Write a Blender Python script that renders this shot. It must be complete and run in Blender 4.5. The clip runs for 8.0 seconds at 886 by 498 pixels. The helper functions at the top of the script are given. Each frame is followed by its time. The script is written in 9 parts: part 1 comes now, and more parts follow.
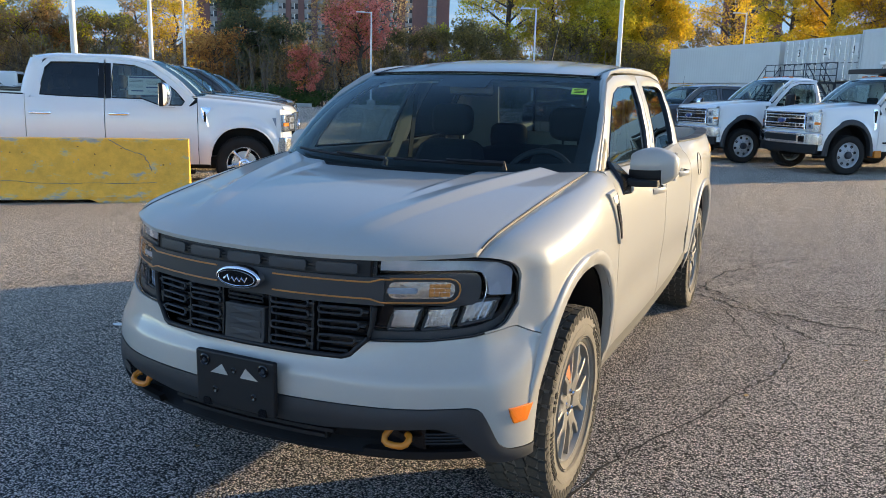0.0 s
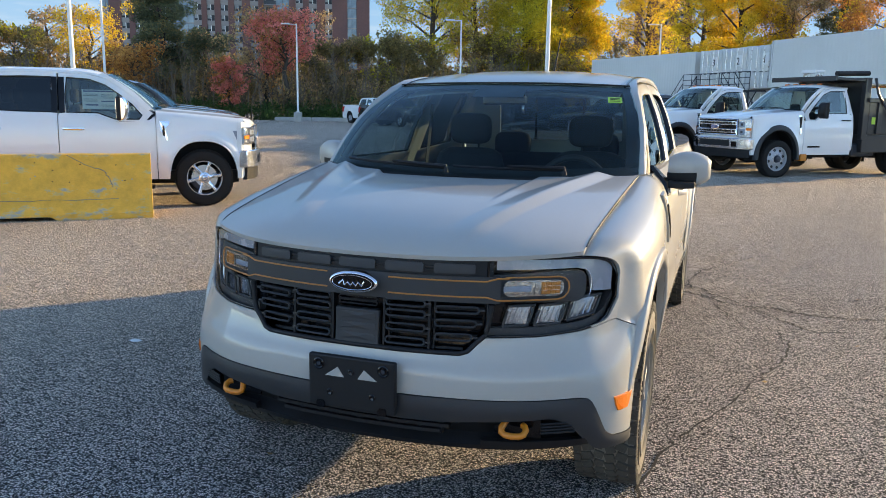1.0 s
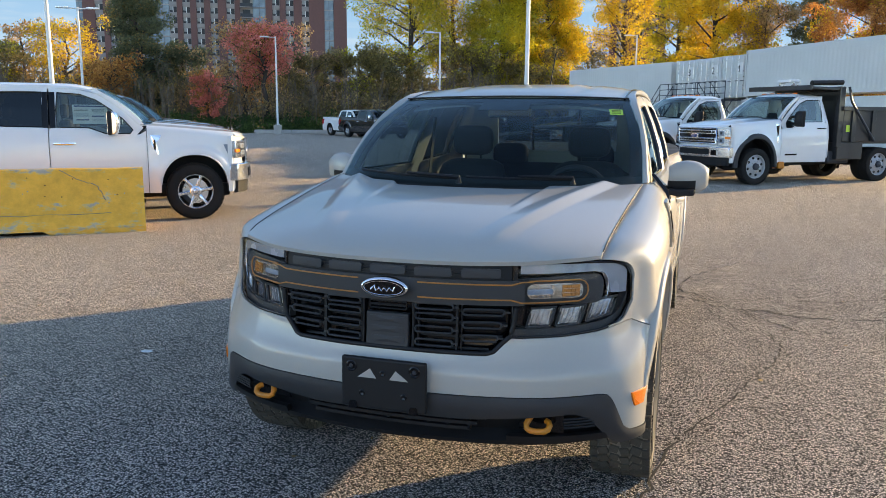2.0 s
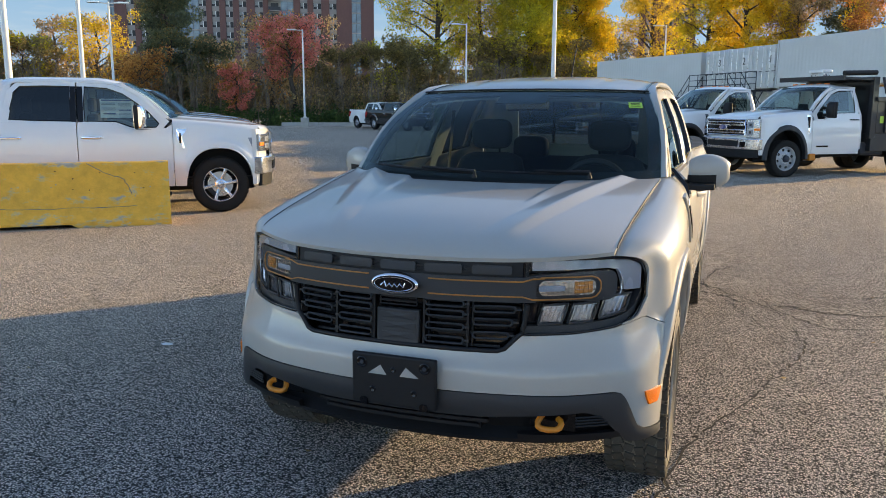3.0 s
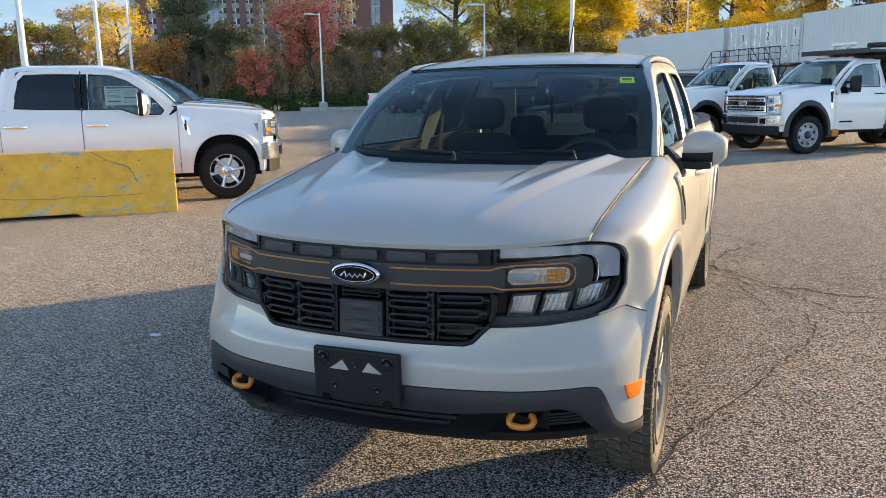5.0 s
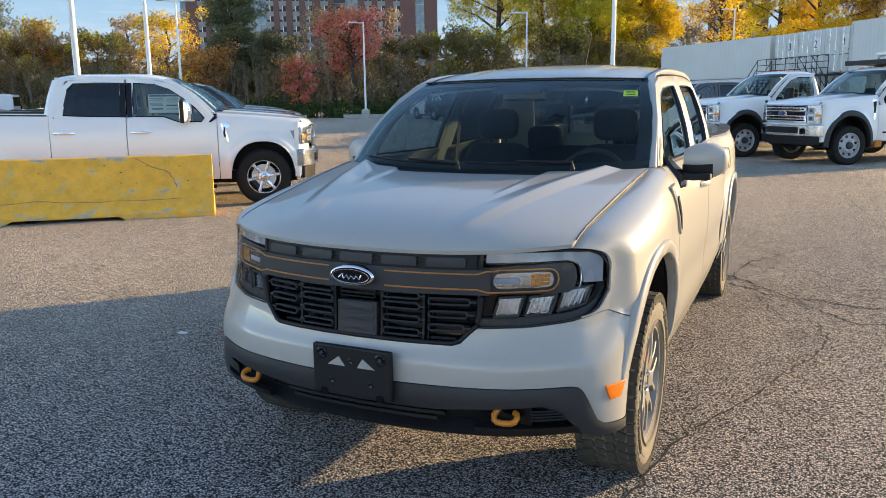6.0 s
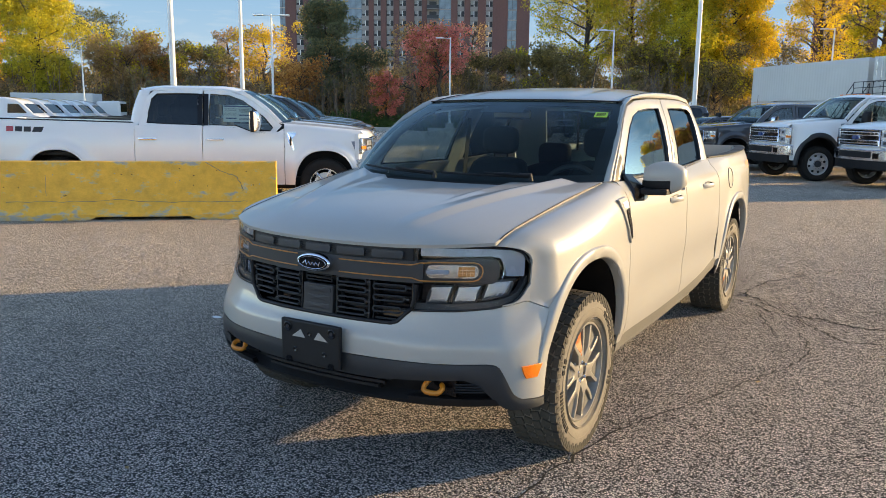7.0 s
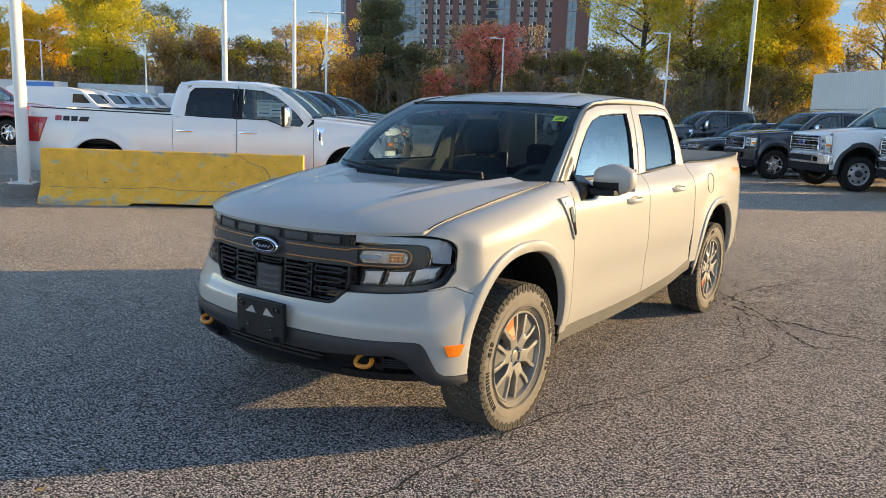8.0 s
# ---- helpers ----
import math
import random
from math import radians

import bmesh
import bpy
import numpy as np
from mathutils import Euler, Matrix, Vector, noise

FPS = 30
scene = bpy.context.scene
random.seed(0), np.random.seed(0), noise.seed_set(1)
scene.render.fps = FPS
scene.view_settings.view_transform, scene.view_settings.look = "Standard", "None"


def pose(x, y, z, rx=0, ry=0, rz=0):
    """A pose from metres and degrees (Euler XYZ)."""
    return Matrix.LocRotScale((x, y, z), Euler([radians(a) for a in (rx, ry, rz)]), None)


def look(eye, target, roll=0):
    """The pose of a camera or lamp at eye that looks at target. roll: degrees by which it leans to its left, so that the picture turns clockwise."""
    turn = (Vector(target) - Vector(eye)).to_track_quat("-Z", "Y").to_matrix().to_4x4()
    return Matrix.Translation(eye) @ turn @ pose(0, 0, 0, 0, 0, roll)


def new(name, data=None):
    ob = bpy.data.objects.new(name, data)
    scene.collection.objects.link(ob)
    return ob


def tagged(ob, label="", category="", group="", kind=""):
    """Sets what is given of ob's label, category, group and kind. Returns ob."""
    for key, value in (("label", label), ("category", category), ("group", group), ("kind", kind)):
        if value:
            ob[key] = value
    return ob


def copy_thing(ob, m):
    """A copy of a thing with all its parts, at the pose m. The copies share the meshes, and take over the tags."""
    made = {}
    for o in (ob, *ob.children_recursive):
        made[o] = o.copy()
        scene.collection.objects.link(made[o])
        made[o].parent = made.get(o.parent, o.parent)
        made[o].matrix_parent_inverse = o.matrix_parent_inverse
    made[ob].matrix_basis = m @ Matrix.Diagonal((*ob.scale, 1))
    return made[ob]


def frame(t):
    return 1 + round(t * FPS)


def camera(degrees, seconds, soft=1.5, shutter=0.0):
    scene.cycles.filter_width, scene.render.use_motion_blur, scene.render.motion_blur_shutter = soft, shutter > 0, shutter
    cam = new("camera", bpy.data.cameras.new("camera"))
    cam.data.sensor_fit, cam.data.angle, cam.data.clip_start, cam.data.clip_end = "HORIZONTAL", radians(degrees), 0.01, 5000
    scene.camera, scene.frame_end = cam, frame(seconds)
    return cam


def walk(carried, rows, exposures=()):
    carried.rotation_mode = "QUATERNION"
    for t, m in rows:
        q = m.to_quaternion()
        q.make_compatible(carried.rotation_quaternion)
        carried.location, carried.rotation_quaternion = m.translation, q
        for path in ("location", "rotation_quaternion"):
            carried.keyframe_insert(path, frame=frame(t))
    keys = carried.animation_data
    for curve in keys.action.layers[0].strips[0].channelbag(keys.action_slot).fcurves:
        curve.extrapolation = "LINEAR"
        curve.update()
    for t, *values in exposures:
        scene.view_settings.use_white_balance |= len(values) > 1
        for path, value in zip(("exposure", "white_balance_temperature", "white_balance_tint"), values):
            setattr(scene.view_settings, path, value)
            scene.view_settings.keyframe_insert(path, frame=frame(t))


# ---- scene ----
cam = camera(59.5, 8.0, soft=0.75)
PATH = [
    (0, (0.039, 0.017, 1.514), (-0.805, 1.786, 1.117), 1.5),
    (0.5, (-0.278, -0.138, 1.498), (-1.024, 1.677, 1.114), 1.1),
    (1, (-0.459, -0.34, 1.497), (-1.127, 1.509, 1.131), 0.9),
    (2.3, (-0.563, -0.536, 1.51), (-1.182, 1.336, 1.174), 0.4),
    (2.5, (-0.561, -0.536, 1.512), (-1.197, 1.329, 1.17), 0.4),
    (3, (-0.518, -0.487, 1.515), (-1.202, 1.358, 1.157), 0.2),
    (3.5, (-0.392, -0.327, 1.518), (-1.118, 1.498, 1.142), -0.2),
    (4, (-0.361, -0.24, 1.511), (-1.102, 1.576, 1.117), -0.6),
    (5.3, (-0.399, -0.286, 1.496), (-1.137, 1.53, 1.095), -1.0),
    (5.5, (-0.376, -0.306, 1.51), (-1.134, 1.501, 1.112), -1.0),
    (6, (-0.176, -0.338, 1.518), (-1.012, 1.438, 1.137), -0.7),
    (6.5, (0.169, -0.365, 1.541), (-0.768, 1.365, 1.179), -0.2),
    (7, (0.527, -0.507, 1.532), (-0.503, 1.172, 1.187), 0.6),
    (7.5, (0.842, -0.554, 1.55), (-0.255, 1.083, 1.209), 1.4),
    (8, (1.126, -0.484, 1.552), (-0.016, 1.12, 1.202), 2.0),
]
walk(cam, [(t, look(eye, target, roll)) for t, eye, target, roll in PATH], exposures=[(0, 1.97, 7330, 12), (0.6, 2.06, 7480, 12), (1.2, 2.15, 7880, 13), (2.5, 2.17, 8430, 14), (2.9, 2.17, 8430, 14), (3.0, 1.96, 8380, 14), (3.1, 1.96, 8380, 14), (3.2, 2.17, 8430, 14), (4.2, 2.20, 8480, 14), (5.5, 2.22, 8480, 14), (6.5, 2.12, 8580, 14), (8, 1.99, 8630, 14)])

# ---- world, sun, exposure ----
SUN_EL, SUN_AZ = 10.5, 42.0          # degrees; azimuth from +y towards +x
world = bpy.data.worlds.new("sky_world")
scene.world = world
world.use_nodes = True
wn = world.node_tree.nodes
wl = world.node_tree.links
sky = wn.new("ShaderNodeTexSky")
sky.sky_type = "NISHITA"
sky.sun_disc = False
sky.sun_elevation = radians(SUN_EL)
sky.sun_rotation = radians(SUN_AZ)
sky.air_density = 0.62
sky.dust_density = 0.0
sky.ozone_density = 2.2
wn["Background"].inputs["Strength"].default_value = 0.15
wl.new(sky.outputs["Color"], wn["Background"].inputs["Color"])
sun_data = bpy.data.lights.new("sun", "SUN")
sun_data.energy = 2.3
sun_data.angle = radians(0.6)
sun_data.color = (1.0, 0.80, 0.47)
sun = new("sun", sun_data)
_e, _a = radians(SUN_EL), radians(SUN_AZ)
SUN_DIR = Vector((math.sin(_a) * math.cos(_e), math.cos(_a) * math.cos(_e), math.sin(_e)))
sun.matrix_world = Matrix.Translation((60, 60, 40)) @ SUN_DIR.to_track_quat("Z", "Y").to_matrix().to_4x4()

# ---- materials ----
def mat(name, col, rough=0.5, metal=0.0, var=0.12, scale=6.0, fine=90.0, bump=0.0, bdist=0.002, coat=0.0,
        rvar=0.08, col2=None, stain=0.0, spec=0.5, trans=0.0, ior=1.45, obj_random=0.0, island=0.0, alpha=1.0):
    """A procedural surface: broad and fine variation of colour and roughness, with fine relief."""
    m = bpy.data.materials.new(name)
    m.use_nodes = True
    n, l = m.node_tree.nodes, m.node_tree.links
    p = n["Principled BSDF"]
    p.inputs["Metallic"].default_value = metal
    p.inputs["Coat Weight"].default_value = coat
    p.inputs["Coat Roughness"].default_value = 0.03
    p.inputs["Specular IOR Level"].default_value = spec
    p.inputs["Transmission Weight"].default_value = trans
    p.inputs["IOR"].default_value = ior
    tc = n.new("ShaderNodeTexCoord")
    big = n.new("ShaderNodeTexNoise")
    big.inputs["Scale"].default_value = scale
    big.inputs["Detail"].default_value = 4
    small = n.new("ShaderNodeTexNoise")
    small.inputs["Scale"].default_value = fine
    small.inputs["Detail"].default_value = 3
    l.new(tc.outputs["Object"], big.inputs["Vector"])
    l.new(tc.outputs["Object"], small.inputs["Vector"])
    add = n.new("ShaderNodeMath")
    add.operation = "MULTIPLY_ADD"
    add.inputs[1].default_value = 0.4
    l.new(small.outputs["Fac"], add.inputs[0])
    sc = n.new("ShaderNodeMath")
    sc.operation = "MULTIPLY"
    sc.inputs[1].default_value = 0.6
    l.new(big.outputs["Fac"], sc.inputs[0])
    l.new(sc.outputs[0], add.inputs[2])
    fac = add.outputs[0]
    if obj_random or island:
        if obj_random:
            src = n.new("ShaderNodeObjectInfo").outputs["Random"]
            k = obj_random
        else:
            src = n.new("ShaderNodeNewGeometry").outputs["Random Per Island"]
            k = island
        ma = n.new("ShaderNodeMath")
        ma.operation = "MULTIPLY_ADD"
        ma.inputs[1].default_value = k
        sub = n.new("ShaderNodeMath")
        sub.operation = "SUBTRACT"
        sub.inputs[1].default_value = 0.5
        l.new(src, sub.inputs[0])
        l.new(sub.outputs[0], ma.inputs[0])
        l.new(fac, ma.inputs[2])
        fac = ma.outputs[0]
    ramp = n.new("ShaderNodeValToRGB")
    c = Vector(col[:3])
    d = Vector(col2[:3]) if col2 else None
    lo = d if d else c * (1 - var)
    hi = c if d else c * (1 + var)
    ramp.color_ramp.elements[0].position, ramp.color_ramp.elements[1].position = 0.3, 0.7
    ramp.color_ramp.elements[0].color = (*[min(1, v) for v in lo], 1)
    ramp.color_ramp.elements[1].color = (*[min(1, v) for v in hi], 1)
    l.new(fac, ramp.inputs["Fac"])
    l.new(ramp.outputs["Color"], p.inputs["Base Color"])
    mr = n.new("ShaderNodeMapRange")
    mr.inputs["From Min"].default_value, mr.inputs["From Max"].default_value = 0.3, 0.7
    mr.inputs["To Min"].default_value, mr.inputs["To Max"].default_value = max(0, rough - rvar), min(1, rough + rvar)
    l.new(big.outputs["Fac"], mr.inputs["Value"])
    l.new(mr.outputs[0], p.inputs["Roughness"])
    if bump:
        b = n.new("ShaderNodeBump")
        b.inputs["Strength"].default_value = bump
        b.inputs["Distance"].default_value = bdist
        l.new(small.outputs["Fac"], b.inputs["Height"])
        l.new(b.outputs["Normal"], p.inputs["Normal"])
    return m


def glass(name, tint, rough=0.0, clear=0.75, face=0.05, power=4.0, coat=(0.8, 0.8, 0.8)):
    """Thin car glass: a see-through sheet with a mirror coat."""
    m = bpy.data.materials.new(name)
    m.use_nodes = True
    n, l = m.node_tree.nodes, m.node_tree.links
    n.remove(n["Principled BSDF"])
    t = n.new("ShaderNodeBsdfTransparent")
    t.inputs["Color"].default_value = (*[v * clear for v in tint], 1)
    g = n.new("ShaderNodeBsdfGlossy")
    g.inputs["Roughness"].default_value = rough
    g.inputs["Color"].default_value = (*coat, 1)
    lw = n.new("ShaderNodeLayerWeight")
    lw.inputs["Blend"].default_value = 0.5
    pw = n.new("ShaderNodeMath")
    pw.operation = "POWER"
    pw.inputs[1].default_value = power
    l.new(lw.outputs["Facing"], pw.inputs[0])
    f = n.new("ShaderNodeMath")
    f.operation = "MULTIPLY_ADD"
    f.inputs[1].default_value, f.inputs[2].default_value = 0.9, face
    l.new(pw.outputs[0], f.inputs[0])
    mx = n.new("ShaderNodeMixShader")
    l.new(f.outputs[0], mx.inputs[0])
    l.new(t.outputs[0], mx.inputs[1])
    l.new(g.outputs[0], mx.inputs[2])
    l.new(mx.outputs[0], n["Material Output"].inputs["Surface"])
    return m


def asphalt(name, base=0.085, warm=1.12):
    m = bpy.data.materials.new(name)
    m.use_nodes = True
    n, l = m.node_tree.nodes, m.node_tree.links
    p = n["Principled BSDF"]
    p.inputs["Roughness"].default_value = 0.9
    p.inputs["Specular IOR Level"].default_value = 0.12
    tc = n.new("ShaderNodeTexCoord")
    v = n.new("ShaderNodeTexVoronoi")
    v.inputs["Scale"].default_value = 120
    v2 = n.new("ShaderNodeTexVoronoi")
    v2.inputs["Scale"].default_value = 75
    big = n.new("ShaderNodeTexNoise")
    big.inputs["Scale"].default_value = 0.35
    big.inputs["Detail"].default_value = 6
    mid = n.new("ShaderNodeTexNoise")
    mid.inputs["Scale"].default_value = 4.0
    mid.inputs["Detail"].default_value = 5
    for t in (v, v2, big, mid):
        l.new(tc.outputs["Object"], t.inputs["Vector"])
    sep = n.new("ShaderNodeSeparateColor")
    l.new(v.outputs["Color"], sep.inputs[0])
    ramp = n.new("ShaderNodeValToRGB")
    e = ramp.color_ramp.elements
    e[0].position, e[1].position = 0.0, 1.0
    e[0].color = (base * 0.22 * warm, base * 0.22, base * 0.217, 1)
    e[1].color = (base * 1.32 * warm, base * 1.27, base * 1.17, 1)
    k = ramp.color_ramp.elements.new(0.6)
    k.color = (base * 0.98 * warm, base * 0.95, base * 0.89, 1)
    l.new(sep.outputs[0], ramp.inputs["Fac"])
    mr = n.new("ShaderNodeMapRange")
    mr.inputs["From Min"].default_value, mr.inputs["From Max"].default_value = 0.3, 0.7
    mr.inputs["To Min"].default_value, mr.inputs["To Max"].default_value = 0.78, 1.2
    mix0 = n.new("ShaderNodeMath")
    mix0.operation = "MULTIPLY_ADD"
    mix0.inputs[1].default_value = 0.5
    half = n.new("ShaderNodeMath")
    half.operation = "MULTIPLY"
    half.inputs[1].default_value = 0.5
    l.new(big.outputs["Fac"], mix0.inputs[0])
    l.new(mid.outputs["Fac"], half.inputs[0])
    l.new(half.outputs[0], mix0.inputs[2])
    l.new(mix0.outputs[0], mr.inputs["Value"])
    mul = n.new("ShaderNodeMixRGB")
    mul.blend_type = "MULTIPLY"
    mul.inputs["Fac"].default_value = 1.0
    # dark binder between the pale stones, deepened to paint in their low-sun shade
    gap = n.new("ShaderNodeMapRange")
    gap.inputs["From Min"].default_value, gap.inputs["From Max"].default_value = 0.36, 0.66
    gap.inputs["To Min"].default_value, gap.inputs["To Max"].default_value = 1.0, 0.10
    l.new(v.outputs["Distance"], gap.inputs["Value"])
    binder_shade = n.new("ShaderNodeMixRGB")
    binder_shade.blend_type = "MULTIPLY"
    binder_shade.inputs["Fac"].default_value = 1.0
    l.new(ramp.outputs["Color"], binder_shade.inputs["Color1"])
    l.new(gap.outputs[0], binder_shade.inputs["Color2"])
    l.new(binder_shade.outputs["Color"], mul.inputs["Color1"])
    l.new(mr.outputs[0], mul.inputs["Color2"])
    # the colour turns paler and warmer towards -x and +y, with a wavering edge
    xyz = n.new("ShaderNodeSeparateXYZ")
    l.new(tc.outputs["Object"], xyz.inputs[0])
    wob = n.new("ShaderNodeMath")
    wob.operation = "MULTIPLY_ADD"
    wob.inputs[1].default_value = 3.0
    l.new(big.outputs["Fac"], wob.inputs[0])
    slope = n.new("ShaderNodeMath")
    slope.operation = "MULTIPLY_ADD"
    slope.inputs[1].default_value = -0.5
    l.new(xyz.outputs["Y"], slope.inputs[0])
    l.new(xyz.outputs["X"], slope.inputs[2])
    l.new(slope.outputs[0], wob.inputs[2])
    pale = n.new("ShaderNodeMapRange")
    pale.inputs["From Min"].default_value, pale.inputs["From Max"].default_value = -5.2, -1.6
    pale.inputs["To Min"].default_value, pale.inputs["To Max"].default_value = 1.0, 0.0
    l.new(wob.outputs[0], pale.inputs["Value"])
    pale_tint = n.new("ShaderNodeMixRGB")
    pale_tint.blend_type = "MULTIPLY"
    pale_tint.inputs["Color2"].default_value = (1.5, 1.4, 1.2, 1)
    l.new(pale.outputs[0], pale_tint.inputs["Fac"])
    l.new(mul.outputs["Color"], pale_tint.inputs["Color1"])
    l.new(pale_tint.outputs["Color"], p.inputs["Base Color"])
    h = n.new("ShaderNodeMath")
    h.operation = "MULTIPLY_ADD"
    h.inputs[1].default_value = 0.7
    l.new(v2.outputs["Distance"], h.inputs[0])
    l.new(v.outputs["Distance"], h.inputs[2])
    b = n.new("ShaderNodeBump")
    b.invert = True
    b.inputs["Strength"].default_value = 1.0
    b.inputs["Distance"].default_value = 0.028
    l.new(h.outputs[0], b.inputs["Height"])
    l.new(b.outputs["Normal"], p.inputs["Normal"])
    return m


PAINT = mat("warm_grey_paint", (0.325, 0.312, 0.285), 0.45, 0.0, var=0.02, scale=2, spec=0.25, coat=0.7, rvar=0.02)
WHITE = mat("white_paint", (0.65, 0.65, 0.64), 0.3, 0.0, var=0.02, scale=2, coat=1.0, rvar=0.02)
DARKPAINT = mat("dark_grey_paint", (0.016, 0.018, 0.022), 0.3, var=0.1, coat=1.0, rvar=0.02)
BLACKPAINT = mat("black_paint", (0.012, 0.012, 0.014), 0.25, var=0.1, coat=1.0, rvar=0.02)
REDPAINT = mat("red_paint", (0.35, 0.02, 0.02), 0.3, var=0.05, coat=1.0)
PLASTIC = mat("black_plastic", (0.008, 0.008, 0.009), 0.55, spec=0.3, var=0.15, fine=500, bump=0.25, bdist=0.0006)
GREYPLASTIC = mat("charcoal_plastic", (0.028, 0.029, 0.031), 0.5, spec=0.35, var=0.12, fine=600, bump=0.25, bdist=0.0006)
DUSTYPLASTIC = mat("dusty_grey_plastic", (0.11, 0.103, 0.092), 0.65, spec=0.3, var=0.25, scale=5, fine=300, bump=0.2, bdist=0.0006)
GLOSSBLACK = mat("gloss_black", (0.004, 0.004, 0.005), 0.12, spec=0.35, var=0.05, rvar=0.03)
RUBBER = mat("tyre_rubber", (0.018, 0.017, 0.016), 0.85, spec=0.2, var=0.3, scale=9, fine=140, bump=0.4, bdist=0.001)
DUSTYTREAD = mat("dusty_tyre_tread", (0.062, 0.056, 0.047), 0.85, spec=0.2, var=0.35, scale=7, fine=140, bump=0.4, bdist=0.001)
DUSTYRUBBER = mat("dusty_tyre_wall", (0.155, 0.135, 0.108), 0.85, var=0.25, scale=9, fine=200, bump=0.3, bdist=0.001)
SATINCHROME = mat("satin_chrome", (0.66, 0.68, 0.72), 0.2, 1.0, var=0.04, rvar=0.04)
CHROME = mat("chrome", (0.85, 0.85, 0.86), 0.07, 1.0, var=0.02, rvar=0.02)
ALLOY = mat("dark_alloy", (0.25, 0.235, 0.21), 0.4, 0.45, var=0.08, rvar=0.05)
SILVER = mat("silver_alloy", (0.62, 0.62, 0.62), 0.3, 0.9, var=0.05)
STEELWHITE = mat("white_steel_wheel", (0.36, 0.37, 0.38), 0.4, 0.2, var=0.08)
ORANGE = mat("amber_reflector", (0.80, 0.17, 0.008), 0.25, var=0.1, fine=300, coat=0.6, bump=0.3)
ACCENT = mat("burnt_orange_paint", (0.40, 0.10, 0.012), 0.4, var=0.08, fine=300)
HOOKPAINT = mat("orange_powder_coat", (0.52, 0.165, 0.014), 0.4, var=0.08, fine=300, bump=0.1)
AMBERGLASS = mat("amber_glass", (0.42, 0.15, 0.03), 0.15, 0.2, var=0.2, fine=200, bump=0.4)
BRONZE = mat("copper_trim", (0.46, 0.17, 0.035), 0.4, 0.2, var=0.06)
REDLENS = mat("red_lens", (0.45, 0.012, 0.012), 0.15, var=0.08, coat=1.0)
LENSWHITE = mat("lamp_reflector", (0.36, 0.37, 0.39), 0.14, 0.9, var=0.06, fine=120, bump=0.5, bdist=0.004)
DRL = mat("frosted_light_guide", (0.20, 0.225, 0.265), 0.25, 0.0, var=0.06, coat=0.4)
LENSCLEAR = glass("clear_lens", (1, 1, 1), clear=0.96, face=0.014, power=9.0)
WINDSCREEN = glass("windscreen_glass", (0.78, 0.92, 0.92), clear=0.84, face=0.022, power=5.5, coat=(0.52, 0.72, 0.80))
SIDEGLASS = glass("side_glass", (0.8, 0.92, 0.9), clear=0.76, face=0.12, power=2.4, coat=(0.62, 0.72, 0.70))
REARGLASS = glass("rear_glass", (0.7, 0.8, 0.8), clear=0.26, face=0.05, power=4.0)
PRIVACY = glass("privacy_glass", (0.5, 0.53, 0.55), clear=0.10, face=0.07, power=2.7, coat=(0.58, 0.66, 0.68))
CABIN = mat("cabin_plastic", (0.016, 0.016, 0.018), 0.7, var=0.2, fine=400, bump=0.2)
SEATCLOTH = mat("seat_cloth", (0.008, 0.0085, 0.010), 0.85, var=0.2, fine=700, bump=0.3)
HEADLINER = mat("headliner_cloth", (0.235, 0.25, 0.25), 0.9, var=0.06, fine=400, bump=0.2)
PAPER = mat("printed_paper", (0.72, 0.74, 0.72), 0.7, var=0.04)
GREENTAG = mat("green_sticker", (0.42, 0.62, 0.06), 0.5, var=0.05)
CONCRETE = mat("concrete", (0.34, 0.33, 0.30), 0.9, var=0.25, scale=3, fine=70, bump=0.5, bdist=0.006)
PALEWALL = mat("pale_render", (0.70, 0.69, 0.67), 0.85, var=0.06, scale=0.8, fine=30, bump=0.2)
POLEPAINT = mat("pole_white_paint", (0.62, 0.62, 0.6), 0.45, var=0.06, scale=1.2, fine=40)
STEELDARK = mat("dark_steel", (0.03, 0.035, 0.045), 0.5, 0.3, var=0.2)
CONTAINER = mat("container_white", (0.52, 0.52, 0.50), 0.5, var=0.07, scale=0.7, fine=14)
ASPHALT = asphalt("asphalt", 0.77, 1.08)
CRACK = mat("crack_filler", (0.014, 0.012, 0.011), 0.9, var=0.3, fine=60, bump=0.4)
LINEPAINT = mat("worn_line_paint", (0.5, 0.5, 0.47), 0.8, var=0.25, scale=3, fine=50)
BRICKRED = mat("red_brick", (0.125, 0.062, 0.056), 0.85, var=0.15, scale=0.1, fine=2.0)
BALCONY = mat("balcony_concrete", (0.24, 0.225, 0.22), 0.85, var=0.1, scale=0.2)
FARGLASS = mat("far_window_glass", (0.02, 0.025, 0.032), 0.35, 0.0, var=0.5, scale=0.35, fine=0.9, spec=0.3)
BAYGLASS = mat("bay_glass", (0.10, 0.15, 0.19), 0.12, 0.0, var=0.5, scale=0.3, fine=0.8, spec=0.8)
BARK = mat("bark", (0.055, 0.043, 0.034), 0.9, var=0.3, scale=3, fine=20, bump=0.5, bdist=0.02)
FARBLUE = mat("badge_blue", (0.02, 0.05, 0.16), 0.3, var=0.05, coat=0.5)
BLUEPANEL = mat("blue_panel", (0.05, 0.2, 0.5), 0.5, var=0.1)
DUMPBLACK = mat("black_steel", (0.015, 0.015, 0.017), 0.4, var=0.2, scale=3, coat=0.3)


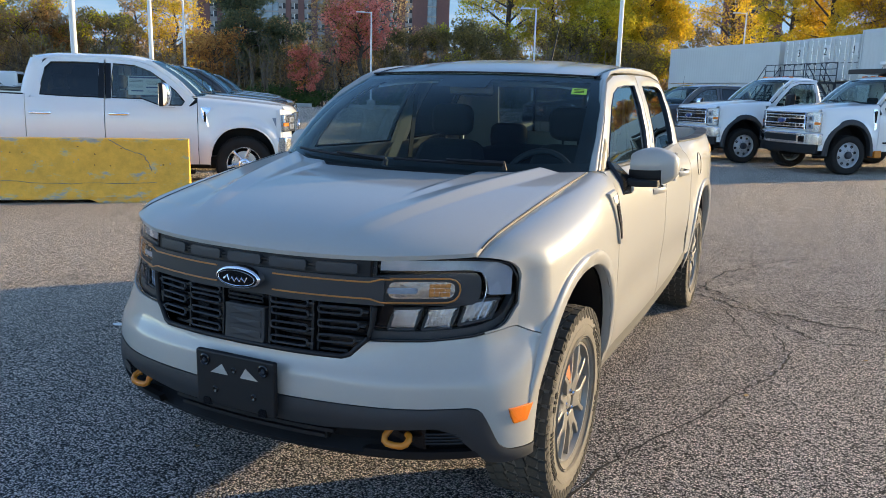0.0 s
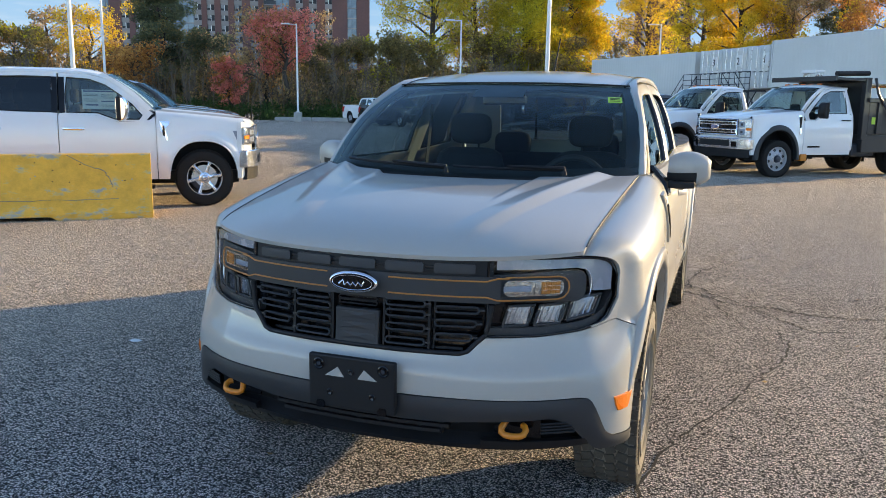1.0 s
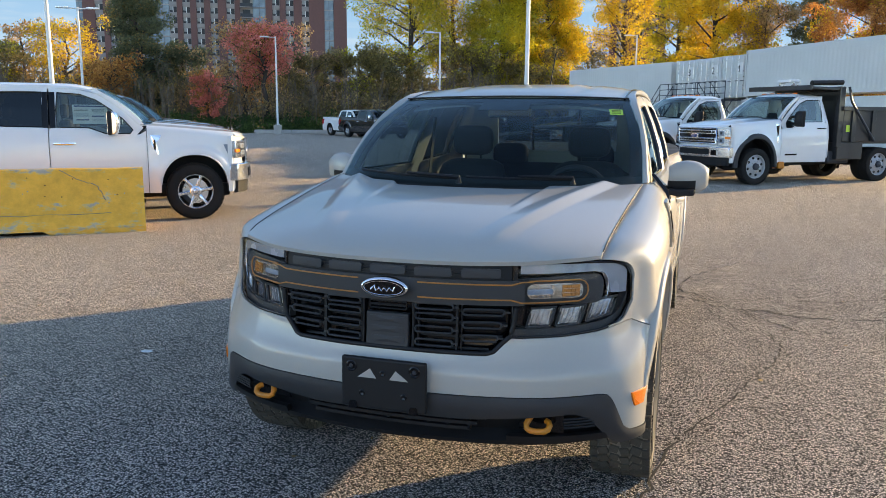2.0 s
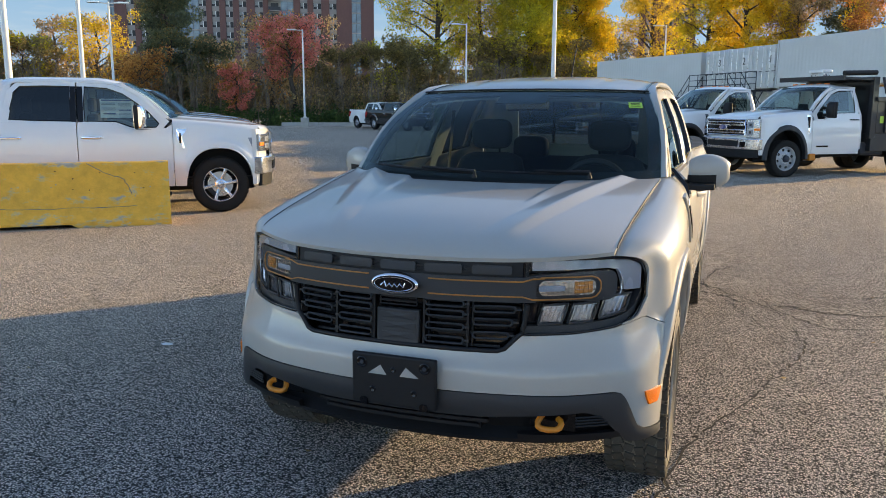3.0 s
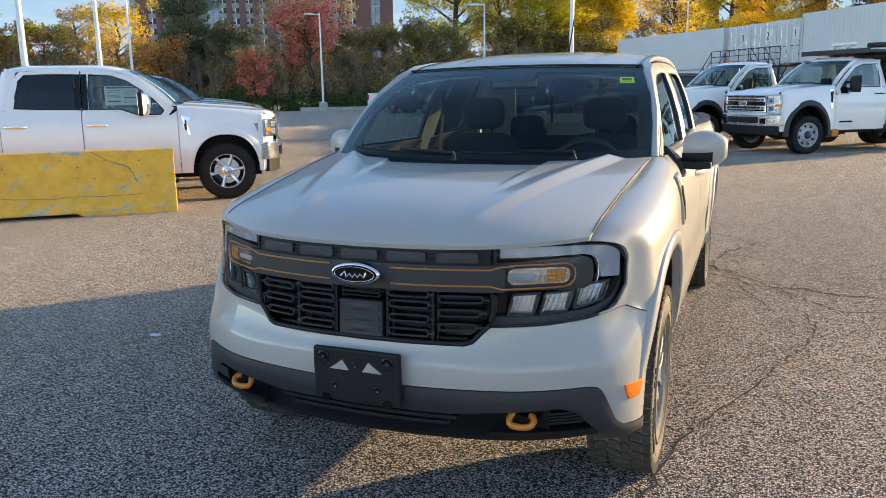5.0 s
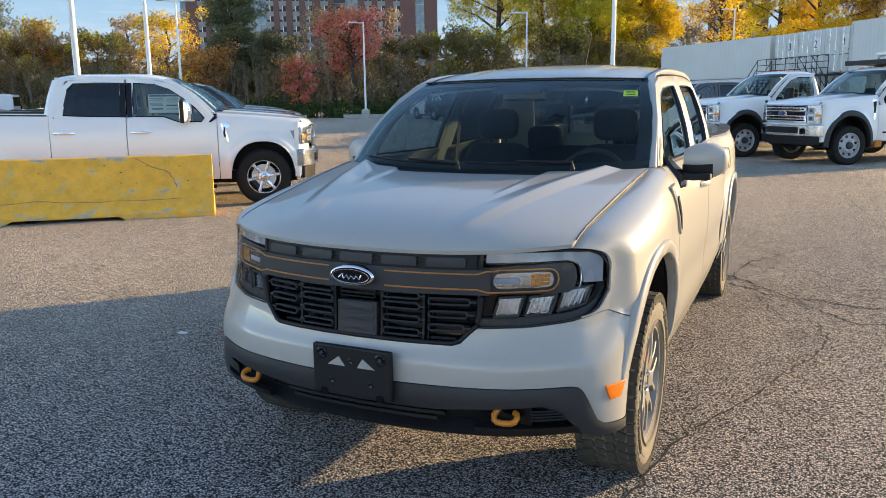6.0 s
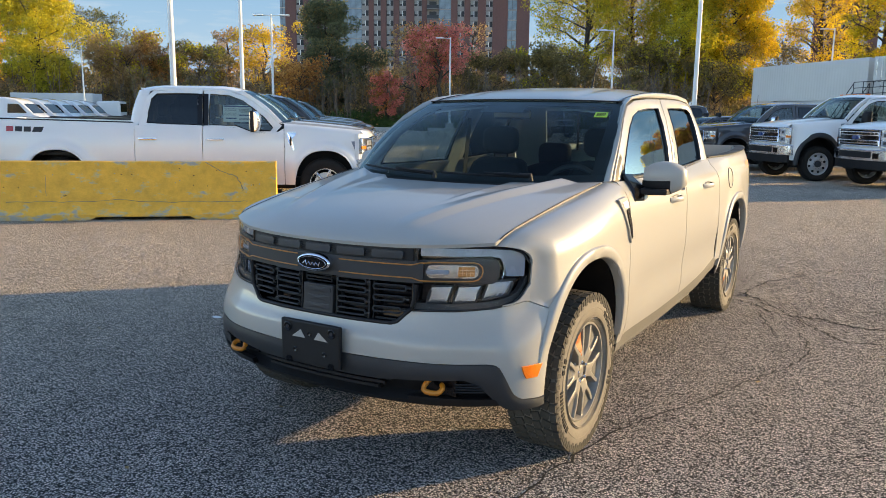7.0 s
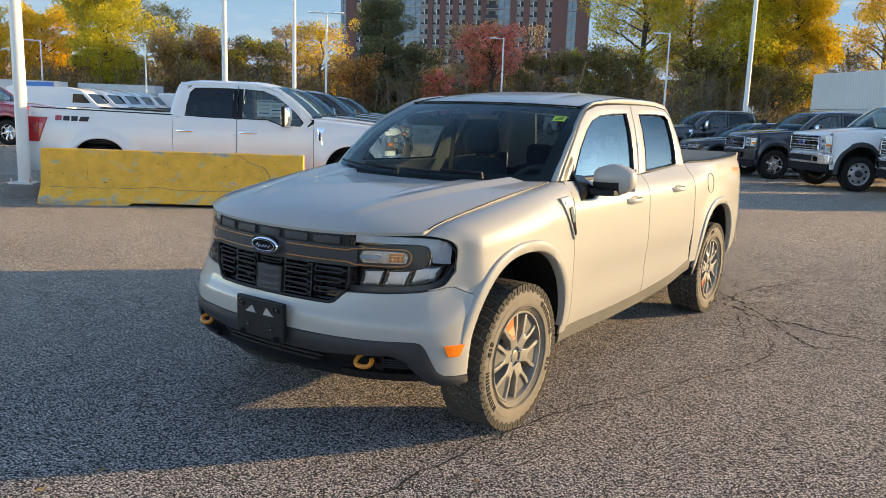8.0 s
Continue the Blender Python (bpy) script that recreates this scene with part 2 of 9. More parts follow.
def yellow_worn():
    """Yellow road paint scuffed through to grey concrete, most where bumpers scrape the foot."""
    m = bpy.data.materials.new("worn_yellow_paint")
    m.use_nodes = True
    n, l = m.node_tree.nodes, m.node_tree.links
    p = n["Principled BSDF"]
    p.inputs["Roughness"].default_value = 0.75
    tc = n.new("ShaderNodeTexCoord")
    mp = n.new("ShaderNodeMapping")
    mp.inputs["Scale"].default_value = (1.0, 1.0, 2.2)
    l.new(tc.outputs["Object"], mp.inputs["Vector"])
    a = n.new("ShaderNodeTexNoise")
    a.inputs["Scale"].default_value, a.inputs["Detail"].default_value, a.inputs["Roughness"].default_value = 4.2, 9, 0.66
    b = n.new("ShaderNodeTexNoise")
    b.inputs["Scale"].default_value, b.inputs["Detail"].default_value = 28, 5
    for t in (a, b):
        l.new(mp.outputs["Vector"], t.inputs["Vector"])
    sep = n.new("ShaderNodeSeparateXYZ")
    l.new(tc.outputs["Object"], sep.inputs[0])
    low = n.new("ShaderNodeMapRange")
    low.inputs["From Min"].default_value, low.inputs["From Max"].default_value = 0.0, 0.26
    low.inputs["To Min"].default_value, low.inputs["To Max"].default_value = 0.13, 0.0
    l.new(sep.outputs["Z"], low.inputs["Value"])
    rim_ = n.new("ShaderNodeMapRange")
    rim_.inputs["From Min"].default_value, rim_.inputs["From Max"].default_value = 0.74, 0.81
    rim_.inputs["To Max"].default_value = 0.09
    l.new(sep.outputs["Z"], rim_.inputs["Value"])
    worn = n.new("ShaderNodeMath")
    worn.operation = "ADD"
    l.new(low.outputs[0], worn.inputs[0])
    l.new(rim_.outputs[0], worn.inputs[1])
    add = n.new("ShaderNodeMath")
    add.operation = "ADD"
    l.new(a.outputs["Fac"], add.inputs[0])
    l.new(worn.outputs[0], add.inputs[1])
    ramp = n.new("ShaderNodeValToRGB")
    e = ramp.color_ramp.elements
    e[0].position, e[0].color = 0.0, (0.76, 0.365, 0.03, 1)
    e[1].position, e[1].color = 0.69, (0.37, 0.335, 0.27, 1)
    k = e.new(0.585)
    k.color = (0.82, 0.405, 0.045, 1)
    k = e.new(0.635)
    k.color = (0.66, 0.42, 0.14, 1)
    l.new(add.outputs[0], ramp.inputs["Fac"])
    dirt = n.new("ShaderNodeMapRange")
    dirt.inputs["From Min"].default_value, dirt.inputs["From Max"].default_value = 0.25, 0.62
    dirt.inputs["To Min"].default_value, dirt.inputs["To Max"].default_value = 0.74, 1.04
    g = n.new("ShaderNodeTexNoise")
    g.inputs["Scale"].default_value, g.inputs["Detail"].default_value, g.inputs["Roughness"].default_value = 5.5, 8, 0.75
    l.new(tc.outputs["Object"], g.inputs["Vector"])
    l.new(g.outputs["Fac"], dirt.inputs["Value"])
    grime = n.new("ShaderNodeMixRGB")
    grime.blend_type = "MULTIPLY"
    grime.inputs["Fac"].default_value = 1.0
    l.new(ramp.outputs["Color"], grime.inputs["Color1"])
    l.new(dirt.outputs[0], grime.inputs["Color2"])
    l.new(grime.outputs["Color"], p.inputs["Base Color"])
    bu = n.new("ShaderNodeBump")
    bu.inputs["Strength"].default_value, bu.inputs["Distance"].default_value = 0.5, 0.006
    l.new(b.outputs["Fac"], bu.inputs["Height"])
    l.new(bu.outputs["Normal"], p.inputs["Normal"])
    return m


def leaf(name, a, b, c, see=0.35):
    """Leaves in a spread of colours, partly lit through."""
    m = bpy.data.materials.new(name)
    m.use_nodes = True
    n, l = m.node_tree.nodes, m.node_tree.links
    p = n["Principled BSDF"]
    p.inputs["Roughness"].default_value = 0.6
    p.inputs["Specular IOR Level"].default_value = 0.25
    g = n.new("ShaderNodeNewGeometry")
    tc = n.new("ShaderNodeTexCoord")
    t = n.new("ShaderNodeTexNoise")
    t.inputs["Scale"].default_value, t.inputs["Detail"].default_value = 0.45, 3
    l.new(tc.outputs["Object"], t.inputs["Vector"])
    ad = n.new("ShaderNodeMath")
    ad.operation = "MULTIPLY_ADD"
    ad.inputs[1].default_value = 0.55
    l.new(g.outputs["Random Per Island"], ad.inputs[0])
    sb = n.new("ShaderNodeMath")
    sb.operation = "MULTIPLY_ADD"
    sb.inputs[1].default_value, sb.inputs[2].default_value = 1.5, -0.52
    l.new(t.outputs["Fac"], sb.inputs[0])
    l.new(sb.outputs[0], ad.inputs[2])
    r = n.new("ShaderNodeValToRGB")
    e = r.color_ramp.elements
    e[0].position, e[0].color = 0.1, (*a, 1)
    e[1].position, e[1].color = 0.9, (*c, 1)
    k = e.new(0.5)
    k.color = (*b, 1)
    l.new(ad.outputs[0], r.inputs["Fac"])
    l.new(r.outputs["Color"], p.inputs["Base Color"])
    tr = n.new("ShaderNodeBsdfTranslucent")
    l.new(r.outputs["Color"], tr.inputs["Color"])
    mx = n.new("ShaderNodeMixShader")
    mx.inputs[0].default_value = see
    l.new(p.outputs[0], mx.inputs[1])
    l.new(tr.outputs[0], mx.inputs[2])
    l.new(mx.outputs[0], n["Material Output"].inputs["Surface"])
    return m


YELLOW = yellow_worn()
L_YELLOW = leaf("yellow_leaves", (0.27, 0.26, 0.03), (0.56, 0.47, 0.035), (0.77, 0.62, 0.05), 0.62)
L_GOLD = leaf("golden_leaves", (0.45, 0.31, 0.03), (0.75, 0.51, 0.035), (0.87, 0.63, 0.06), 0.58)
L_LIME = leaf("lime_leaves", (0.32, 0.31, 0.04), (0.56, 0.48, 0.045), (0.74, 0.60, 0.06), 0.5)
L_OLIVE = leaf("olive_leaves", (0.12, 0.098, 0.045), (0.24, 0.185, 0.07), (0.42, 0.31, 0.10), 0.5)
L_DARK = leaf("dark_green_leaves", (0.07, 0.085, 0.05), (0.13, 0.15, 0.08), (0.22, 0.21, 0.1), 0.5)
L_BROWN = leaf("brown_leaves", (0.24, 0.165, 0.09), (0.42, 0.27, 0.125), (0.58, 0.4, 0.17), 0.55)
L_RUST = leaf("rust_leaves", (0.27, 0.11, 0.04), (0.55, 0.25, 0.07), (0.78, 0.42, 0.12), 0.6)
L_RED = leaf("red_leaves", (0.55, 0.20, 0.13), (0.86, 0.27, 0.21), (0.95, 0.41, 0.34), 0.65)
L_IVY = leaf("ivy_leaves", (0.025, 0.055, 0.015), (0.055, 0.10, 0.025), (0.10, 0.16, 0.035), 0.35)
TWIG = mat("dry_twigs", (0.15, 0.115, 0.085), 0.9, var=0.4, scale=0.5, fine=6)
L_SCRUB = leaf("scrub_leaves", (0.13, 0.098, 0.06), (0.24, 0.18, 0.10), (0.38, 0.29, 0.14), 0.45)
TURNLENS = mat("warm_clear_lens", (0.30, 0.27, 0.25), 0.16, 0.85, var=0.1, fine=90, bump=0.7, bdist=0.004)
DARKCONC = mat("stained_concrete", (0.17, 0.165, 0.155), 0.9, var=0.3, scale=3, fine=60, bump=0.5, bdist=0.005)

# ---- mesh helpers ----
def solid(name, bm, material, smooth=None, bevel=0.0, segs=2):
    """A mesh object out of a bmesh; smooth is the angle up to which edges look round."""
    me = bpy.data.meshes.new(name)
    bmesh.ops.recalc_face_normals(bm, faces=bm.faces[:])
    bm.to_mesh(me)
    bm.free()
    for m in (material if isinstance(material, (list, tuple)) else [material]):
        me.materials.append(m)
    ob = new(name, me)
    if bevel:
        b = ob.modifiers.new("bevel", "BEVEL")
        b.width, b.segments, b.limit_method, b.angle_limit = bevel, segs, "ANGLE", radians(35)
    if smooth is not None:
        me.shade_smooth()
        me.set_sharp_from_angle(angle=radians(smooth))
    return ob


def part(name, bm, material, parent, label="", smooth=None, bevel=0.0):
    ob = solid(name, bm, material, smooth, bevel)
    ob.parent = parent
    if label:
        tagged(ob, label)
    return ob


def holder(name, m=None):
    ob = new(name)
    ob.empty_display_size = 0.1
    if m is not None:
        ob.matrix_basis = m
    return ob


def box(bm, x0, x1, y0, y1, z0, z1, m=None):
    vs = [bm.verts.new(Vector((x, y, z)) if m is None else m @ Vector((x, y, z)))
          for z in (z0, z1) for y in (y0, y1) for x in (x0, x1)]
    for f in ((0, 2, 3, 1), (4, 5, 7, 6), (0, 1, 5, 4), (2, 6, 7, 3), (0, 4, 6, 2), (1, 3, 7, 5)):
        bm.faces.new([vs[i] for i in f])
    return vs


def boxed(*args):
    bm = bmesh.new()
    box(bm, *args)
    return bm


def tube(bm, pts, r, n=8, cap=True):
    """A round bar along points; r is one radius or one a point."""
    rings = []
    pts = [Vector(p) for p in pts]
    for i, p in enumerate(pts):
        d = (pts[min(i + 1, len(pts) - 1)] - pts[max(i - 1, 0)]).normalized()
        a = d.cross(Vector((0, 0, 1)) if abs(d.z) < 0.9 else Vector((1, 0, 0))).normalized()
        b = d.cross(a)
        rr = r[i] if isinstance(r, (list, tuple)) else r
        rings.append([bm.verts.new(p + (a * math.cos(k * math.tau / n) + b * math.sin(k * math.tau / n)) * rr) for k in range(n)])
    for q, s in zip(rings, rings[1:]):
        for k in range(n):
            bm.faces.new((q[k], q[(k + 1) % n], s[(k + 1) % n], s[k]))
    if cap:
        bm.faces.new(rings[0][::-1])
        bm.faces.new(rings[-1])
    return bm


def tubed(pts, r, n=8):
    return tube(bmesh.new(), pts, r, n)


def lathe(bm, profile, n=32, axis="x", centre=(0, 0, 0), closed=False):
    """Turns (along, radius) pairs round an axis."""
    c = Vector(centre)
    rings = []
    for a, r in profile:
        ring = []
        for k in range(n):
            s, t = math.sin(k * math.tau / n) * r, math.cos(k * math.tau / n) * r
            v = (a, s, t) if axis == "x" else (s, a, t) if axis == "y" else (s, t, a)
            ring.append(bm.verts.new(c + Vector(v)))
        rings.append(ring)
    pairs = list(zip(rings, rings[1:])) + ([(rings[-1], rings[0])] if closed else [])
    for q, s in pairs:
        for k in range(n):
            bm.faces.new((q[k], q[(k + 1) % n], s[(k + 1) % n], s[k]))
    return bm


def sheet(bm, rows, closed=False):
    """A quad grid through rows of points."""
    vs = [[bm.verts.new(Vector(p)) for p in r] for r in rows]
    for a, b in zip(vs, vs[1:]):
        for i in range(len(a) - 1):
            bm.faces.new((a[i], a[i + 1], b[i + 1], b[i]))
        if closed:
            bm.faces.new((a[-1], a[0], b[0], b[-1]))
    return vs


def slab(rows, offset):
    """A closed plate: a grid of points and the same grid moved by offset (a vector, or a function of the point)."""
    bm = bmesh.new()
    top = sheet(bm, rows)
    off = offset if callable(offset) else (lambda p: Vector(offset))
    low = sheet(bm, [[Vector(p) + off(Vector(p)) for p in r] for r in rows])
    nr, nc = len(rows), len(rows[0])
    rim = [(0, j) for j in range(nc)] + [(i, nc - 1) for i in range(1, nr)] + [(nr - 1, j) for j in range(nc - 2, -1, -1)] + [(i, 0) for i in range(nr - 2, 0, -1)]
    for (a, b), (c, d) in zip(rim, rim[1:] + rim[:1]):
        bm.faces.new((top[a][b], top[c][d], low[c][d], low[a][b]))
    return bm


def prism(points, axis, a, b):
    """A polygon of 2D points, drawn out along an axis from a to b."""
    bm = bmesh.new()
    def at(p, t):
        return {"x": (t, p[0], p[1]), "y": (p[0], t, p[1]), "z": (p[0], p[1], t)}[axis]
    lo = [bm.verts.new(at(p, a)) for p in points]
    hi = [bm.verts.new(at(p, b)) for p in points]
    bm.faces.new(lo)
    bm.faces.new(hi[::-1])
    for i in range(len(points)):
        j = (i + 1) % len(points)
        bm.faces.new((lo[i], lo[j], hi[j], hi[i]))
    return bm


def curve_at(keys, t):
    """A smooth curve through (t, value, ...) keys; values may be numbers or tuples."""
    if t <= keys[0][0]:
        return keys[0][1]
    if t >= keys[-1][0]:
        return keys[-1][1]
    for i in range(len(keys) - 1):
        if t <= keys[i + 1][0]:
            break
    k0, k1 = keys[i], keys[i + 1]
    km, kn = keys[max(i - 1, 0)], keys[min(i + 2, len(keys) - 1)]
    h = k1[0] - k0[0]
    u = (t - k0[0]) / h
    m0 = (k1[1] - km[1]) / (k1[0] - km[0]) if k1[0] > km[0] else 0
    m1 = (kn[1] - k0[1]) / (kn[0] - k0[0]) if kn[0] > k0[0] else 0
    return ((2 * u**3 - 3 * u**2 + 1) * k0[1] + (u**3 - 2 * u**2 + u) * h * m0 + (-2 * u**3 + 3 * u**2) * k1[1] + (u**3 - u**2) * h * m1)


def line_at(keys, t):
    """A broken line through (t, value) keys."""
    if t <= keys[0][0]:
        return keys[0][1]
    for (a, v), (b, w) in zip(keys, keys[1:]):
        if t <= b:
            return v + (w - v) * (t - a) / (b - a)
    return keys[-1][1]


def steps(a, b, n):
    return [a + (b - a) * i / n for i in range(n + 1)]

# ---- ground ----
bm = bmesh.new()
vs = [bm.verts.new(p) for p in ((-700, -700, 0), (700, -700, 0), (700, 700, 0), (-700, 700, 0))]
bm.faces.new(vs)
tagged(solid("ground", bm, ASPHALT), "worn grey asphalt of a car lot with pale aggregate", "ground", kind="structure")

# unseen pale wall behind the camera, added to bounce sunlight onto the truck's front
tagged(solid("wall_south", boxed(-48, 48, -28.3, -28, 0, 2.4), PALEWALL, bevel=0.03), "unseen plain pale wall added to bounce light onto the truck", "wall", kind="structure")

# ---- clear sky behind the trees and the tower ----
def sky_glow():
    """Pale blue by the horizon, deeper blue above, with faint streaks of high cloud."""
    m = bpy.data.materials.new("clear_sky")
    m.use_nodes = True
    n, l = m.node_tree.nodes, m.node_tree.links
    n.remove(n["Principled BSDF"])
    tc = n.new("ShaderNodeTexCoord")
    xyz = n.new("ShaderNodeSeparateXYZ")
    l.new(tc.outputs["Object"], xyz.inputs[0])
    up = n.new("ShaderNodeMapRange")
    up.inputs["From Min"].default_value, up.inputs["From Max"].default_value = 0.0, 190.0
    l.new(xyz.outputs["Z"], up.inputs["Value"])
    r = n.new("ShaderNodeValToRGB")
    e = r.color_ramp.elements
    e[0].position, e[0].color = 0.0, (0.125, 0.185, 0.25, 1)
    e[1].position, e[1].color = 1.0, (0.06, 0.14, 0.28, 1)
    k = e.new(0.30)
    k.color = (0.066, 0.138, 0.235, 1)
    k = e.new(0.58)
    k.color = (0.043, 0.112, 0.22, 1)
    l.new(up.outputs[0], r.inputs["Fac"])
    mp = n.new("ShaderNodeMapping")
    mp.inputs["Scale"].default_value = (0.006, 0.006, 0.035)
    l.new(tc.outputs["Object"], mp.inputs["Vector"])
    t = n.new("ShaderNodeTexNoise")
    t.inputs["Detail"].default_value = 6
    l.new(mp.outputs["Vector"], t.inputs["Vector"])
    c = n.new("ShaderNodeMapRange")
    c.inputs["From Min"].default_value, c.inputs["From Max"].default_value = 0.5, 0.75
    c.inputs["To Max"].default_value = 0.45
    l.new(t.outputs["Fac"], c.inputs["Value"])
    mx = n.new("ShaderNodeMixRGB")
    mx.inputs["Color2"].default_value = (0.17, 0.21, 0.25, 1)
    l.new(c.outputs[0], mx.inputs["Fac"])
    l.new(r.outputs["Color"], mx.inputs["Color1"])
    em = n.new("ShaderNodeEmission")
    l.new(mx.outputs["Color"], em.inputs["Color"])
    side = n.new("ShaderNodeMapRange")
    side.inputs["From Min"].default_value, side.inputs["From Max"].default_value = 95.0, 185.0
    side.inputs["To Min"].default_value, side.inputs["To Max"].default_value = 1.0, 0.0
    l.new(xyz.outputs["X"], side.inputs["Value"])
    high = n.new("ShaderNodeMapRange")
    high.inputs["From Min"].default_value, high.inputs["From Max"].default_value = 130.0, 250.0
    high.inputs["To Min"].default_value, high.inputs["To Max"].default_value = 1.0, 0.0
    l.new(xyz.outputs["Z"], high.inputs["Value"])
    both = n.new("ShaderNodeMath")
    both.operation = "MULTIPLY"
    l.new(side.outputs[0], both.inputs[0])
    l.new(high.outputs[0], both.inputs[1])
    clear = n.new("ShaderNodeBsdfTransparent")
    fade = n.new("ShaderNodeMixShader")
    l.new(both.outputs[0], fade.inputs[0])
    l.new(clear.outputs[0], fade.inputs[1])
    l.new(em.outputs[0], fade.inputs[2])
    l.new(fade.outputs[0], n["Material Output"].inputs["Surface"])
    return m


bm = bmesh.new()
sheet(bm, [[(430 * math.sin(radians(a)), 430 * math.cos(radians(a)), z) for a in steps(-95, 26, 40)] for z in (-2, 60, 120, 190, 250)])
tagged(solid("backdrop", bm, sky_glow(), smooth=60), "clear pale blue autumn sky", "sky", kind="structure")

# ---- wheels ----
def adopt(ob, parent, m=None):
    ob.parent = parent
    if m is not None:
        ob.matrix_basis = m
    return ob


def clone(ob, parent, m):
    """A copy of a part with its sub-parts under another parent; the meshes are shared."""
    o = ob.copy()
    scene.collection.objects.link(o)
    o.parent, o.matrix_basis = parent, m
    for c in ob.children:
        clone(c, o, c.matrix_basis.copy())
    return o


def tread(radius, width, rows, count, block, deep=0.009):
    """Staggered tread blocks round a tyre, as one mesh."""
    bm = bmesh.new()
    rng = random.Random(4)
    for r, (u, w, ang, lean) in enumerate(rows):
        for k in range(count):
            a = (k + 0.5 * (r % 2) + ang) * math.tau / count
            m = Matrix.Rotation(a, 4, "X") @ Matrix.Translation((u * width, 0, radius - deep)) @ Matrix.Rotation(radians(lean), 4, "Z")
            half = block * (0.5 + rng.uniform(-0.06, 0.06))
            box(bm, -w * width / 2, w * width / 2, -half, half, -0.004, deep * (1 - 0.5 * abs(u * 2) ** 6), m)
    return bm


def tyre_mesh(radius, width, rim):
    w = width / 2
    prof = [(-w * 0.80, rim), (-w * 0.93, rim + 0.012), (-w, rim + 0.05), (-w * 1.01, (rim + radius) / 2), (-w * 0.97, radius - 0.035), (-w * 0.88, radius - 0.014), (-w * 0.7, radius - 0.008),
            (0, radius - 0.007), (w * 0.7, radius - 0.008), (w * 0.88, radius - 0.014), (w * 0.97, radius - 0.035), (w * 1.01, (rim + radius) / 2), (w, rim + 0.05), (w * 0.93, rim + 0.012), (w * 0.80, rim)]
    return lathe(bmesh.new(), prof, 56)


def spoke_mesh(rim, face, style):
    """One wheel spoke, pointing up; face is the outer plane of the wheel."""
    if style == "open":          # a Y: one stem at the hub, two arms round a sunken pocket
        rows = []
        for z, wd in ((0.044, 0.036), (0.080, 0.034), (0.108, 0.036), (0.120, 0.041), (0.134, 0.049), (0.160, 0.061), (0.190, 0.072), (rim - 0.012, 0.081), (rim - 0.004, 0.083)):
            x = face + 0.010 - 0.10 * max(0.0, 0.11 - z) - 0.05 * max(0.0, z - 0.15)
            p = max(0.003, wd - 0.027)
            deep = 0.015 * min(1.0, max(0.0, (z - 0.112) / 0.02))
            rows.append([(x - 0.020, -wd, z), (x - 0.001, -wd + 0.003, z), (x, -p - 0.004, z), (x - deep, -p, z), (x - deep, p, z), (x, p + 0.004, z), (x - 0.001, wd - 0.003, z), (x - 0.020, wd, z)])
        return slab(rows, (-0.024, 0, 0))
    w0, w1 = (0.034, 0.022) if style == "six" else (0.05, 0.05)
    rows = []
    for t in steps(0, 1, 4):
        z = 0.06 + (rim - 0.064) * t
        wd = w0 + (w1 - w0) * math.sin(t * math.pi * 0.8)
        x = face - 0.02 * (1 - t) ** 2
        rows.append([(x - 0.008, -wd, z), (x, -wd * 0.6, z), (x, wd * 0.6, z), (x - 0.008, wd, z)])
    return slab(rows, (-0.03, 0, 0))


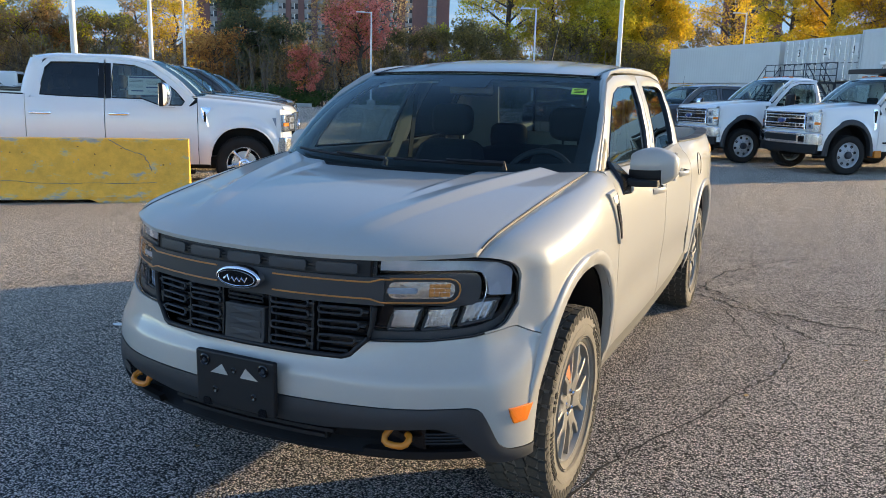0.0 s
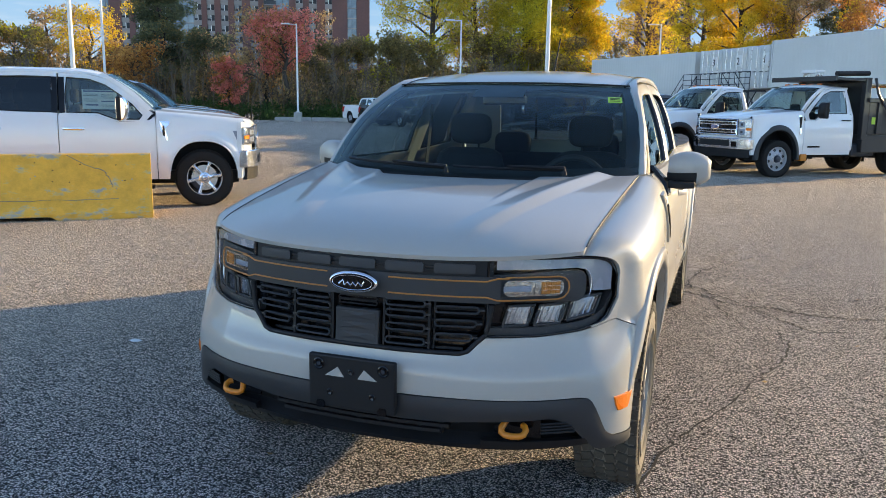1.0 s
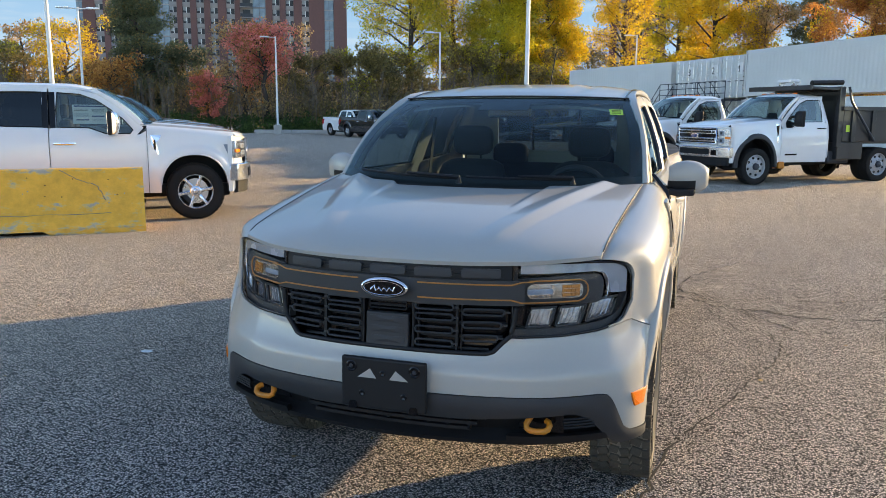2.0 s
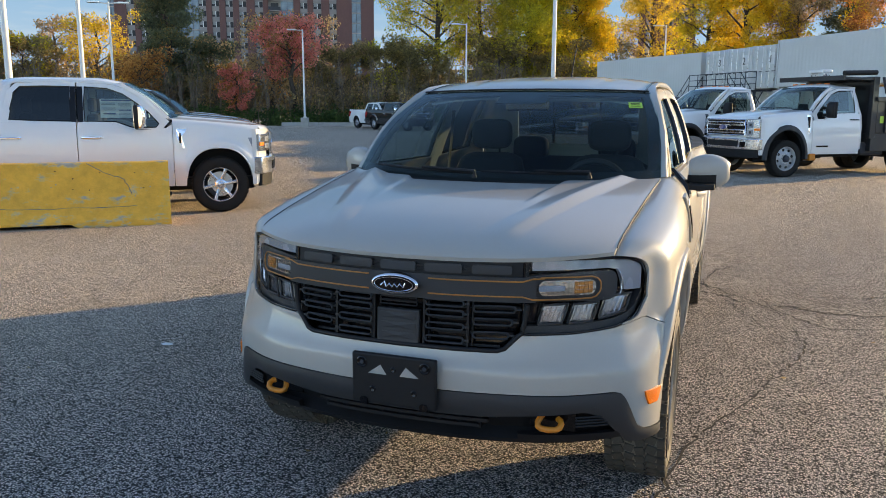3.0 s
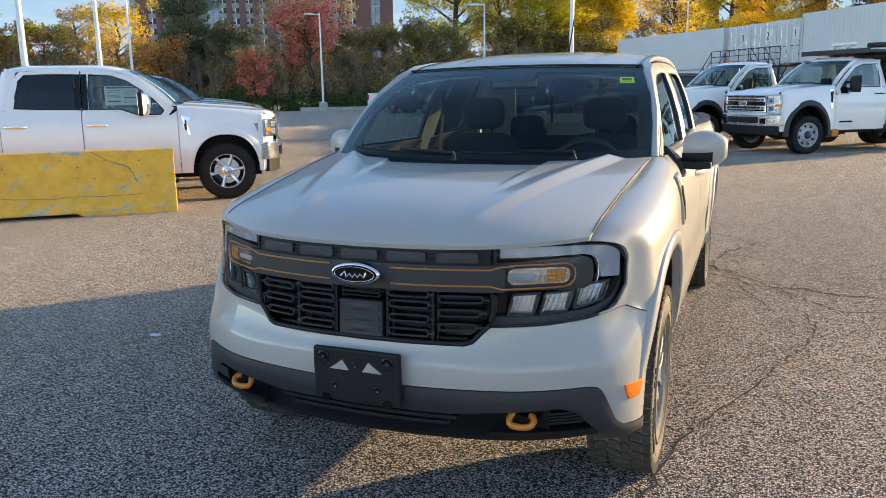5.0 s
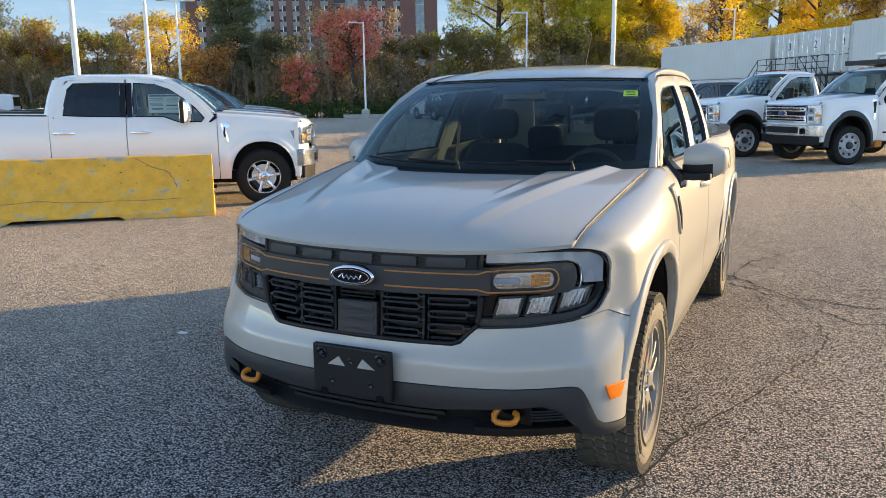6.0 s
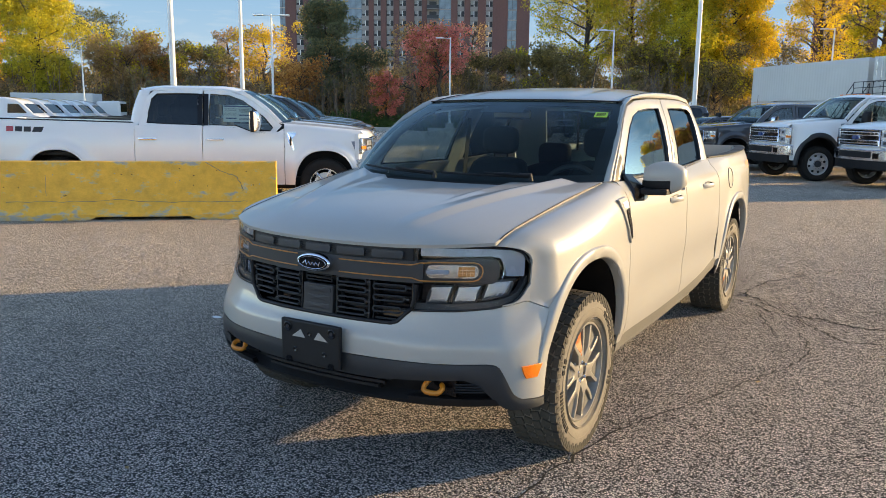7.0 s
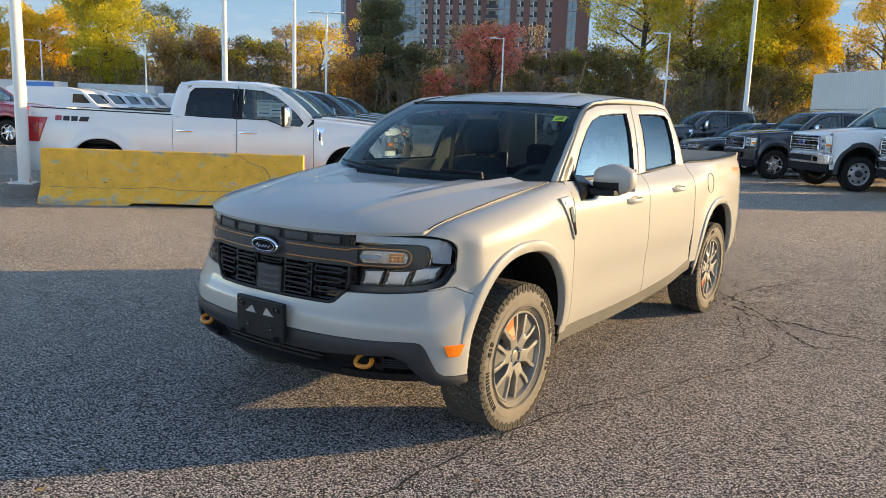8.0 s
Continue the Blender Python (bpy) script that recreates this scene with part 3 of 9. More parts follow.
def make_wheel(parent, m, radius, width, rim, material, style, spokes, bold=False, wall=None, accent=None):
    """rim barrel > tyre, tread, spokes, hub cap, lug nuts. The wheel's outer face is at +x."""
    w = width / 2
    f = w - 0.03
    bm = lathe(bmesh.new(), [(w * 0.82, rim + 0.006), (w * 0.88, rim + 0.002), (w * 0.88, rim - 0.006), (w * 0.72, rim - 0.014), (0.0, rim - 0.03), (-w * 0.8, rim - 0.012), (-w * 0.82, rim + 0.004)], 48)
    wheel = part("wheel", bm, material, parent, smooth=40)
    wheel.matrix_basis = m
    part("tyre", tyre_mesh(radius, width, rim), wall or RUBBER, wheel, smooth=50)
    if bold:
        rows = [(-0.43, 0.12, 0.0, 0), (-0.27, 0.17, 0.1, 18), (-0.09, 0.15, 0.3, -14), (0.09, 0.15, 0.05, 14), (0.27, 0.17, 0.25, -18), (0.43, 0.12, 0.0, 0)]
        lugs = tread(radius, width, rows, 46, 0.038)
        for k in range(84):
            for sx in (1, -1):
                m2 = Matrix.Rotation((k + 0.25 * sx) * math.tau / 84, 4, "X")
                box(lugs, sx * w * 0.90, sx * w * 0.992, -0.0098, 0.0098, radius - (0.044 if k % 2 else 0.034), radius - 0.011, m2)
        tagged(part("tread", lugs, DUSTYTREAD, wheel, "deep blocky all-terrain tread"), kind="stuff")
        rings = bmesh.new()
        for rr_ in (rim + 0.022, rim + 0.030, radius - 0.068):
            lathe(rings, [(w * 0.985, rr_ - 0.002), (w * 1.02, rr_), (w * 0.985, rr_ + 0.002)], 48)
        part("sidewall_ring", rings, wall or RUBBER, wheel, smooth=60)
        # raised lettering on the tyre wall, drawn as plain bars
        marks = bmesh.new()
        mid = (rim + radius) / 2 + 0.004
        for start, widths in ((-52, (5, 5, 5, 3, 5, 5, 5)), (4, (4, 2, 4)), (118, (5, 5, 2, 5, 5, 5, 5)), (184, (4, 2, 4))):
            a = start
            for wd in widths:
                for k in range(wd):
                    if wd == 5 and k == 2 and a % 2:
                        continue
                    m2 = Matrix.Rotation(radians(-(a + k)), 4, "X")
                    box(marks, w * 0.97, w * 1.018, -0.0024, 0.0024, mid - 0.013, mid + 0.013, m2)
                a += wd + 1.6
        tagged(part("sidewall_lettering", marks, RUBBER, wheel, "dark raised bars on the dusty tyre wall"), kind="stuff")
    else:
        rows = [(-0.4, 0.2, 0.0, 0), (-0.13, 0.2, 0.2, 10), (0.13, 0.2, 0.4, -10), (0.4, 0.2, 0.1, 0)]
        part("tread", tread(radius, width, rows, 40, 0.045, 0.007), RUBBER, wheel)
    part("brake_disc", lathe(bmesh.new(), [(f - 0.075, 0.05), (f - 0.075, rim * 0.74), (f - 0.095, rim * 0.74), (f - 0.095, 0.05)], 32), SILVER if style != "steel" else STEELDARK, wheel, smooth=30)
    part("brake_calliper", boxed(f - 0.12, f - 0.06, -0.045 - rim * 0.6, 0.02 - rim * 0.6, -0.09, 0.09), STEELDARK, wheel, bevel=0.012)
    if style == "steel":
        disc = lathe(bmesh.new(), [(f - 0.05, rim - 0.012), (f - 0.035, rim * 0.86), (f - 0.03, rim * 0.62), (f + 0.005, rim * 0.52), (f + 0.01, rim * 0.36), (f + 0.0, rim * 0.3)], 40)
        part("wheel_disc", disc, material, wheel, smooth=50)
        for k in range(8):
            a = k * math.tau / 8
            part("hand_hole", lathe(bmesh.new(), [(f - 0.034, 0.0005), (f - 0.024, 0.03), (f - 0.04, 0.032)], 14, centre=(0, math.sin(a) * rim * 0.74, math.cos(a) * rim * 0.74)), GLOSSBLACK, wheel)
        cap = lathe(bmesh.new(), [(f - 0.01, rim * 0.32), (f + 0.05, rim * 0.27), (f + 0.06, rim * 0.18), (f + 0.062, 0.0005)], 24)
        part("hub_cap", cap, STEELDARK, wheel, smooth=40)
    else:
        sp = spoke_mesh(rim, f, style)
        first = part("spoke", sp, material, wheel, smooth=35, bevel=0.003)
        for k in range(1, spokes):
            clone(first, wheel, Matrix.Rotation(k * math.tau / spokes, 4, "X"))
        if accent:
            rows = [[(f + x, -k, z), (f + x, k, z)] for z, k, x in ((0.132, 0.018, -0.002), (0.160, 0.032, -0.003), (0.190, 0.043, -0.004), (rim - 0.012, 0.052, -0.005))]
            pocket = part("spoke_pocket", slab(rows, (-0.008, 0, 0)), DUSTYPLASTIC, wheel, "grey sunken spoke pocket")
            for k in range(1, spokes - 1):
                clone(pocket, wheel, Matrix.Rotation(k * math.tau / spokes, 4, "X"))
            rows = [[(f + x, -k, z), (f + x, k, z)] for z, k, x in ((0.092, 0.004, 0.0095), (0.120, 0.013, 0.0085), (0.160, 0.030, 0.000), (rim - 0.012, 0.046, -0.003))]
            first_accent = part("spoke_accent", slab(rows, (-0.008, 0, 0)), accent, wheel, "orange painted spoke pocket")
            first_accent.matrix_basis = Matrix.Rotation((spokes - 1) * math.tau / spokes, 4, "X")
        cap = lathe(bmesh.new(), [(f - 0.06, 0.085), (f - 0.012, 0.080), (f - 0.006, 0.07), (f - 0.004, 0.05), (f - 0.018, 0.034), (f - 0.002, 0.03), (f, 0.024), (f, 0.0005)], 24)
        part("hub_cap", cap, material, wheel, smooth=35)
    n = 5 if style == "open" else 6 if style == "six" else 10
    rr = 0.047 if style != "steel" else rim * 0.43
    nut = part("lug_nut", lathe(bmesh.new(), [(f - 0.02, 0.010), (f + 0.002, 0.010), (f + 0.008, 0.006), (f + 0.008, 0.0005)], 6, centre=(0, 0, 0)), CHROME, wheel)
    nut.matrix_basis = Matrix.Translation((0 if style != "steel" else 0.012, 0, rr))
    for k in range(1, n):
        a = k * math.tau / n
        clone(nut, wheel, Matrix.Translation((0 if style != "steel" else 0.012, math.sin(a) * rr, math.cos(a) * rr)))
    return wheel

# ---- the parked pickup in the middle of the lot ----
truck = tagged(holder("pickup_truck", pose(-1.582, 1.845, 0, 0, 0, 0.2)),
               "warm grey compact crew-cab pickup with black grille and copper accents", "pickup truck")
HUB_F, HUB_R, HUB_Z = 0.905, 4.02, 0.366

# front plan curves at several heights: half-breadth x and depth y against a running number s
PLAN = [
    (0.30, [(0, 0.0, 0.17), (0.25, 0.22, 0.18), (0.5, 0.45, 0.21), (0.65, 0.60, 0.25), (0.8, 0.74, 0.32), (0.9, 0.81, 0.39), (1, 0.86, 0.48)]),
    (0.40, [(0, 0.0, 0.085), (0.25, 0.22, 0.095), (0.5, 0.45, 0.13), (0.65, 0.60, 0.18), (0.8, 0.75, 0.27), (0.9, 0.83, 0.36), (1, 0.892, 0.49)]),
    (0.55, [(0, 0.0, 0.05), (0.25, 0.22, 0.06), (0.5, 0.45, 0.10), (0.65, 0.60, 0.155), (0.8, 0.76, 0.262), (0.9, 0.838, 0.35), (1, 0.894, 0.495)]),
    (0.63, [(0, 0.0, 0.052), (0.25, 0.22, 0.064), (0.5, 0.45, 0.105), (0.65, 0.60, 0.16), (0.8, 0.75, 0.265), (0.9, 0.83, 0.36), (1, 0.893, 0.515)]),
    (0.68, [(0, 0.0, 0.07), (0.25, 0.22, 0.082), (0.5, 0.45, 0.128), (0.65, 0.60, 0.185), (0.8, 0.74, 0.285), (0.9, 0.82, 0.38), (1, 0.892, 0.535)]),
    (0.76, [(0, 0.0, 0.08), (0.25, 0.22, 0.093), (0.5, 0.45, 0.146), (0.65, 0.60, 0.212), (0.8, 0.73, 0.31), (0.9, 0.808, 0.41), (1, 0.886, 0.545)]),
    (1.00, [(0, 0.0, 0.09), (0.25, 0.22, 0.104), (0.5, 0.45, 0.158), (0.65, 0.60, 0.243), (0.8, 0.725, 0.345), (0.9, 0.80, 0.43), (1, 0.845, 0.56)]),
    (1.06, [(0, 0.0, 0.11), (0.25, 0.22, 0.124), (0.5, 0.45, 0.178), (0.65, 0.60, 0.263), (0.8, 0.725, 0.365), (0.9, 0.79, 0.45), (1, 0.83, 0.58)]),
]


def wrap(s, z):
    """A point of the truck's nose at s (0 the middle, 1 the wheel arch) and height z."""
    xs = [(h, curve_at([(k[0], k[1]) for k in keys], s)) for h, keys in PLAN]
    ys = [(h, curve_at([(k[0], k[2]) for k in keys], s)) for h, keys in PLAN]
    return Vector((curve_at(xs, z), curve_at(ys, z), z))


def s_of(x, z):
    a, b = 0.0, 1.0
    for _ in range(22):
        c = (a + b) / 2
        if wrap(c, z).x < x:
            a = c
        else:
            b = c
    return (a + b) / 2


def nose(x, z, out=0.0):
    """A point on the nose at breadth x (either sign) and height z, raised by out."""
    sg = -1 if x < 0 else 1
    s = s_of(abs(x), z)
    p = wrap(s, z)
    du = wrap(min(s + 0.02, 1), z) - wrap(max(s - 0.02, 0), z)
    dz = wrap(s, z + 0.01) - wrap(s, z - 0.01)
    n = du.cross(dz).normalized()
    if n.y > 0:
        n = -n
    p = p + n * out
    return Vector((sg * p.x, p.y, p.z))


def nose_patch(x0, x1, lo, hi, out, thick, nx=10, nz=3):
    """A plate that follows the nose between two breadths; lo and hi are heights or functions of x."""
    f = lo if callable(lo) else (lambda x: lo)
    g = hi if callable(hi) else (lambda x: hi)
    rows = [[nose(x, f(x) + (g(x) - f(x)) * t, out) for x in steps(x0, x1, nx)] for t in steps(0, 1, nz)]
    back = [[nose(x, f(x) + (g(x) - f(x)) * t, out - thick) for x in steps(x0, x1, nx)] for t in steps(0, 1, nz)]
    bm = bmesh.new()
    a, b = sheet(bm, rows), sheet(bm, back)
    for j in range(nx):
        bm.faces.new((a[0][j], a[0][j + 1], b[0][j + 1], b[0][j]))
        bm.faces.new((a[-1][j], a[-1][j + 1], b[-1][j + 1], b[-1][j]))
    for i in range(nz):
        bm.faces.new((a[i][0], a[i + 1][0], b[i + 1][0], b[i][0]))
        bm.faces.new((a[i][-1], a[i + 1][-1], b[i + 1][-1], b[i][-1]))
    return bm


def nose_poly(outline, out, thick):
    """A plate on the nose with any outline of (x, z) points, filled by a fan about its middle."""
    bm = bmesh.new()
    cx, cz = sum(p[0] for p in outline) / len(outline), sum(p[1] for p in outline) / len(outline)
    rings = []
    for k in (1.0, 0.66, 0.33):
        rings.append([bm.verts.new(nose(cx + (x - cx) * k, cz + (z - cz) * k, out)) for x, z in outline])
    mid = bm.verts.new(nose(cx, cz, out))
    back = [bm.verts.new(nose(x, z, out - thick)) for x, z in outline]
    n = len(outline)
    for i in range(n):
        j = (i + 1) % n
        bm.faces.new((back[i], back[j], rings[0][j], rings[0][i]))
        for a, b in zip(rings, rings[1:]):
            bm.faces.new((a[i], a[j], b[j], b[i]))
        bm.faces.new((rings[-1][i], rings[-1][j], mid))
    return bm


def nose_line(points, r, out, n=6, per=4, closed=False):
    """A thin bar that follows the nose through (x, z) points."""
    pts = []
    q = points + points[:1] if closed else points
    for (a, b), (c, d) in zip(q, q[1:]):
        pts += [nose(a + (c - a) * k / per, b + (d - b) * k / per, out) for k in range(per)]
    pts.append(nose(*q[-1], out))
    return tubed(pts, r, n)


def rounded(x0, x1, z0, z1, r, n=4):
    pts = []
    for cx, cz, a in ((x1 - r, z1 - r, 0), (x0 + r, z1 - r, 90), (x0 + r, z0 + r, 180), (x1 - r, z0 + r, 270)):
        for k in range(n + 1):
            t = radians(a + 90 * k / n)
            pts.append((cx + r * math.cos(t), cz + r * math.sin(t)))
    return pts


def hl_lo(x):
    return line_at([(0.43, 0.757), (0.6, 0.760), (0.72, 0.770), (0.765, 0.782), (0.79, 0.803), (0.805, 0.832), (0.812, 0.865)], x)


def hl_hi(x):
    return line_at([(0.43, 1.016), (0.6, 1.014), (0.70, 1.010), (0.76, 1.004), (0.79, 0.990), (0.806, 0.965), (0.812, 0.94)], x)


# --- flank surface ---
def flank(y, z):
    w = curve_at([(0.45, 0.872), (0.6, 0.892), (0.85, 0.905), (1.4, 0.908), (2.5, 0.915), (3.6, 0.915), (4.2, 0.912), (4.6, 0.890), (4.85, 0.850), (5.0, 0.79)], y)
    w += curve_at([(0.28, -0.075), (0.36, -0.05), (0.45, -0.022), (0.56, -0.008), (0.75, 0.0), (0.95, -0.004), (1.06, -0.010), (1.14, -0.022), (1.19, -0.040), (1.24, -0.062), (1.30, -0.09)], z)
    for yh in (HUB_F, HUB_R):
        r = math.hypot((y - yh) / 0.455, (z - HUB_Z) / 0.535)
        if r < 1.36:
            k = min(1, (1.36 - r) / 0.30)
            w += 0.012 * k * k * (3 - 2 * k)
    if 1.40 < y < 3.85:     # the doors round over to the narrower cab
        w += curve_at([(1.04, 0.0), (1.10, -0.004), (1.15, -0.018), (1.20, -0.046), (1.26, -0.05)], z) * min(1.0, (3.85 - y) / 0.44)
    # waist: a shallow hollow along the doors
    w -= 0.010 * math.exp(-((z - 0.62) / 0.10) ** 2) * (1 if 1.5 < y < 3.4 else 0)
    return w


def arch(y, yh, sill):
    d = abs(y - yh) / 0.445
    return HUB_Z + 0.53 * max(0.0, 1 - d ** 2.5) ** (1 / 2.2) if d < 1 else sill


def sill_z(y):
    return curve_at([(1.3, 0.385), (2.2, 0.385), (3.0, 0.43), (3.5, 0.50), (4.5, 0.46), (5.0, 0.48)], y)


def panel_rows(ys, lo, hi, n, sg, inset=0.0):
    rows = []
    for y in ys:
        a, b = lo(y), hi(y)
        rows.append([(sg * (flank(y, a + (b - a) * t) - inset), y, a + (b - a) * t) for t in steps(0, 1, n)])
    return rows


def hood_edge(y):
    """Where bonnet meets wing: breadth and height."""
    return (curve_at([(0.34, 0.712), (0.6, 0.735), (0.95, 0.755), (1.36, 0.772)], y),
            curve_at([(0.34, 1.032), (0.45, 1.058), (0.7, 1.102), (1.0, 1.148), (1.36, 1.200)], y))


def arch_columns(yh, n=14):
    return [yh - 0.445 * math.cos(math.pi * k / n) for k in range(n + 1)]


def hermite(p, q, tp, tq, t):
    return p * (2 * t ** 3 - 3 * t * t + 1) + tp * (t ** 3 - 2 * t * t + t) + q * (3 * t * t - 2 * t ** 3) + tq * (t ** 3 - t * t)


def bumper_lo(x):
    return line_at([(0, 0.558), (0.735, 0.558), (0.765, 0.548), (0.79, 0.505), (0.822, 0.42), (0.84, 0.402), (0.885, 0.394)], abs(x))


def bumper_hi(x):
    return line_at([(0, 0.694), (0.355, 0.698), (0.38, 0.708), (0.415, 0.742), (0.43, 0.752), (0.6, 0.756), (0.72, 0.766), (0.77, 0.778), (0.80, 0.786), (0.8145, 0.788), (0.886, 0.728)], abs(x))


WING_Y = 0.552


def arch_front(z):
    """Depth of the front edge of the wheel arch at a height."""
    k = min(1.0, max(0.0, (z - HUB_Z) / 0.53))
    return HUB_F - 0.445 * (1 - k ** 2.2) ** 0.4


def corner(s, z):
    """The bumper's surface: the nose, turned smoothly into the flank at the wheel arch."""
    sb = line_at([(0.3, 0.78), (0.55, 0.80), (0.70, 0.86), (0.76, 0.90)], z)
    if s <= sb:
        return wrap(s, z)
    p = wrap(sb, z)
    tp = (wrap(sb, z) - wrap(sb - 0.03, z)).normalized()
    y = arch_front(min(z, 0.735)) - 0.002
    q = Vector((flank(y, max(z, 0.62)) - 0.03 * max(0, 0.45 - z), y, z))
    d = (q - p).length
    return hermite(p, q, tp * d * 0.75, Vector((0.10, 1, 0)) * d * 1.2, (s - sb) / (1 - sb))


def on_corner(x, z, out):
    """A point of the bumper's surface at breadth x and height z, raised by out."""
    a, b = 0.0, 1.0
    for _ in range(22):
        c = (a + b) / 2
        if corner(c, z).x < abs(x):
            a = c
        else:
            b = c
    p = corner(a, z)
    du = corner(min(a + 0.01, 1), z) - corner(max(a - 0.01, 0), z)
    n = Vector((du.y, -du.x, 0)).normalized()
    p = p + n * out
    return Vector((-p.x if x < 0 else p.x, p.y, p.z))


def bumper_edge(s):
    return corner(s, bumper_hi(wrap(s, 0.77).x))


def front_wing(sg):
    """Wing from the lamp to the door, with the shoulder turned over to the bonnet line."""
    def profile(y):
        lo = arch(y, HUB_F, 0.385) if y < 1.36 else 0.385
        row = [Vector((flank(y, lo + (0.93 - lo) * t), y, lo + (0.93 - lo) * t)) for t in steps(0, 1, 12)]
        x0, z0 = row[-1].x, 0.93
        xh, zh = hood_edge(y)
        for k in range(1, 9):
            th = math.pi / 2 * k / 8
            row.append(Vector((xh + 0.004 + (x0 - xh - 0.004) * math.cos(th) ** 0.75, y, z0 + (zh - z0) * math.sin(th) ** 0.85)))
        return row
    def side(p):
        return (sg * p.x, p.y, p.z)
    ys = [WING_Y, 0.575] + [y for y in arch_columns(HUB_F) if y > 0.60] + [1.37, 1.42]
    # front corner of the wing: lofted from the edge of the lamp to the wing, tangent to both
    rear, rear2 = profile(WING_Y), profile(WING_Y + 0.02)
    rear[0] = bumper_edge(1.0) + Vector((0, 0.002, 0.004))
    s0 = s_of(0.8145, 0.77)
    edge = [(0.8145, 0.797 + (0.945 - 0.797) * t) for t in steps(0, 1, 12)]
    edge += [(0.8135, 0.956), (0.809, 0.972), (0.801, 0.986), (0.790, 0.996), (0.776, 1.003), (0.757, 1.008), (0.737, 1.012), (0.716, 1.014)]
    front = [nose(x, z, 0.002) for x, z in edge]
    front[0] = bumper_edge(s0) + Vector((0, 0, 0.004))
    n = len(front)
    rows = []
    for k, (p, q, q2) in enumerate(zip(front, rear, rear2)):
        x, z = edge[k]
        du = Vector((0.42, 0.90, 0)) if k < 13 else (nose(x, z) - nose(x - 0.03, z)).normalized()
        up, along = Vector((0.25, 0.62, 0.62)), Vector((0.09, 0.97, 0.22))
        a = max(0.0, (k - 10) / 10)
        tp = du.lerp(up, min(1, a * 1.6)) if a < 0.62 else up.lerp(along, (a - 0.62) / 0.38)
        d = (q - p).length
        tq = (q2 - q).normalized() if k else Vector((0.10, 1, 0))
        rows.append([hermite(p, q, tp.normalized() * d, tq * d, t) for t in steps(0, 1, 16)])
    for j, t in enumerate(steps(0, 1, 16)):
        low = bumper_edge(s0 + (1 - s0) * t) + Vector((0, 0, 0.004)) - rows[0][j]
        y = front[-1].y + (WING_Y - front[-1].y) * t
        xh, zh = hood_edge(y)
        drop = (hood_edge(front[-1].y)[1] - front[-1].z) * (1 - t) ** 4
        high = Vector((xh + 0.004, y, zh - drop)) - rows[-1][j]
        for k in range(n):
            w0, w1 = (1 - k / (n - 1)) ** 3, (k / (n - 1)) ** 5
            rows[k][j] += low * w0 + high * w1
    grid = [[side(rows[k][j]) for k in range(n)] for j in range(17)] + [[side(p) for p in profile(y)] for y in ys[1:]]
    part("fender", slab(grid, (-0.012 * sg, 0.004, -0.002)), PAINT, truck, smooth=50)
    # vent plate on the wing behind the arch
    vent = [(1.262, 1.128), (1.372, 1.136), (1.382, 1.10), (1.40, 1.0), (1.425, 0.925), (1.405, 0.90), (1.36, 0.98), (1.31, 1.06)]
    def vp(pts, out, thick):
        b = bmesh.new()
        a = [b.verts.new((sg * (vx(y, z) + out), y, z)) for y, z in pts]
        c = [b.verts.new((sg * (vx(y, z) + out - thick), y, z)) for y, z in pts]
        b.faces.new(a)
        b.faces.new(c[::-1])
        for i in range(len(pts)):
            j = (i + 1) % len(pts)
            b.faces.new((a[i], a[j], c[j], c[i]))
        return b
    def vx(y, z):
        return flank(y, z) - 0.012 * max(0, (z - 1.0) / 0.14)
    v = part("wing_vent", vp(vent, 0.012, 0.02), PAINT, truck, "fender badge vent with a black insert", bevel=0.004)
    part("vent_insert", vp([(1.345, 1.072), (1.378, 1.078), (1.395, 1.0), (1.412, 0.935), (1.402, 0.925), (1.366, 0.995)], 0.016, 0.01), GLOSSBLACK, v)
    part("badge_bar", vp([(1.30, 1.112), (1.365, 1.117), (1.367, 1.088), (1.315, 1.085)], 0.015, 0.006), SILVER, v)


for sg in (1, -1):
    front_wing(sg)


def door_lower(sg, y0, y1, name, skirt):
    ys = [y0, y0 + 0.01] + steps(y0 + 0.06, y1 - 0.06, 8) + [y1 - 0.01, y1]
    hi = lambda y: curve_at([(1.4, 1.200), (2.4, 1.192), (2.9, 1.208), (3.4, 1.232)], y)
    rows = panel_rows(ys, lambda y: sill_z(y) + skirt, hi, 16, sg)
    return part(name, slab(rows, (-0.03 * sg, 0, 0)), PAINT, truck, smooth=40)


def glass_x(y, z):
    t = (z - 1.2) / 0.43
    front = max(0.0, (2.1 - y) / 0.7)
    return 0.812 - 0.128 * t - 0.028 * t * t + 0.012 * math.sin(math.pi * min(1, max(0, t))) - 0.018 * front * front


def ring_frame(sg, outer, inner, thick=0.03):
    """A painted frame between an outer and an inner outline in (y, z), on the greenhouse surface."""
    bm = bmesh.new()
    def loop(pts, off):
        return [bm.verts.new((sg * (glass_x(y, z) + off), y, z)) for y, z in pts]
    o, mid, i, ib, ob = loop(outer, 0.0), loop([((a + c) / 2, (b + d) / 2) for (a, b), (c, d) in zip(outer, inner)], 0.006), loop(inner, -0.004), loop(inner, -thick), loop(outer, -thick)
    n = len(outer)
    for a, b in ((o, mid), (mid, i), (i, ib), (ib, ob), (ob, o)):
        for k in range(n):
            j = (k + 1) % n
            bm.faces.new((a[k], a[j], b[j], b[k]))
    return bm


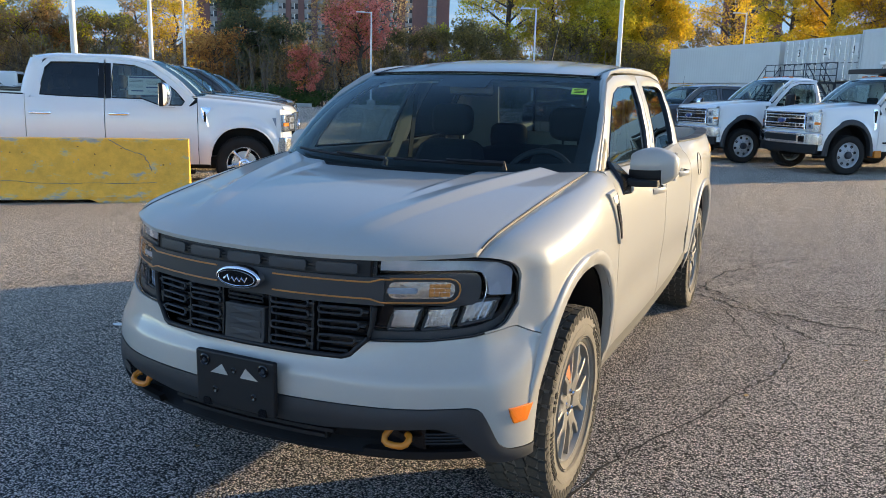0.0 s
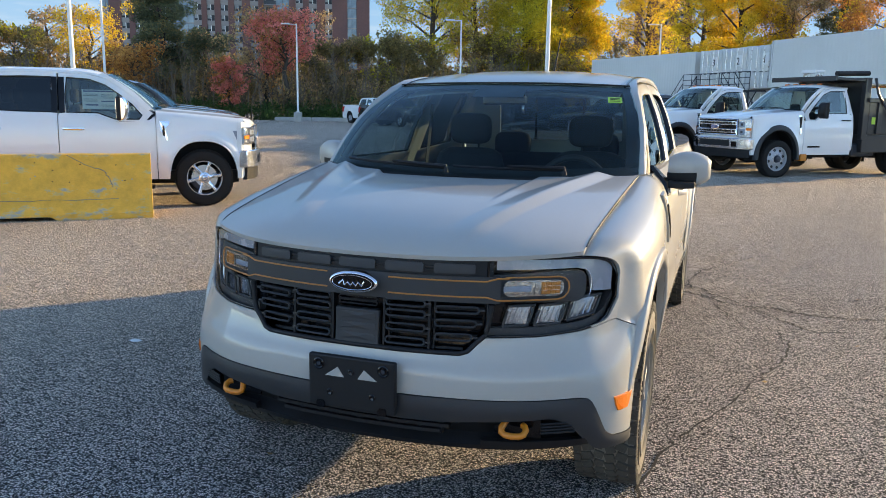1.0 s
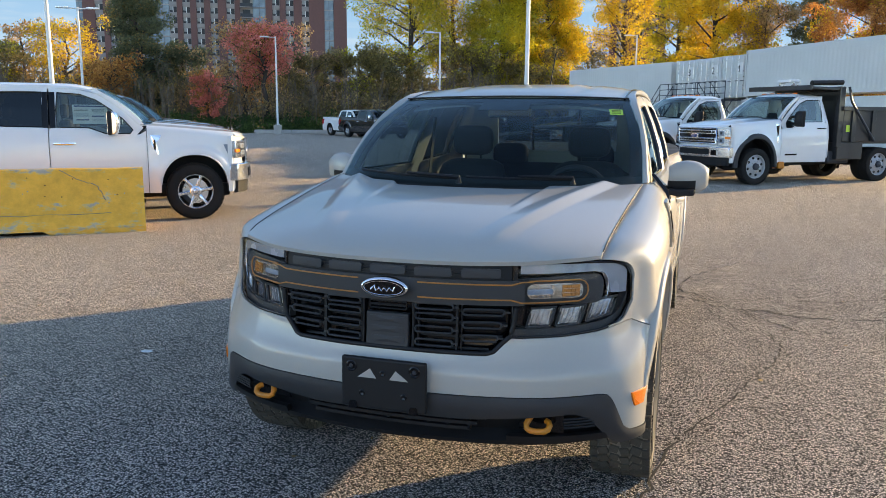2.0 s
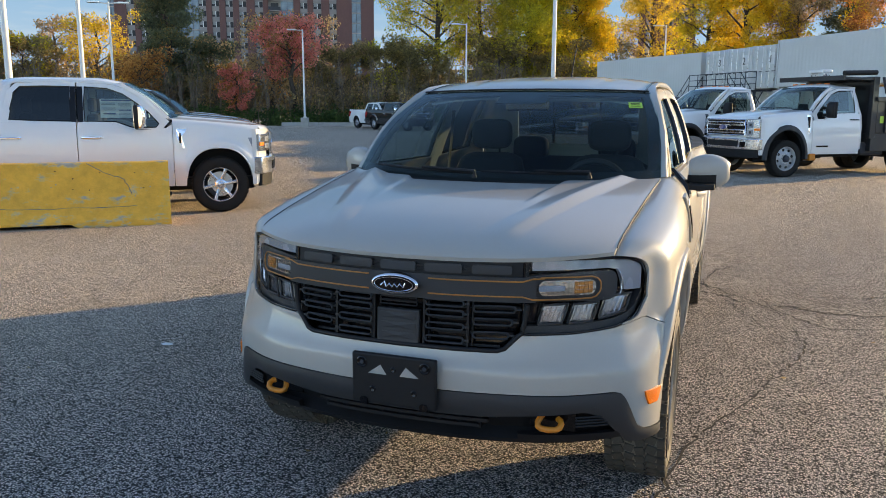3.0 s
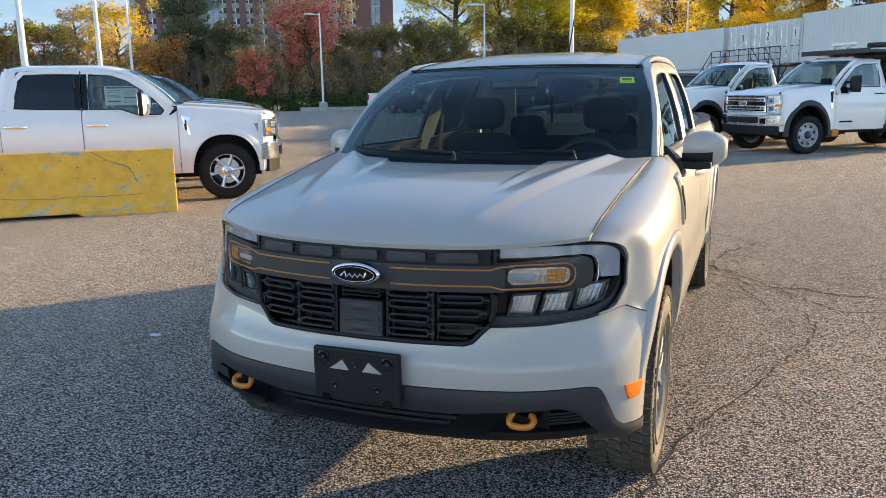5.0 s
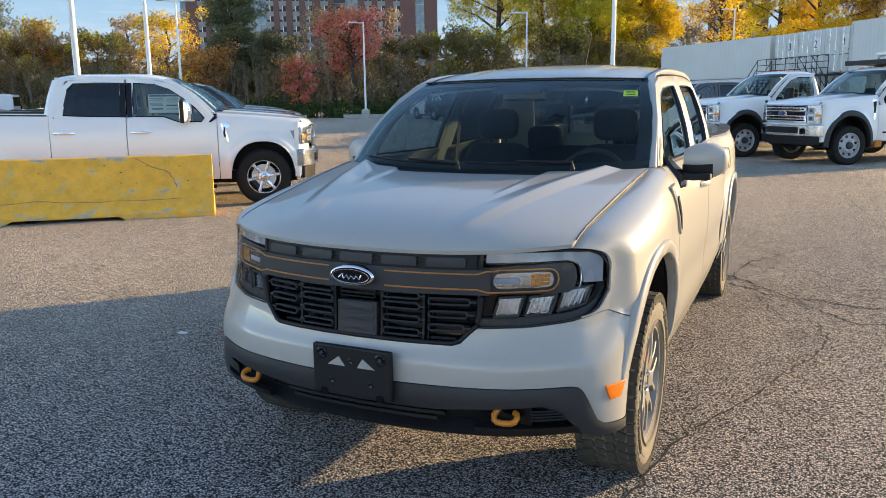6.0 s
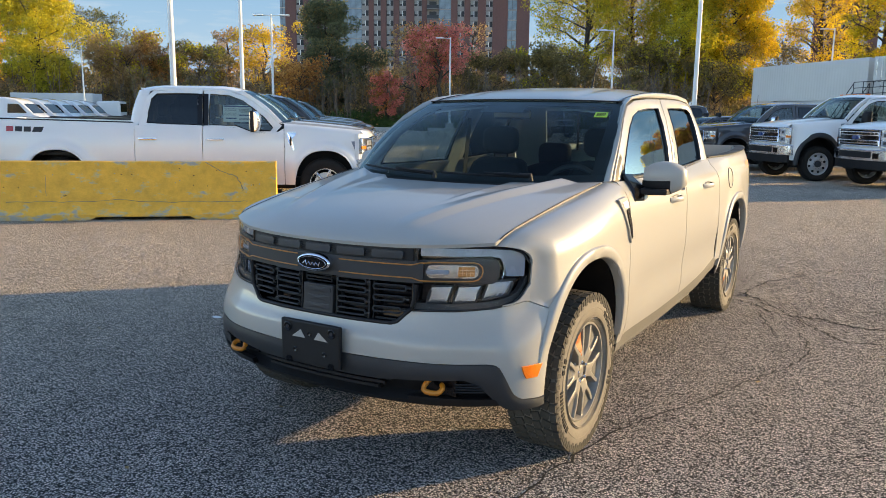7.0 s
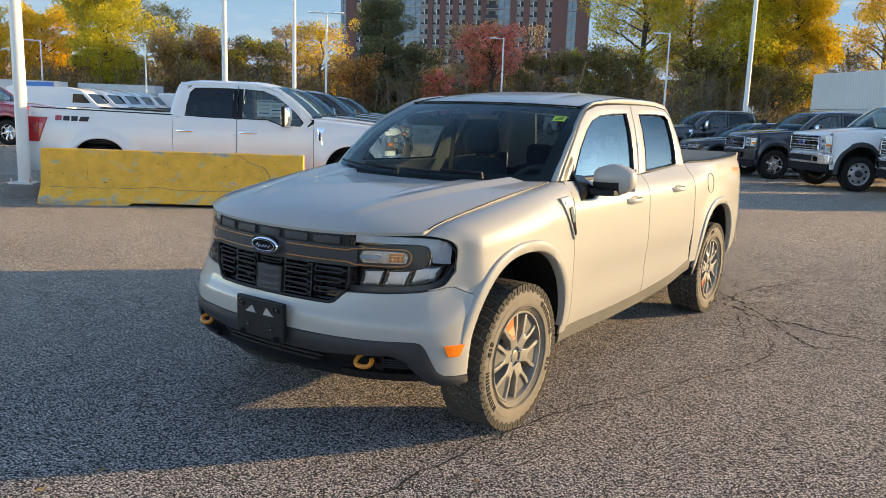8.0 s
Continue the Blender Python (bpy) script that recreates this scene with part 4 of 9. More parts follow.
def pane(sg, pts, off, n=6):
    bm = bmesh.new()
    cy, cz = sum(p[0] for p in pts) / len(pts), sum(p[1] for p in pts) / len(pts)
    loops = [[bm.verts.new((sg * (glass_x(cy + (y - cy) * k, cz + (z - cz) * k) + off), cy + (y - cy) * k, cz + (z - cz) * k)) for y, z in pts] for k in (1, 0.8, 0.6, 0.4, 0.2)]
    m = bm.verts.new((sg * (glass_x(cy, cz) + off), cy, cz))
    for k in range(len(pts)):
        j = (k + 1) % len(pts)
        for p, q in zip(loops, loops[1:]):
            bm.faces.new((p[k], p[j], q[j], q[k]))
        bm.faces.new((loops[-1][k], loops[-1][j], m))
    return bm


def resample(pts, n):
    q = [Vector((*p, 0)) for p in pts]
    seg = [(q[(i + 1) % len(q)] - q[i]).length for i in range(len(q))]
    tot, out = sum(seg), []
    for k in range(n):
        d, i = tot * k / n, 0
        while d > seg[i]:
            d -= seg[i]
            i += 1
        p = q[i].lerp(q[(i + 1) % len(q)], d / seg[i])
        out.append((p.x, p.y))
    return out


FD_OUT = [(1.435, 1.203), (1.50, 1.270), (1.66, 1.405), (1.80, 1.508), (1.94, 1.580), (2.12, 1.615), (2.36, 1.628), (2.645, 1.632), (2.598, 1.50), (2.545, 1.35), (2.492, 1.197), (2.1, 1.195), (1.75, 1.198)]
FD_IN = [(1.590, 1.212), (1.62, 1.262), (1.73, 1.375), (1.86, 1.470), (1.98, 1.528), (2.12, 1.560), (2.32, 1.574), (2.548, 1.580), (2.512, 1.47), (2.470, 1.34), (2.432, 1.204), (2.1, 1.203), (1.80, 1.207)]
RD_OUT = [(2.502, 1.197), (2.555, 1.35), (2.608, 1.50), (2.655, 1.632), (2.84, 1.635), (3.09, 1.632), (3.285, 1.615), (3.340, 1.56), (3.356, 1.45), (3.370, 1.32), (3.382, 1.225), (3.1, 1.217), (2.8, 1.205)]
RD_IN = [(2.635, 1.207), (2.675, 1.33), (2.715, 1.46), (2.752, 1.577), (2.90, 1.582), (3.09, 1.582), (3.235, 1.577), (3.280, 1.555), (3.266, 1.45), (3.248, 1.33), (3.228, 1.232), (3.02, 1.222), (2.80, 1.213)]

for sg in (1, -1):
    for y0, y1, outer, inner, name, hy, glassmat in ((1.425, 2.488, FD_OUT, FD_IN, "front_door", 2.235, SIDEGLASS), (2.496, 3.395, RD_OUT, RD_IN, "rear_door", 3.03, PRIVACY)):
        d = door_lower(sg, y0, y1, name, 0.03)
        part("window_frame", ring_frame(sg, outer, inner), PAINT, d, smooth=30)
        seal = ring_frame(sg, [(sum(p[0] for p in inner) / 13 + (y - sum(p[0] for p in inner) / 13) * 1.012, z) for y, z in inner],
                          [(sum(p[0] for p in inner) / 13 + (y - sum(p[0] for p in inner) / 13) * 0.95, 1.39 + (z - 1.39) * 0.95) for y, z in inner], 0.02)
        part("window_seal", seal, GLOSSBLACK, d).location = (-0.006 * sg, 0, 0)
        part("window", pane(sg, inner, -0.016), glassmat, d, "see-through side glass" if name == "front_door" else "dark tinted privacy glass", smooth=60)
        hz = 1.052 if name == "front_door" else 1.075
        hb = bmesh.new()
        rows = []
        for t in steps(0, 1, 10):
            y = hy - 0.115 + 0.23 * t
            o = 0.040 * math.sin(math.pi * min(1, max(0, t * 1.1 - 0.05))) ** 0.6 if 0.05 < t < 0.95 else 0.0
            x = flank(y, hz) + o
            rows.append([(sg * x, y, hz - 0.014), (sg * (x + 0.006), y, hz), (sg * x, y, hz + 0.014)])
        part("door_handle", slab(rows, (-0.012 * sg, 0, 0)), PAINT, d, "body-coloured pull handle", smooth=50)
        cup = [(sg * (flank(hy + 0.085 * math.cos(k * math.tau / 16), hz) + 0.002), hy + 0.075 * math.cos(k * math.tau / 16), hz + 0.026 * math.sin(k * math.tau / 16)) for k in range(16)]
        cb = bmesh.new()
        a = [cb.verts.new(p) for p in cup]
        c = cb.verts.new((sg * (flank(hy, hz) - 0.012), hy, hz))
        for k in range(16):
            cb.faces.new((a[k], a[(k + 1) % 16], c))
        part("handle_cup", cb, PAINT, d, smooth=60)
    # black applique on the pillar and the upright sticker strip
    bp = [(2.515, 1.27), (2.538, 1.27), (2.570, 1.40), (2.549, 1.40)]
    part("pillar_reflector", pane(sg, bp, 0.012), CHROME, truck)
    # rocker cladding under the doors
    rows = []
    for y in steps(1.36, 3.44, 14):
        z0 = sill_z(y)
        rows.append([(sg * (flank(y, z0 + 0.035) - 0.004), y, z0 + 0.03), (sg * (flank(y, z0) + 0.002), y, z0 + 0.005), (sg * (flank(y, z0) - 0.01), y, z0 - 0.055), (sg * (flank(y, z0) - 0.14), y, z0 - 0.085)])
    part("rocker_panel", slab(rows, (-0.02 * sg, 0, 0.01)), DUSTYPLASTIC, truck, "dusty grey plastic rocker panel", smooth=40)

# --- bonnet ---
def hood_point(u, v):
    """u -1..1 across, v 0..1 from the nose to the windscreen."""
    xr = 0.768 * abs(u)
    yr = curve_at([(0, 1.045), (0.33, 1.070), (0.40, 1.115), (0.55, 1.175), (0.74, 1.30), (0.768, 1.345)], xr)
    xf = 0.708 * abs(u)
    yf = nose(xf, 1.015).y - 0.004
    x = xf + (xr - xf) * v
    y = yf + (yr - yf) * v
    xe, ze = hood_edge(min(1.36, max(0.34, 0.34 + (y - yf) * 1.0 / (1.36 - 0.34) * 1.02)))
    ze_line = curve_at([(0, 1.034), (0.08, 1.062), (0.3, 1.105), (0.6, 1.152), (1, 1.200)], v)
    zc = curve_at([(0, 1.016), (0.02, 1.034), (0.06, 1.054), (0.15, 1.085), (0.35, 1.128), (0.65, 1.168), (1, 1.190)], v)
    k = abs(u) ** 2.6
    z = zc + (ze_line - zc - 0.004) * k
    fade = max(0.0, min(1.0, (v - 0.10) / 0.75))
    crest = 0.38 + 0.24 * (y - 0.40) / 0.85
    q = max(0.0, 1 - abs(x - crest) / (0.056 if x > crest else 0.085))
    z += 0.023 * (math.sqrt(q * q + 0.0015) - 0.0387) * fade ** 0.5
    edge = 0.365 - 0.10 * (1 - v)
    step = 1 / (1 + math.exp(-(x - edge) / 0.004))
    z += 0.014 * (step - 0.5) * max(0.0, (v - 0.45) / 0.55)
    return Vector((x if u >= 0 else -x, y, z))


us = steps(-1, 1, 200)
vs_ = [0, 0.006, 0.015, 0.03, 0.05] + steps(0.08, 1, 34)
rows = [[hood_point(u, v) for u in us] for v in vs_]
bonnet = part("hood", slab(rows, (0, 0.004, -0.014)), PAINT, truck, smooth=60)
for sg in (1, -1):     # dark shut line beside the fender
    part("hood_joint", tubed([hood_point(sg, v) + Vector((sg * 0.002, 0, -0.001)) for v in steps(0.03, 0.98, 24)], 0.0028, 6), PLASTIC, bonnet, smooth=60)
rows = [[hood_point(u, v) + Vector((0, 0.02 * (1 - v), -0.03)) for u in steps(-1.01, 1.01, 20)] for v in steps(0, 1, 8)]
part("engine_bay_cover", slab(rows, (0, 0, -0.01)), PLASTIC, truck)

# --- bumper ---
xs = steps(0, 0.86, 60)
def full(xs):
    return [-x for x in xs[:0:-1]] + list(xs)


ss = steps(0, 1, 64)
rows, back = [], []
for t in steps(0, 1, 14):
    row = []
    for s in ss:
        x, xu = wrap(s, 0.5).x, wrap(s, 0.77).x
        z = bumper_lo(x) + (bumper_hi(xu) - bumper_lo(x)) * t
        row.append(corner(s, z))
    rows.append([Vector((-p.x, p.y, p.z)) for p in row[:0:-1]] + row)
part("bumper", slab(rows, lambda p: Vector((-0.012 * p.x / 0.88, 0.014, 0))), PAINT, truck, "body-coloured bumper cover", smooth=50)

def marker(sg):
    rows = [[on_corner(sg * (a + (b - a) * t), z, 0.006) for t in steps(0, 1, 4)] for a, b, z in ((0.843, 0.868, 0.487), (0.836, 0.872, 0.512), (0.831, 0.876, 0.540))]
    return slab(rows, (-0.012 * sg, 0.006, 0))


# --- charcoal lower bumper ---
def clad_lo(x):
    return line_at([(0, 0.455), (0.25, 0.455), (0.42, 0.47), (0.46, 0.475), (0.885, 0.475)], abs(x))


rows = []
for t in steps(0, 1, 5):
    row = []
    for s in ss:
        x = wrap(s, 0.52).x
        hi = bumper_lo(x) - 0.003
        lo = line_at([(0, 0.468), (0.30, 0.468), (0.42, 0.478), (0.65, 0.492), (0.70, 0.47), (0.76, 0.40), (0.80, 0.358), (0.83, 0.352), (0.885, 0.356)], x)
        p = corner(s, lo + (hi - lo) * t)
        row.append(Vector((p.x + 0.004 * s, p.y - 0.004 * (1 - s) - 0.008 * math.sin(math.pi * t), p.z)))
    rows.append([Vector((-p.x, p.y, p.z)) for p in row[:0:-1]] + row)
low = part("lower_bumper", slab(rows, lambda p: Vector((-0.015 * p.x / 0.88, 0.03, 0))), GREYPLASTIC, truck, "charcoal plastic lower bumper", smooth=45)
# recessed dark lower intake and skid lip
rows = []
for z, back in ((0.485, 0.045), (0.44, 0.06), (0.40, 0.07), (0.37, 0.03), (0.352, 0.04), (0.335, 0.09)):
    row = []
    for s in steps(0, 0.90, 40):
        p = wrap(s, max(0.40, z))
        row.append(Vector((p.x - 0.012 * s, p.y + back + (0.05 if z < 0.34 else 0) * (1 - s), z + 0.02 * s * s * (1 if z < 0.45 else 0))))
    rows.append([Vector((-p.x, p.y, p.z)) for p in row[:0:-1]] + row)
part("lower_intake", slab(rows, (0, 0.02, 0)), PLASTIC, low, smooth=40)
for k, z in enumerate((0.462, 0.442, 0.422)):
    rows = [[nose(x, 0.45, -0.016) * 1.0 + Vector((0, 0, z - 0.45 + d)) for x in steps(-0.36 + 0.03 * k, 0.36 - 0.03 * k, 24)] for d in (-0.006, 0.006)]
    part("intake_bar", slab(rows, (0, 0.02, 0)), PLASTIC, low)
for x in steps(-0.30, 0.30, 8):
    b = bmesh.new()
    p = nose(x, 0.44, -0.022)
    box(b, p.x - 0.005, p.x + 0.005, p.y, p.y + 0.02, 0.415, 0.47)
    part("intake_rib", b, PLASTIC, low)
for sg in (1, -1):
    b = bmesh.new()
    for k in range(4):
        q = [nose(sg * x, 0.44 + 0.011 * k, 0.001) for x in steps(0.62, 0.72, 5)]
        tube(b, q, 0.004, 6)
    part("fog_lamp_louvre", b, PLASTIC, low)
    rows = [[nose(sg * x, z, 0.004) for x in steps(0.43, 0.76, 12)] for z in (0.385, 0.40, 0.41)]
    part("skid_lip", slab(rows, (0, 0.03, 0)), PLASTIC, low, smooth=40)
    # tow hook: a bent bar
    hx, hz = sg * 0.535, 0.448
    y0 = nose(hx, 0.45).y + 0.010
    b = tubed([(hx - sg * 0.022, y0 + 0.06, hz + 0.034), (hx - sg * 0.024, y0 + 0.025, hz + 0.032), (hx - sg * 0.030, y0 + 0.006, hz + 0.022), (hx - sg * 0.038, y0 - 0.008, hz + 0.006), (hx - sg * 0.036, y0 - 0.015, hz - 0.006), (hx - sg * 0.024, y0 - 0.019, hz - 0.012), (hx, y0 - 0.020, hz - 0.013),
               (hx + sg * 0.026, y0 - 0.017, hz - 0.011), (hx + sg * 0.038, y0 - 0.010, hz - 0.005), (hx + sg * 0.042, y0 + 0.002, hz + 0.005), (hx + sg * 0.036, y0 + 0.014, hz + 0.012), (hx + sg * 0.026, y0 + 0.022, hz + 0.013)], 0.0108, 12)
    part("tow_hook", b, HOOKPAINT, truck, "orange powder-coated tow hook", smooth=60)
    part("hook_pocket", boxed(hx - 0.075, hx + 0.085, y0 + 0.035, y0 + 0.06, hz - 0.03, hz + 0.045), GLOSSBLACK, low)
    part("side_marker", marker(sg), ORANGE, truck, "amber side marker reflector", bevel=0.002)

# --- plate bracket ---
y0 = 0.012
plate = part("plate_bracket", boxed(-0.158, 0.158, y0, y0 + 0.022, 0.490, 0.672), PLASTIC, truck, "empty black number plate bracket", bevel=0.006)
plate.location.x = 0.012
for sg in (1, -1):
    part("screw_recess", lathe(bmesh.new(), [(y0 - 0.003, 0.021), (y0 - 0.005, 0.017), (y0 - 0.001, 0.012), (y0 - 0.001, 0.0005)], 20, "y", (sg * 0.118, 0, 0.640)), GLOSSBLACK, plate, smooth=30)
    part("screw", lathe(bmesh.new(), [(y0 - 0.002, 0.008), (y0 - 0.006, 0.007), (y0 - 0.006, 0.0005)], 12, "y", (sg * 0.118, 0, 0.640)), STEELDARK, plate)
    part("screw_recess", lathe(bmesh.new(), [(y0 - 0.002, 0.012), (y0 - 0.004, 0.009), (y0 - 0.001, 0.0005)], 16, "y", (sg * 0.078, 0, 0.545)), GLOSSBLACK, plate, smooth=30)
    part("window_cutout", prism([(sg * 0.095, 0.602), (sg * 0.025, 0.602), (sg * 0.048, 0.636)], "y", y0 - 0.002, y0 + 0.004), PAINT, plate, "triangular opening that shows the bumper")
    part("clip", prism([(sg * 0.098, 0.487), (sg * 0.098, 0.505), (sg * 0.104, 0.512), (sg * 0.124, 0.512), (sg * 0.128, 0.505), (sg * 0.128, 0.487)], "y", y0 - 0.004, y0 + 0.006), GLOSSBLACK, plate)
part("screw_recess", lathe(bmesh.new(), [(y0 - 0.002, 0.011), (y0 - 0.004, 0.008), (y0 - 0.001, 0.0005)], 16, "y", (0.0, 0, 0.622)), GLOSSBLACK, plate, smooth=30)

# --- grille ---
def g_half(z):
    return line_at([(0.70, 0.36), (0.72, 0.385), (0.755, 0.425), (0.865, 0.445), (1.02, 0.452)], z)


rows = [[nose(x * g_half(z), z, -0.07) for x in steps(-1, 1, 24)] for z in steps(0.695, 1.01, 8)]
grille = part("grille", slab(rows, (0, 0.02, 0)), GLOSSBLACK, truck, "black grille with a copper-lined crossbar", smooth=40)
# surround
out = [(x, 0.700) for x in steps(0.0, 0.355, 6)] + [(0.380, 0.708), (0.412, 0.742), (0.432, 0.760), (0.442, 0.80), (0.450, 0.86)]
part("grille_surround", nose_line([(-x, z) for x, z in out[::-1]] + out[1:], 0.009, -0.004, 8, 3), PLASTIC, grille, smooth=60)
# upper strip with five pads
part("upper_strip", nose_patch(-0.452, 0.452, 0.952, 1.012, -0.010, 0.03, 30, 2), PLASTIC, grille, smooth=40)
for k in range(-2, 3):
    c = 0.165 * k
    part("grille_pad", nose_poly(rounded(c - 0.066, c + 0.066, 0.963, 0.994, 0.008), 0.004, 0.02), GREYPLASTIC, grille, smooth=35)
    if k < 2:
        for z in (0.972, 0.982):
            part("pad_link", nose_patch(c + 0.064, c + 0.101, z - 0.003, z + 0.003, -0.002, 0.008, 2, 1), PLASTIC, grille)
# crossbar
bar = part("crossbar", nose_patch(-0.475, 0.475, 0.868, 0.954, 0.0, 0.035, 34, 4), GREYPLASTIC, grille, "charcoal crossbar", smooth=40)
for z in (0.940, 0.888):
    for sg in (1, -1):
        pts = [(sg * 0.112, z), (sg * 0.40, z), (sg * 0.432, z), (sg * 0.466, z + (0.010 if z > 0.91 else -0.010)), (sg * 0.50, z + (0.010 if z > 0.91 else -0.010))]
        part("copper_line", nose_line(pts, 0.0027, 0.002, 6, 4), BRONZE, bar, "thin copper pinstripe")
# lower mesh of looped bars
for sg in (1, -1):
    for x in (0.095, 0.252):
        part("grille_upright", nose_patch(sg * (x - 0.004), sg * (x + 0.004), 0.706, 0.868, -0.008, 0.03, 1, 6), PLASTIC, grille)
        part("grille_upright", nose_patch(sg * (x + 0.012), sg * (x + 0.017), 0.706, 0.868, -0.022, 0.02, 1, 6), PLASTIC, grille)
    for col, zs in ((0, (0.728, 0.774, 0.820, 0.856)), (1, (0.751, 0.797, 0.842))):
        for z in zs:
            c0, c1 = ((0.104, 0.238), (0.272, g_half(z) - 0.030))[col]
            loop = rounded(sg * c0 if sg > 0 else sg * c1, sg * c1 if sg > 0 else sg * c0, z - 0.0105, z + 0.0105, 0.010, 4)
            part("grille_loop", nose_line(loop, 0.0042, -0.004, 6, 1, closed=True), GREYPLASTIC, grille, smooth=60)
            part("loop_link", nose_patch(sg * (c1 - 0.002), sg * (c1 + 0.02), z - 0.003, z + 0.003, -0.004, 0.01, 2, 1), GREYPLASTIC, grille)
    for z in (0.712, 0.751, 0.797, 0.840):
        part("grille_slat", nose_patch(sg * 0.100, sg * (g_half(z) - 0.012), z - 0.004, z + 0.004, -0.034, 0.02, 10, 1), PLASTIC, grille)
# radar cover under the oval
radar = part("sensor_cover", nose_patch(-0.080, 0.080, 0.700, 0.822, 0.0, 0.03, 8, 4), GREYPLASTIC, grille, "charcoal sensor cover", bevel=0.004)
for z in (0.730, 0.765, 0.800):
    part("cover_groove", nose_poly(rounded(-0.068, 0.068, z - 0.012, z + 0.010, 0.006), 0.0025, 0.004), GREYPLASTIC, radar)
for z in (0.842, 0.857):
    part("grille_loop", nose_line(rounded(-0.07, 0.07, z - 0.006, z + 0.006, 0.0055, 3), 0.003, -0.008, 5, 1, closed=True), PLASTIC, grille)
# oval badge, drawn as plain shapes
def oval(a, b, y0, y1, n=36):
    return prism([(a * math.cos(k * math.tau / n), b * math.sin(k * math.tau / n) + 0.918) for k in range(n)], "y", y0, y1)


badge = part("oval_badge", oval(0.088, 0.0365, 0.052, 0.09), CHROME, grille, "chrome-rimmed black oval badge", smooth=30, bevel=0.006)
part("badge_field", oval(0.0795, 0.0295, 0.049, 0.06), GLOSSBLACK, badge, smooth=30, bevel=0.002)
part("badge_ring", tubed([(0.072 * math.cos(k * math.tau / 36), 0.048, 0.918 + 0.0245 * math.sin(k * math.tau / 36)) for k in range(37)], 0.0013, 5), CHROME, badge)
mark = [(-0.052, 0.912), (-0.036, 0.926), (-0.030, 0.908), (-0.016, 0.920), (-0.006, 0.908), (0.004, 0.920), (0.016, 0.909), (0.026, 0.921), (0.040, 0.909), (0.050, 0.925)]
part("badge_mark", tubed([(x * 0.9, 0.047, z) for x, z in mark], 0.003, 6), CHROME, badge, "plain silver squiggle on the badge")

# --- headlamps ---
for sg in (1, -1):
    nm = lambda x0, x1, a, b, o, th, nx=10, nz=3: nose_patch(sg * x0, sg * x1, (a if not callable(a) else (lambda x: a(abs(x)))), (b if not callable(b) else (lambda x: b(abs(x)))), o, th, nx, nz)
    lamp = part("headlight", nm(0.436, 0.812, hl_lo, hl_hi, -0.060, 0.02, 22, 8), GLOSSBLACK, truck, "dark headlight with clear cover and frosted light guide", smooth=40)
    ol = [(x, hl_hi(x)) for x in steps(0.436, 0.812, 18)] + [(x, hl_lo(x)) for x in steps(0.812, 0.436, 18)]
    part("lamp_bezel", nose_line([(sg * x, z) for x, z in ol], 0.005, -0.008, 6, 1, closed=True), GLOSSBLACK, lamp, smooth=60)
    part("side_bezel", nm(0.436, 0.812, lambda x: hl_lo(x) - 0.002, lambda x: hl_lo(x) + 0.026, -0.022, 0.03, 18, 1), GREYPLASTIC, lamp)
    guide = part("light_guide", nm(0.462, 0.802, lambda x: line_at([(0.4, 0.976), (0.70, 0.976), (0.738, 0.962), (0.752, 0.895), (0.81, 0.888)], x), lambda x: hl_hi(x) - 0.006, -0.014, 0.02, 34, 4), DRL, lamp, "frosted white light guide", smooth=35)
    # crossbar carried into the lamp as a rounded tongue
    bend = [(0.708 + 0.024 * math.sin(radians(a)), 0.915 - 0.051 * math.copysign(abs(math.cos(radians(a))) ** 0.75, math.cos(radians(a)))) for a in range(10, 171, 16)]
    tongue = [(sg * x, z) for x, z in [(0.45, 0.868), (0.66, 0.863)] + bend + [(0.66, 0.968), (0.45, 0.958)]]
    ton = part("lamp_tongue", nose_poly(tongue, -0.018, 0.03), GREYPLASTIC, lamp, "charcoal tongue that carries the crossbar into the lamp", smooth=35, bevel=0.003)
    turn = part("turn_signal", nose_poly([(sg * x, z) for x, z in rounded(0.486, 0.664, 0.888, 0.940, 0.020)], -0.014, 0.02), TURNLENS, lamp, "clear and amber turn signal", smooth=30)
    for k in range(4):
        for j in range(3):
            cx, cz = 0.604 + 0.014 * k, 0.901 + 0.0135 * j
            part("amber_facet", nose_poly([(sg * x, z) for x, z in rounded(cx - 0.0064, cx + 0.0064, cz - 0.006, cz + 0.006, 0.002, 2)], -0.0105 - 0.001 * ((k + j) % 2), 0.004), AMBERGLASS, turn)
    for k in range(6):
        part("lens_flute", nose_patch(sg * (0.500 + 0.016 * k), sg * (0.507 + 0.016 * k), 0.893, 0.935, -0.010, 0.006, 1, 1), TURNLENS, turn)
    part("inner_bulb", nose_poly([(sg * x, z) for x, z in rounded(0.484, 0.566, 0.905, 0.923, 0.006)], -0.006, 0.006), DRL, turn, "pale bulb shield")
    ring = [(0.490, 0.952), (0.648, 0.951), (0.664, 0.945), (0.674, 0.932), (0.677, 0.914), (0.674, 0.897), (0.664, 0.883), (0.648, 0.877), (0.490, 0.876)]
    part("copper_outline", nose_line([(sg * x, z) for x, z in ring], 0.0027, -0.008, 6, 3), BRONZE, lamp, "thin copper outline")
    edge_ = [(0.708 + 0.034 * math.sin(radians(a)), 0.915 - 0.059 * math.copysign(abs(math.cos(radians(a))) ** 0.75, math.cos(radians(a)))) for a in range(10, 171, 10)]
    part("chrome_edge", nose_line([(sg * x, z) for x, z in edge_], 0.0015, -0.012, 6, 2), SATINCHROME, lamp, "thin bright edge", smooth=60)
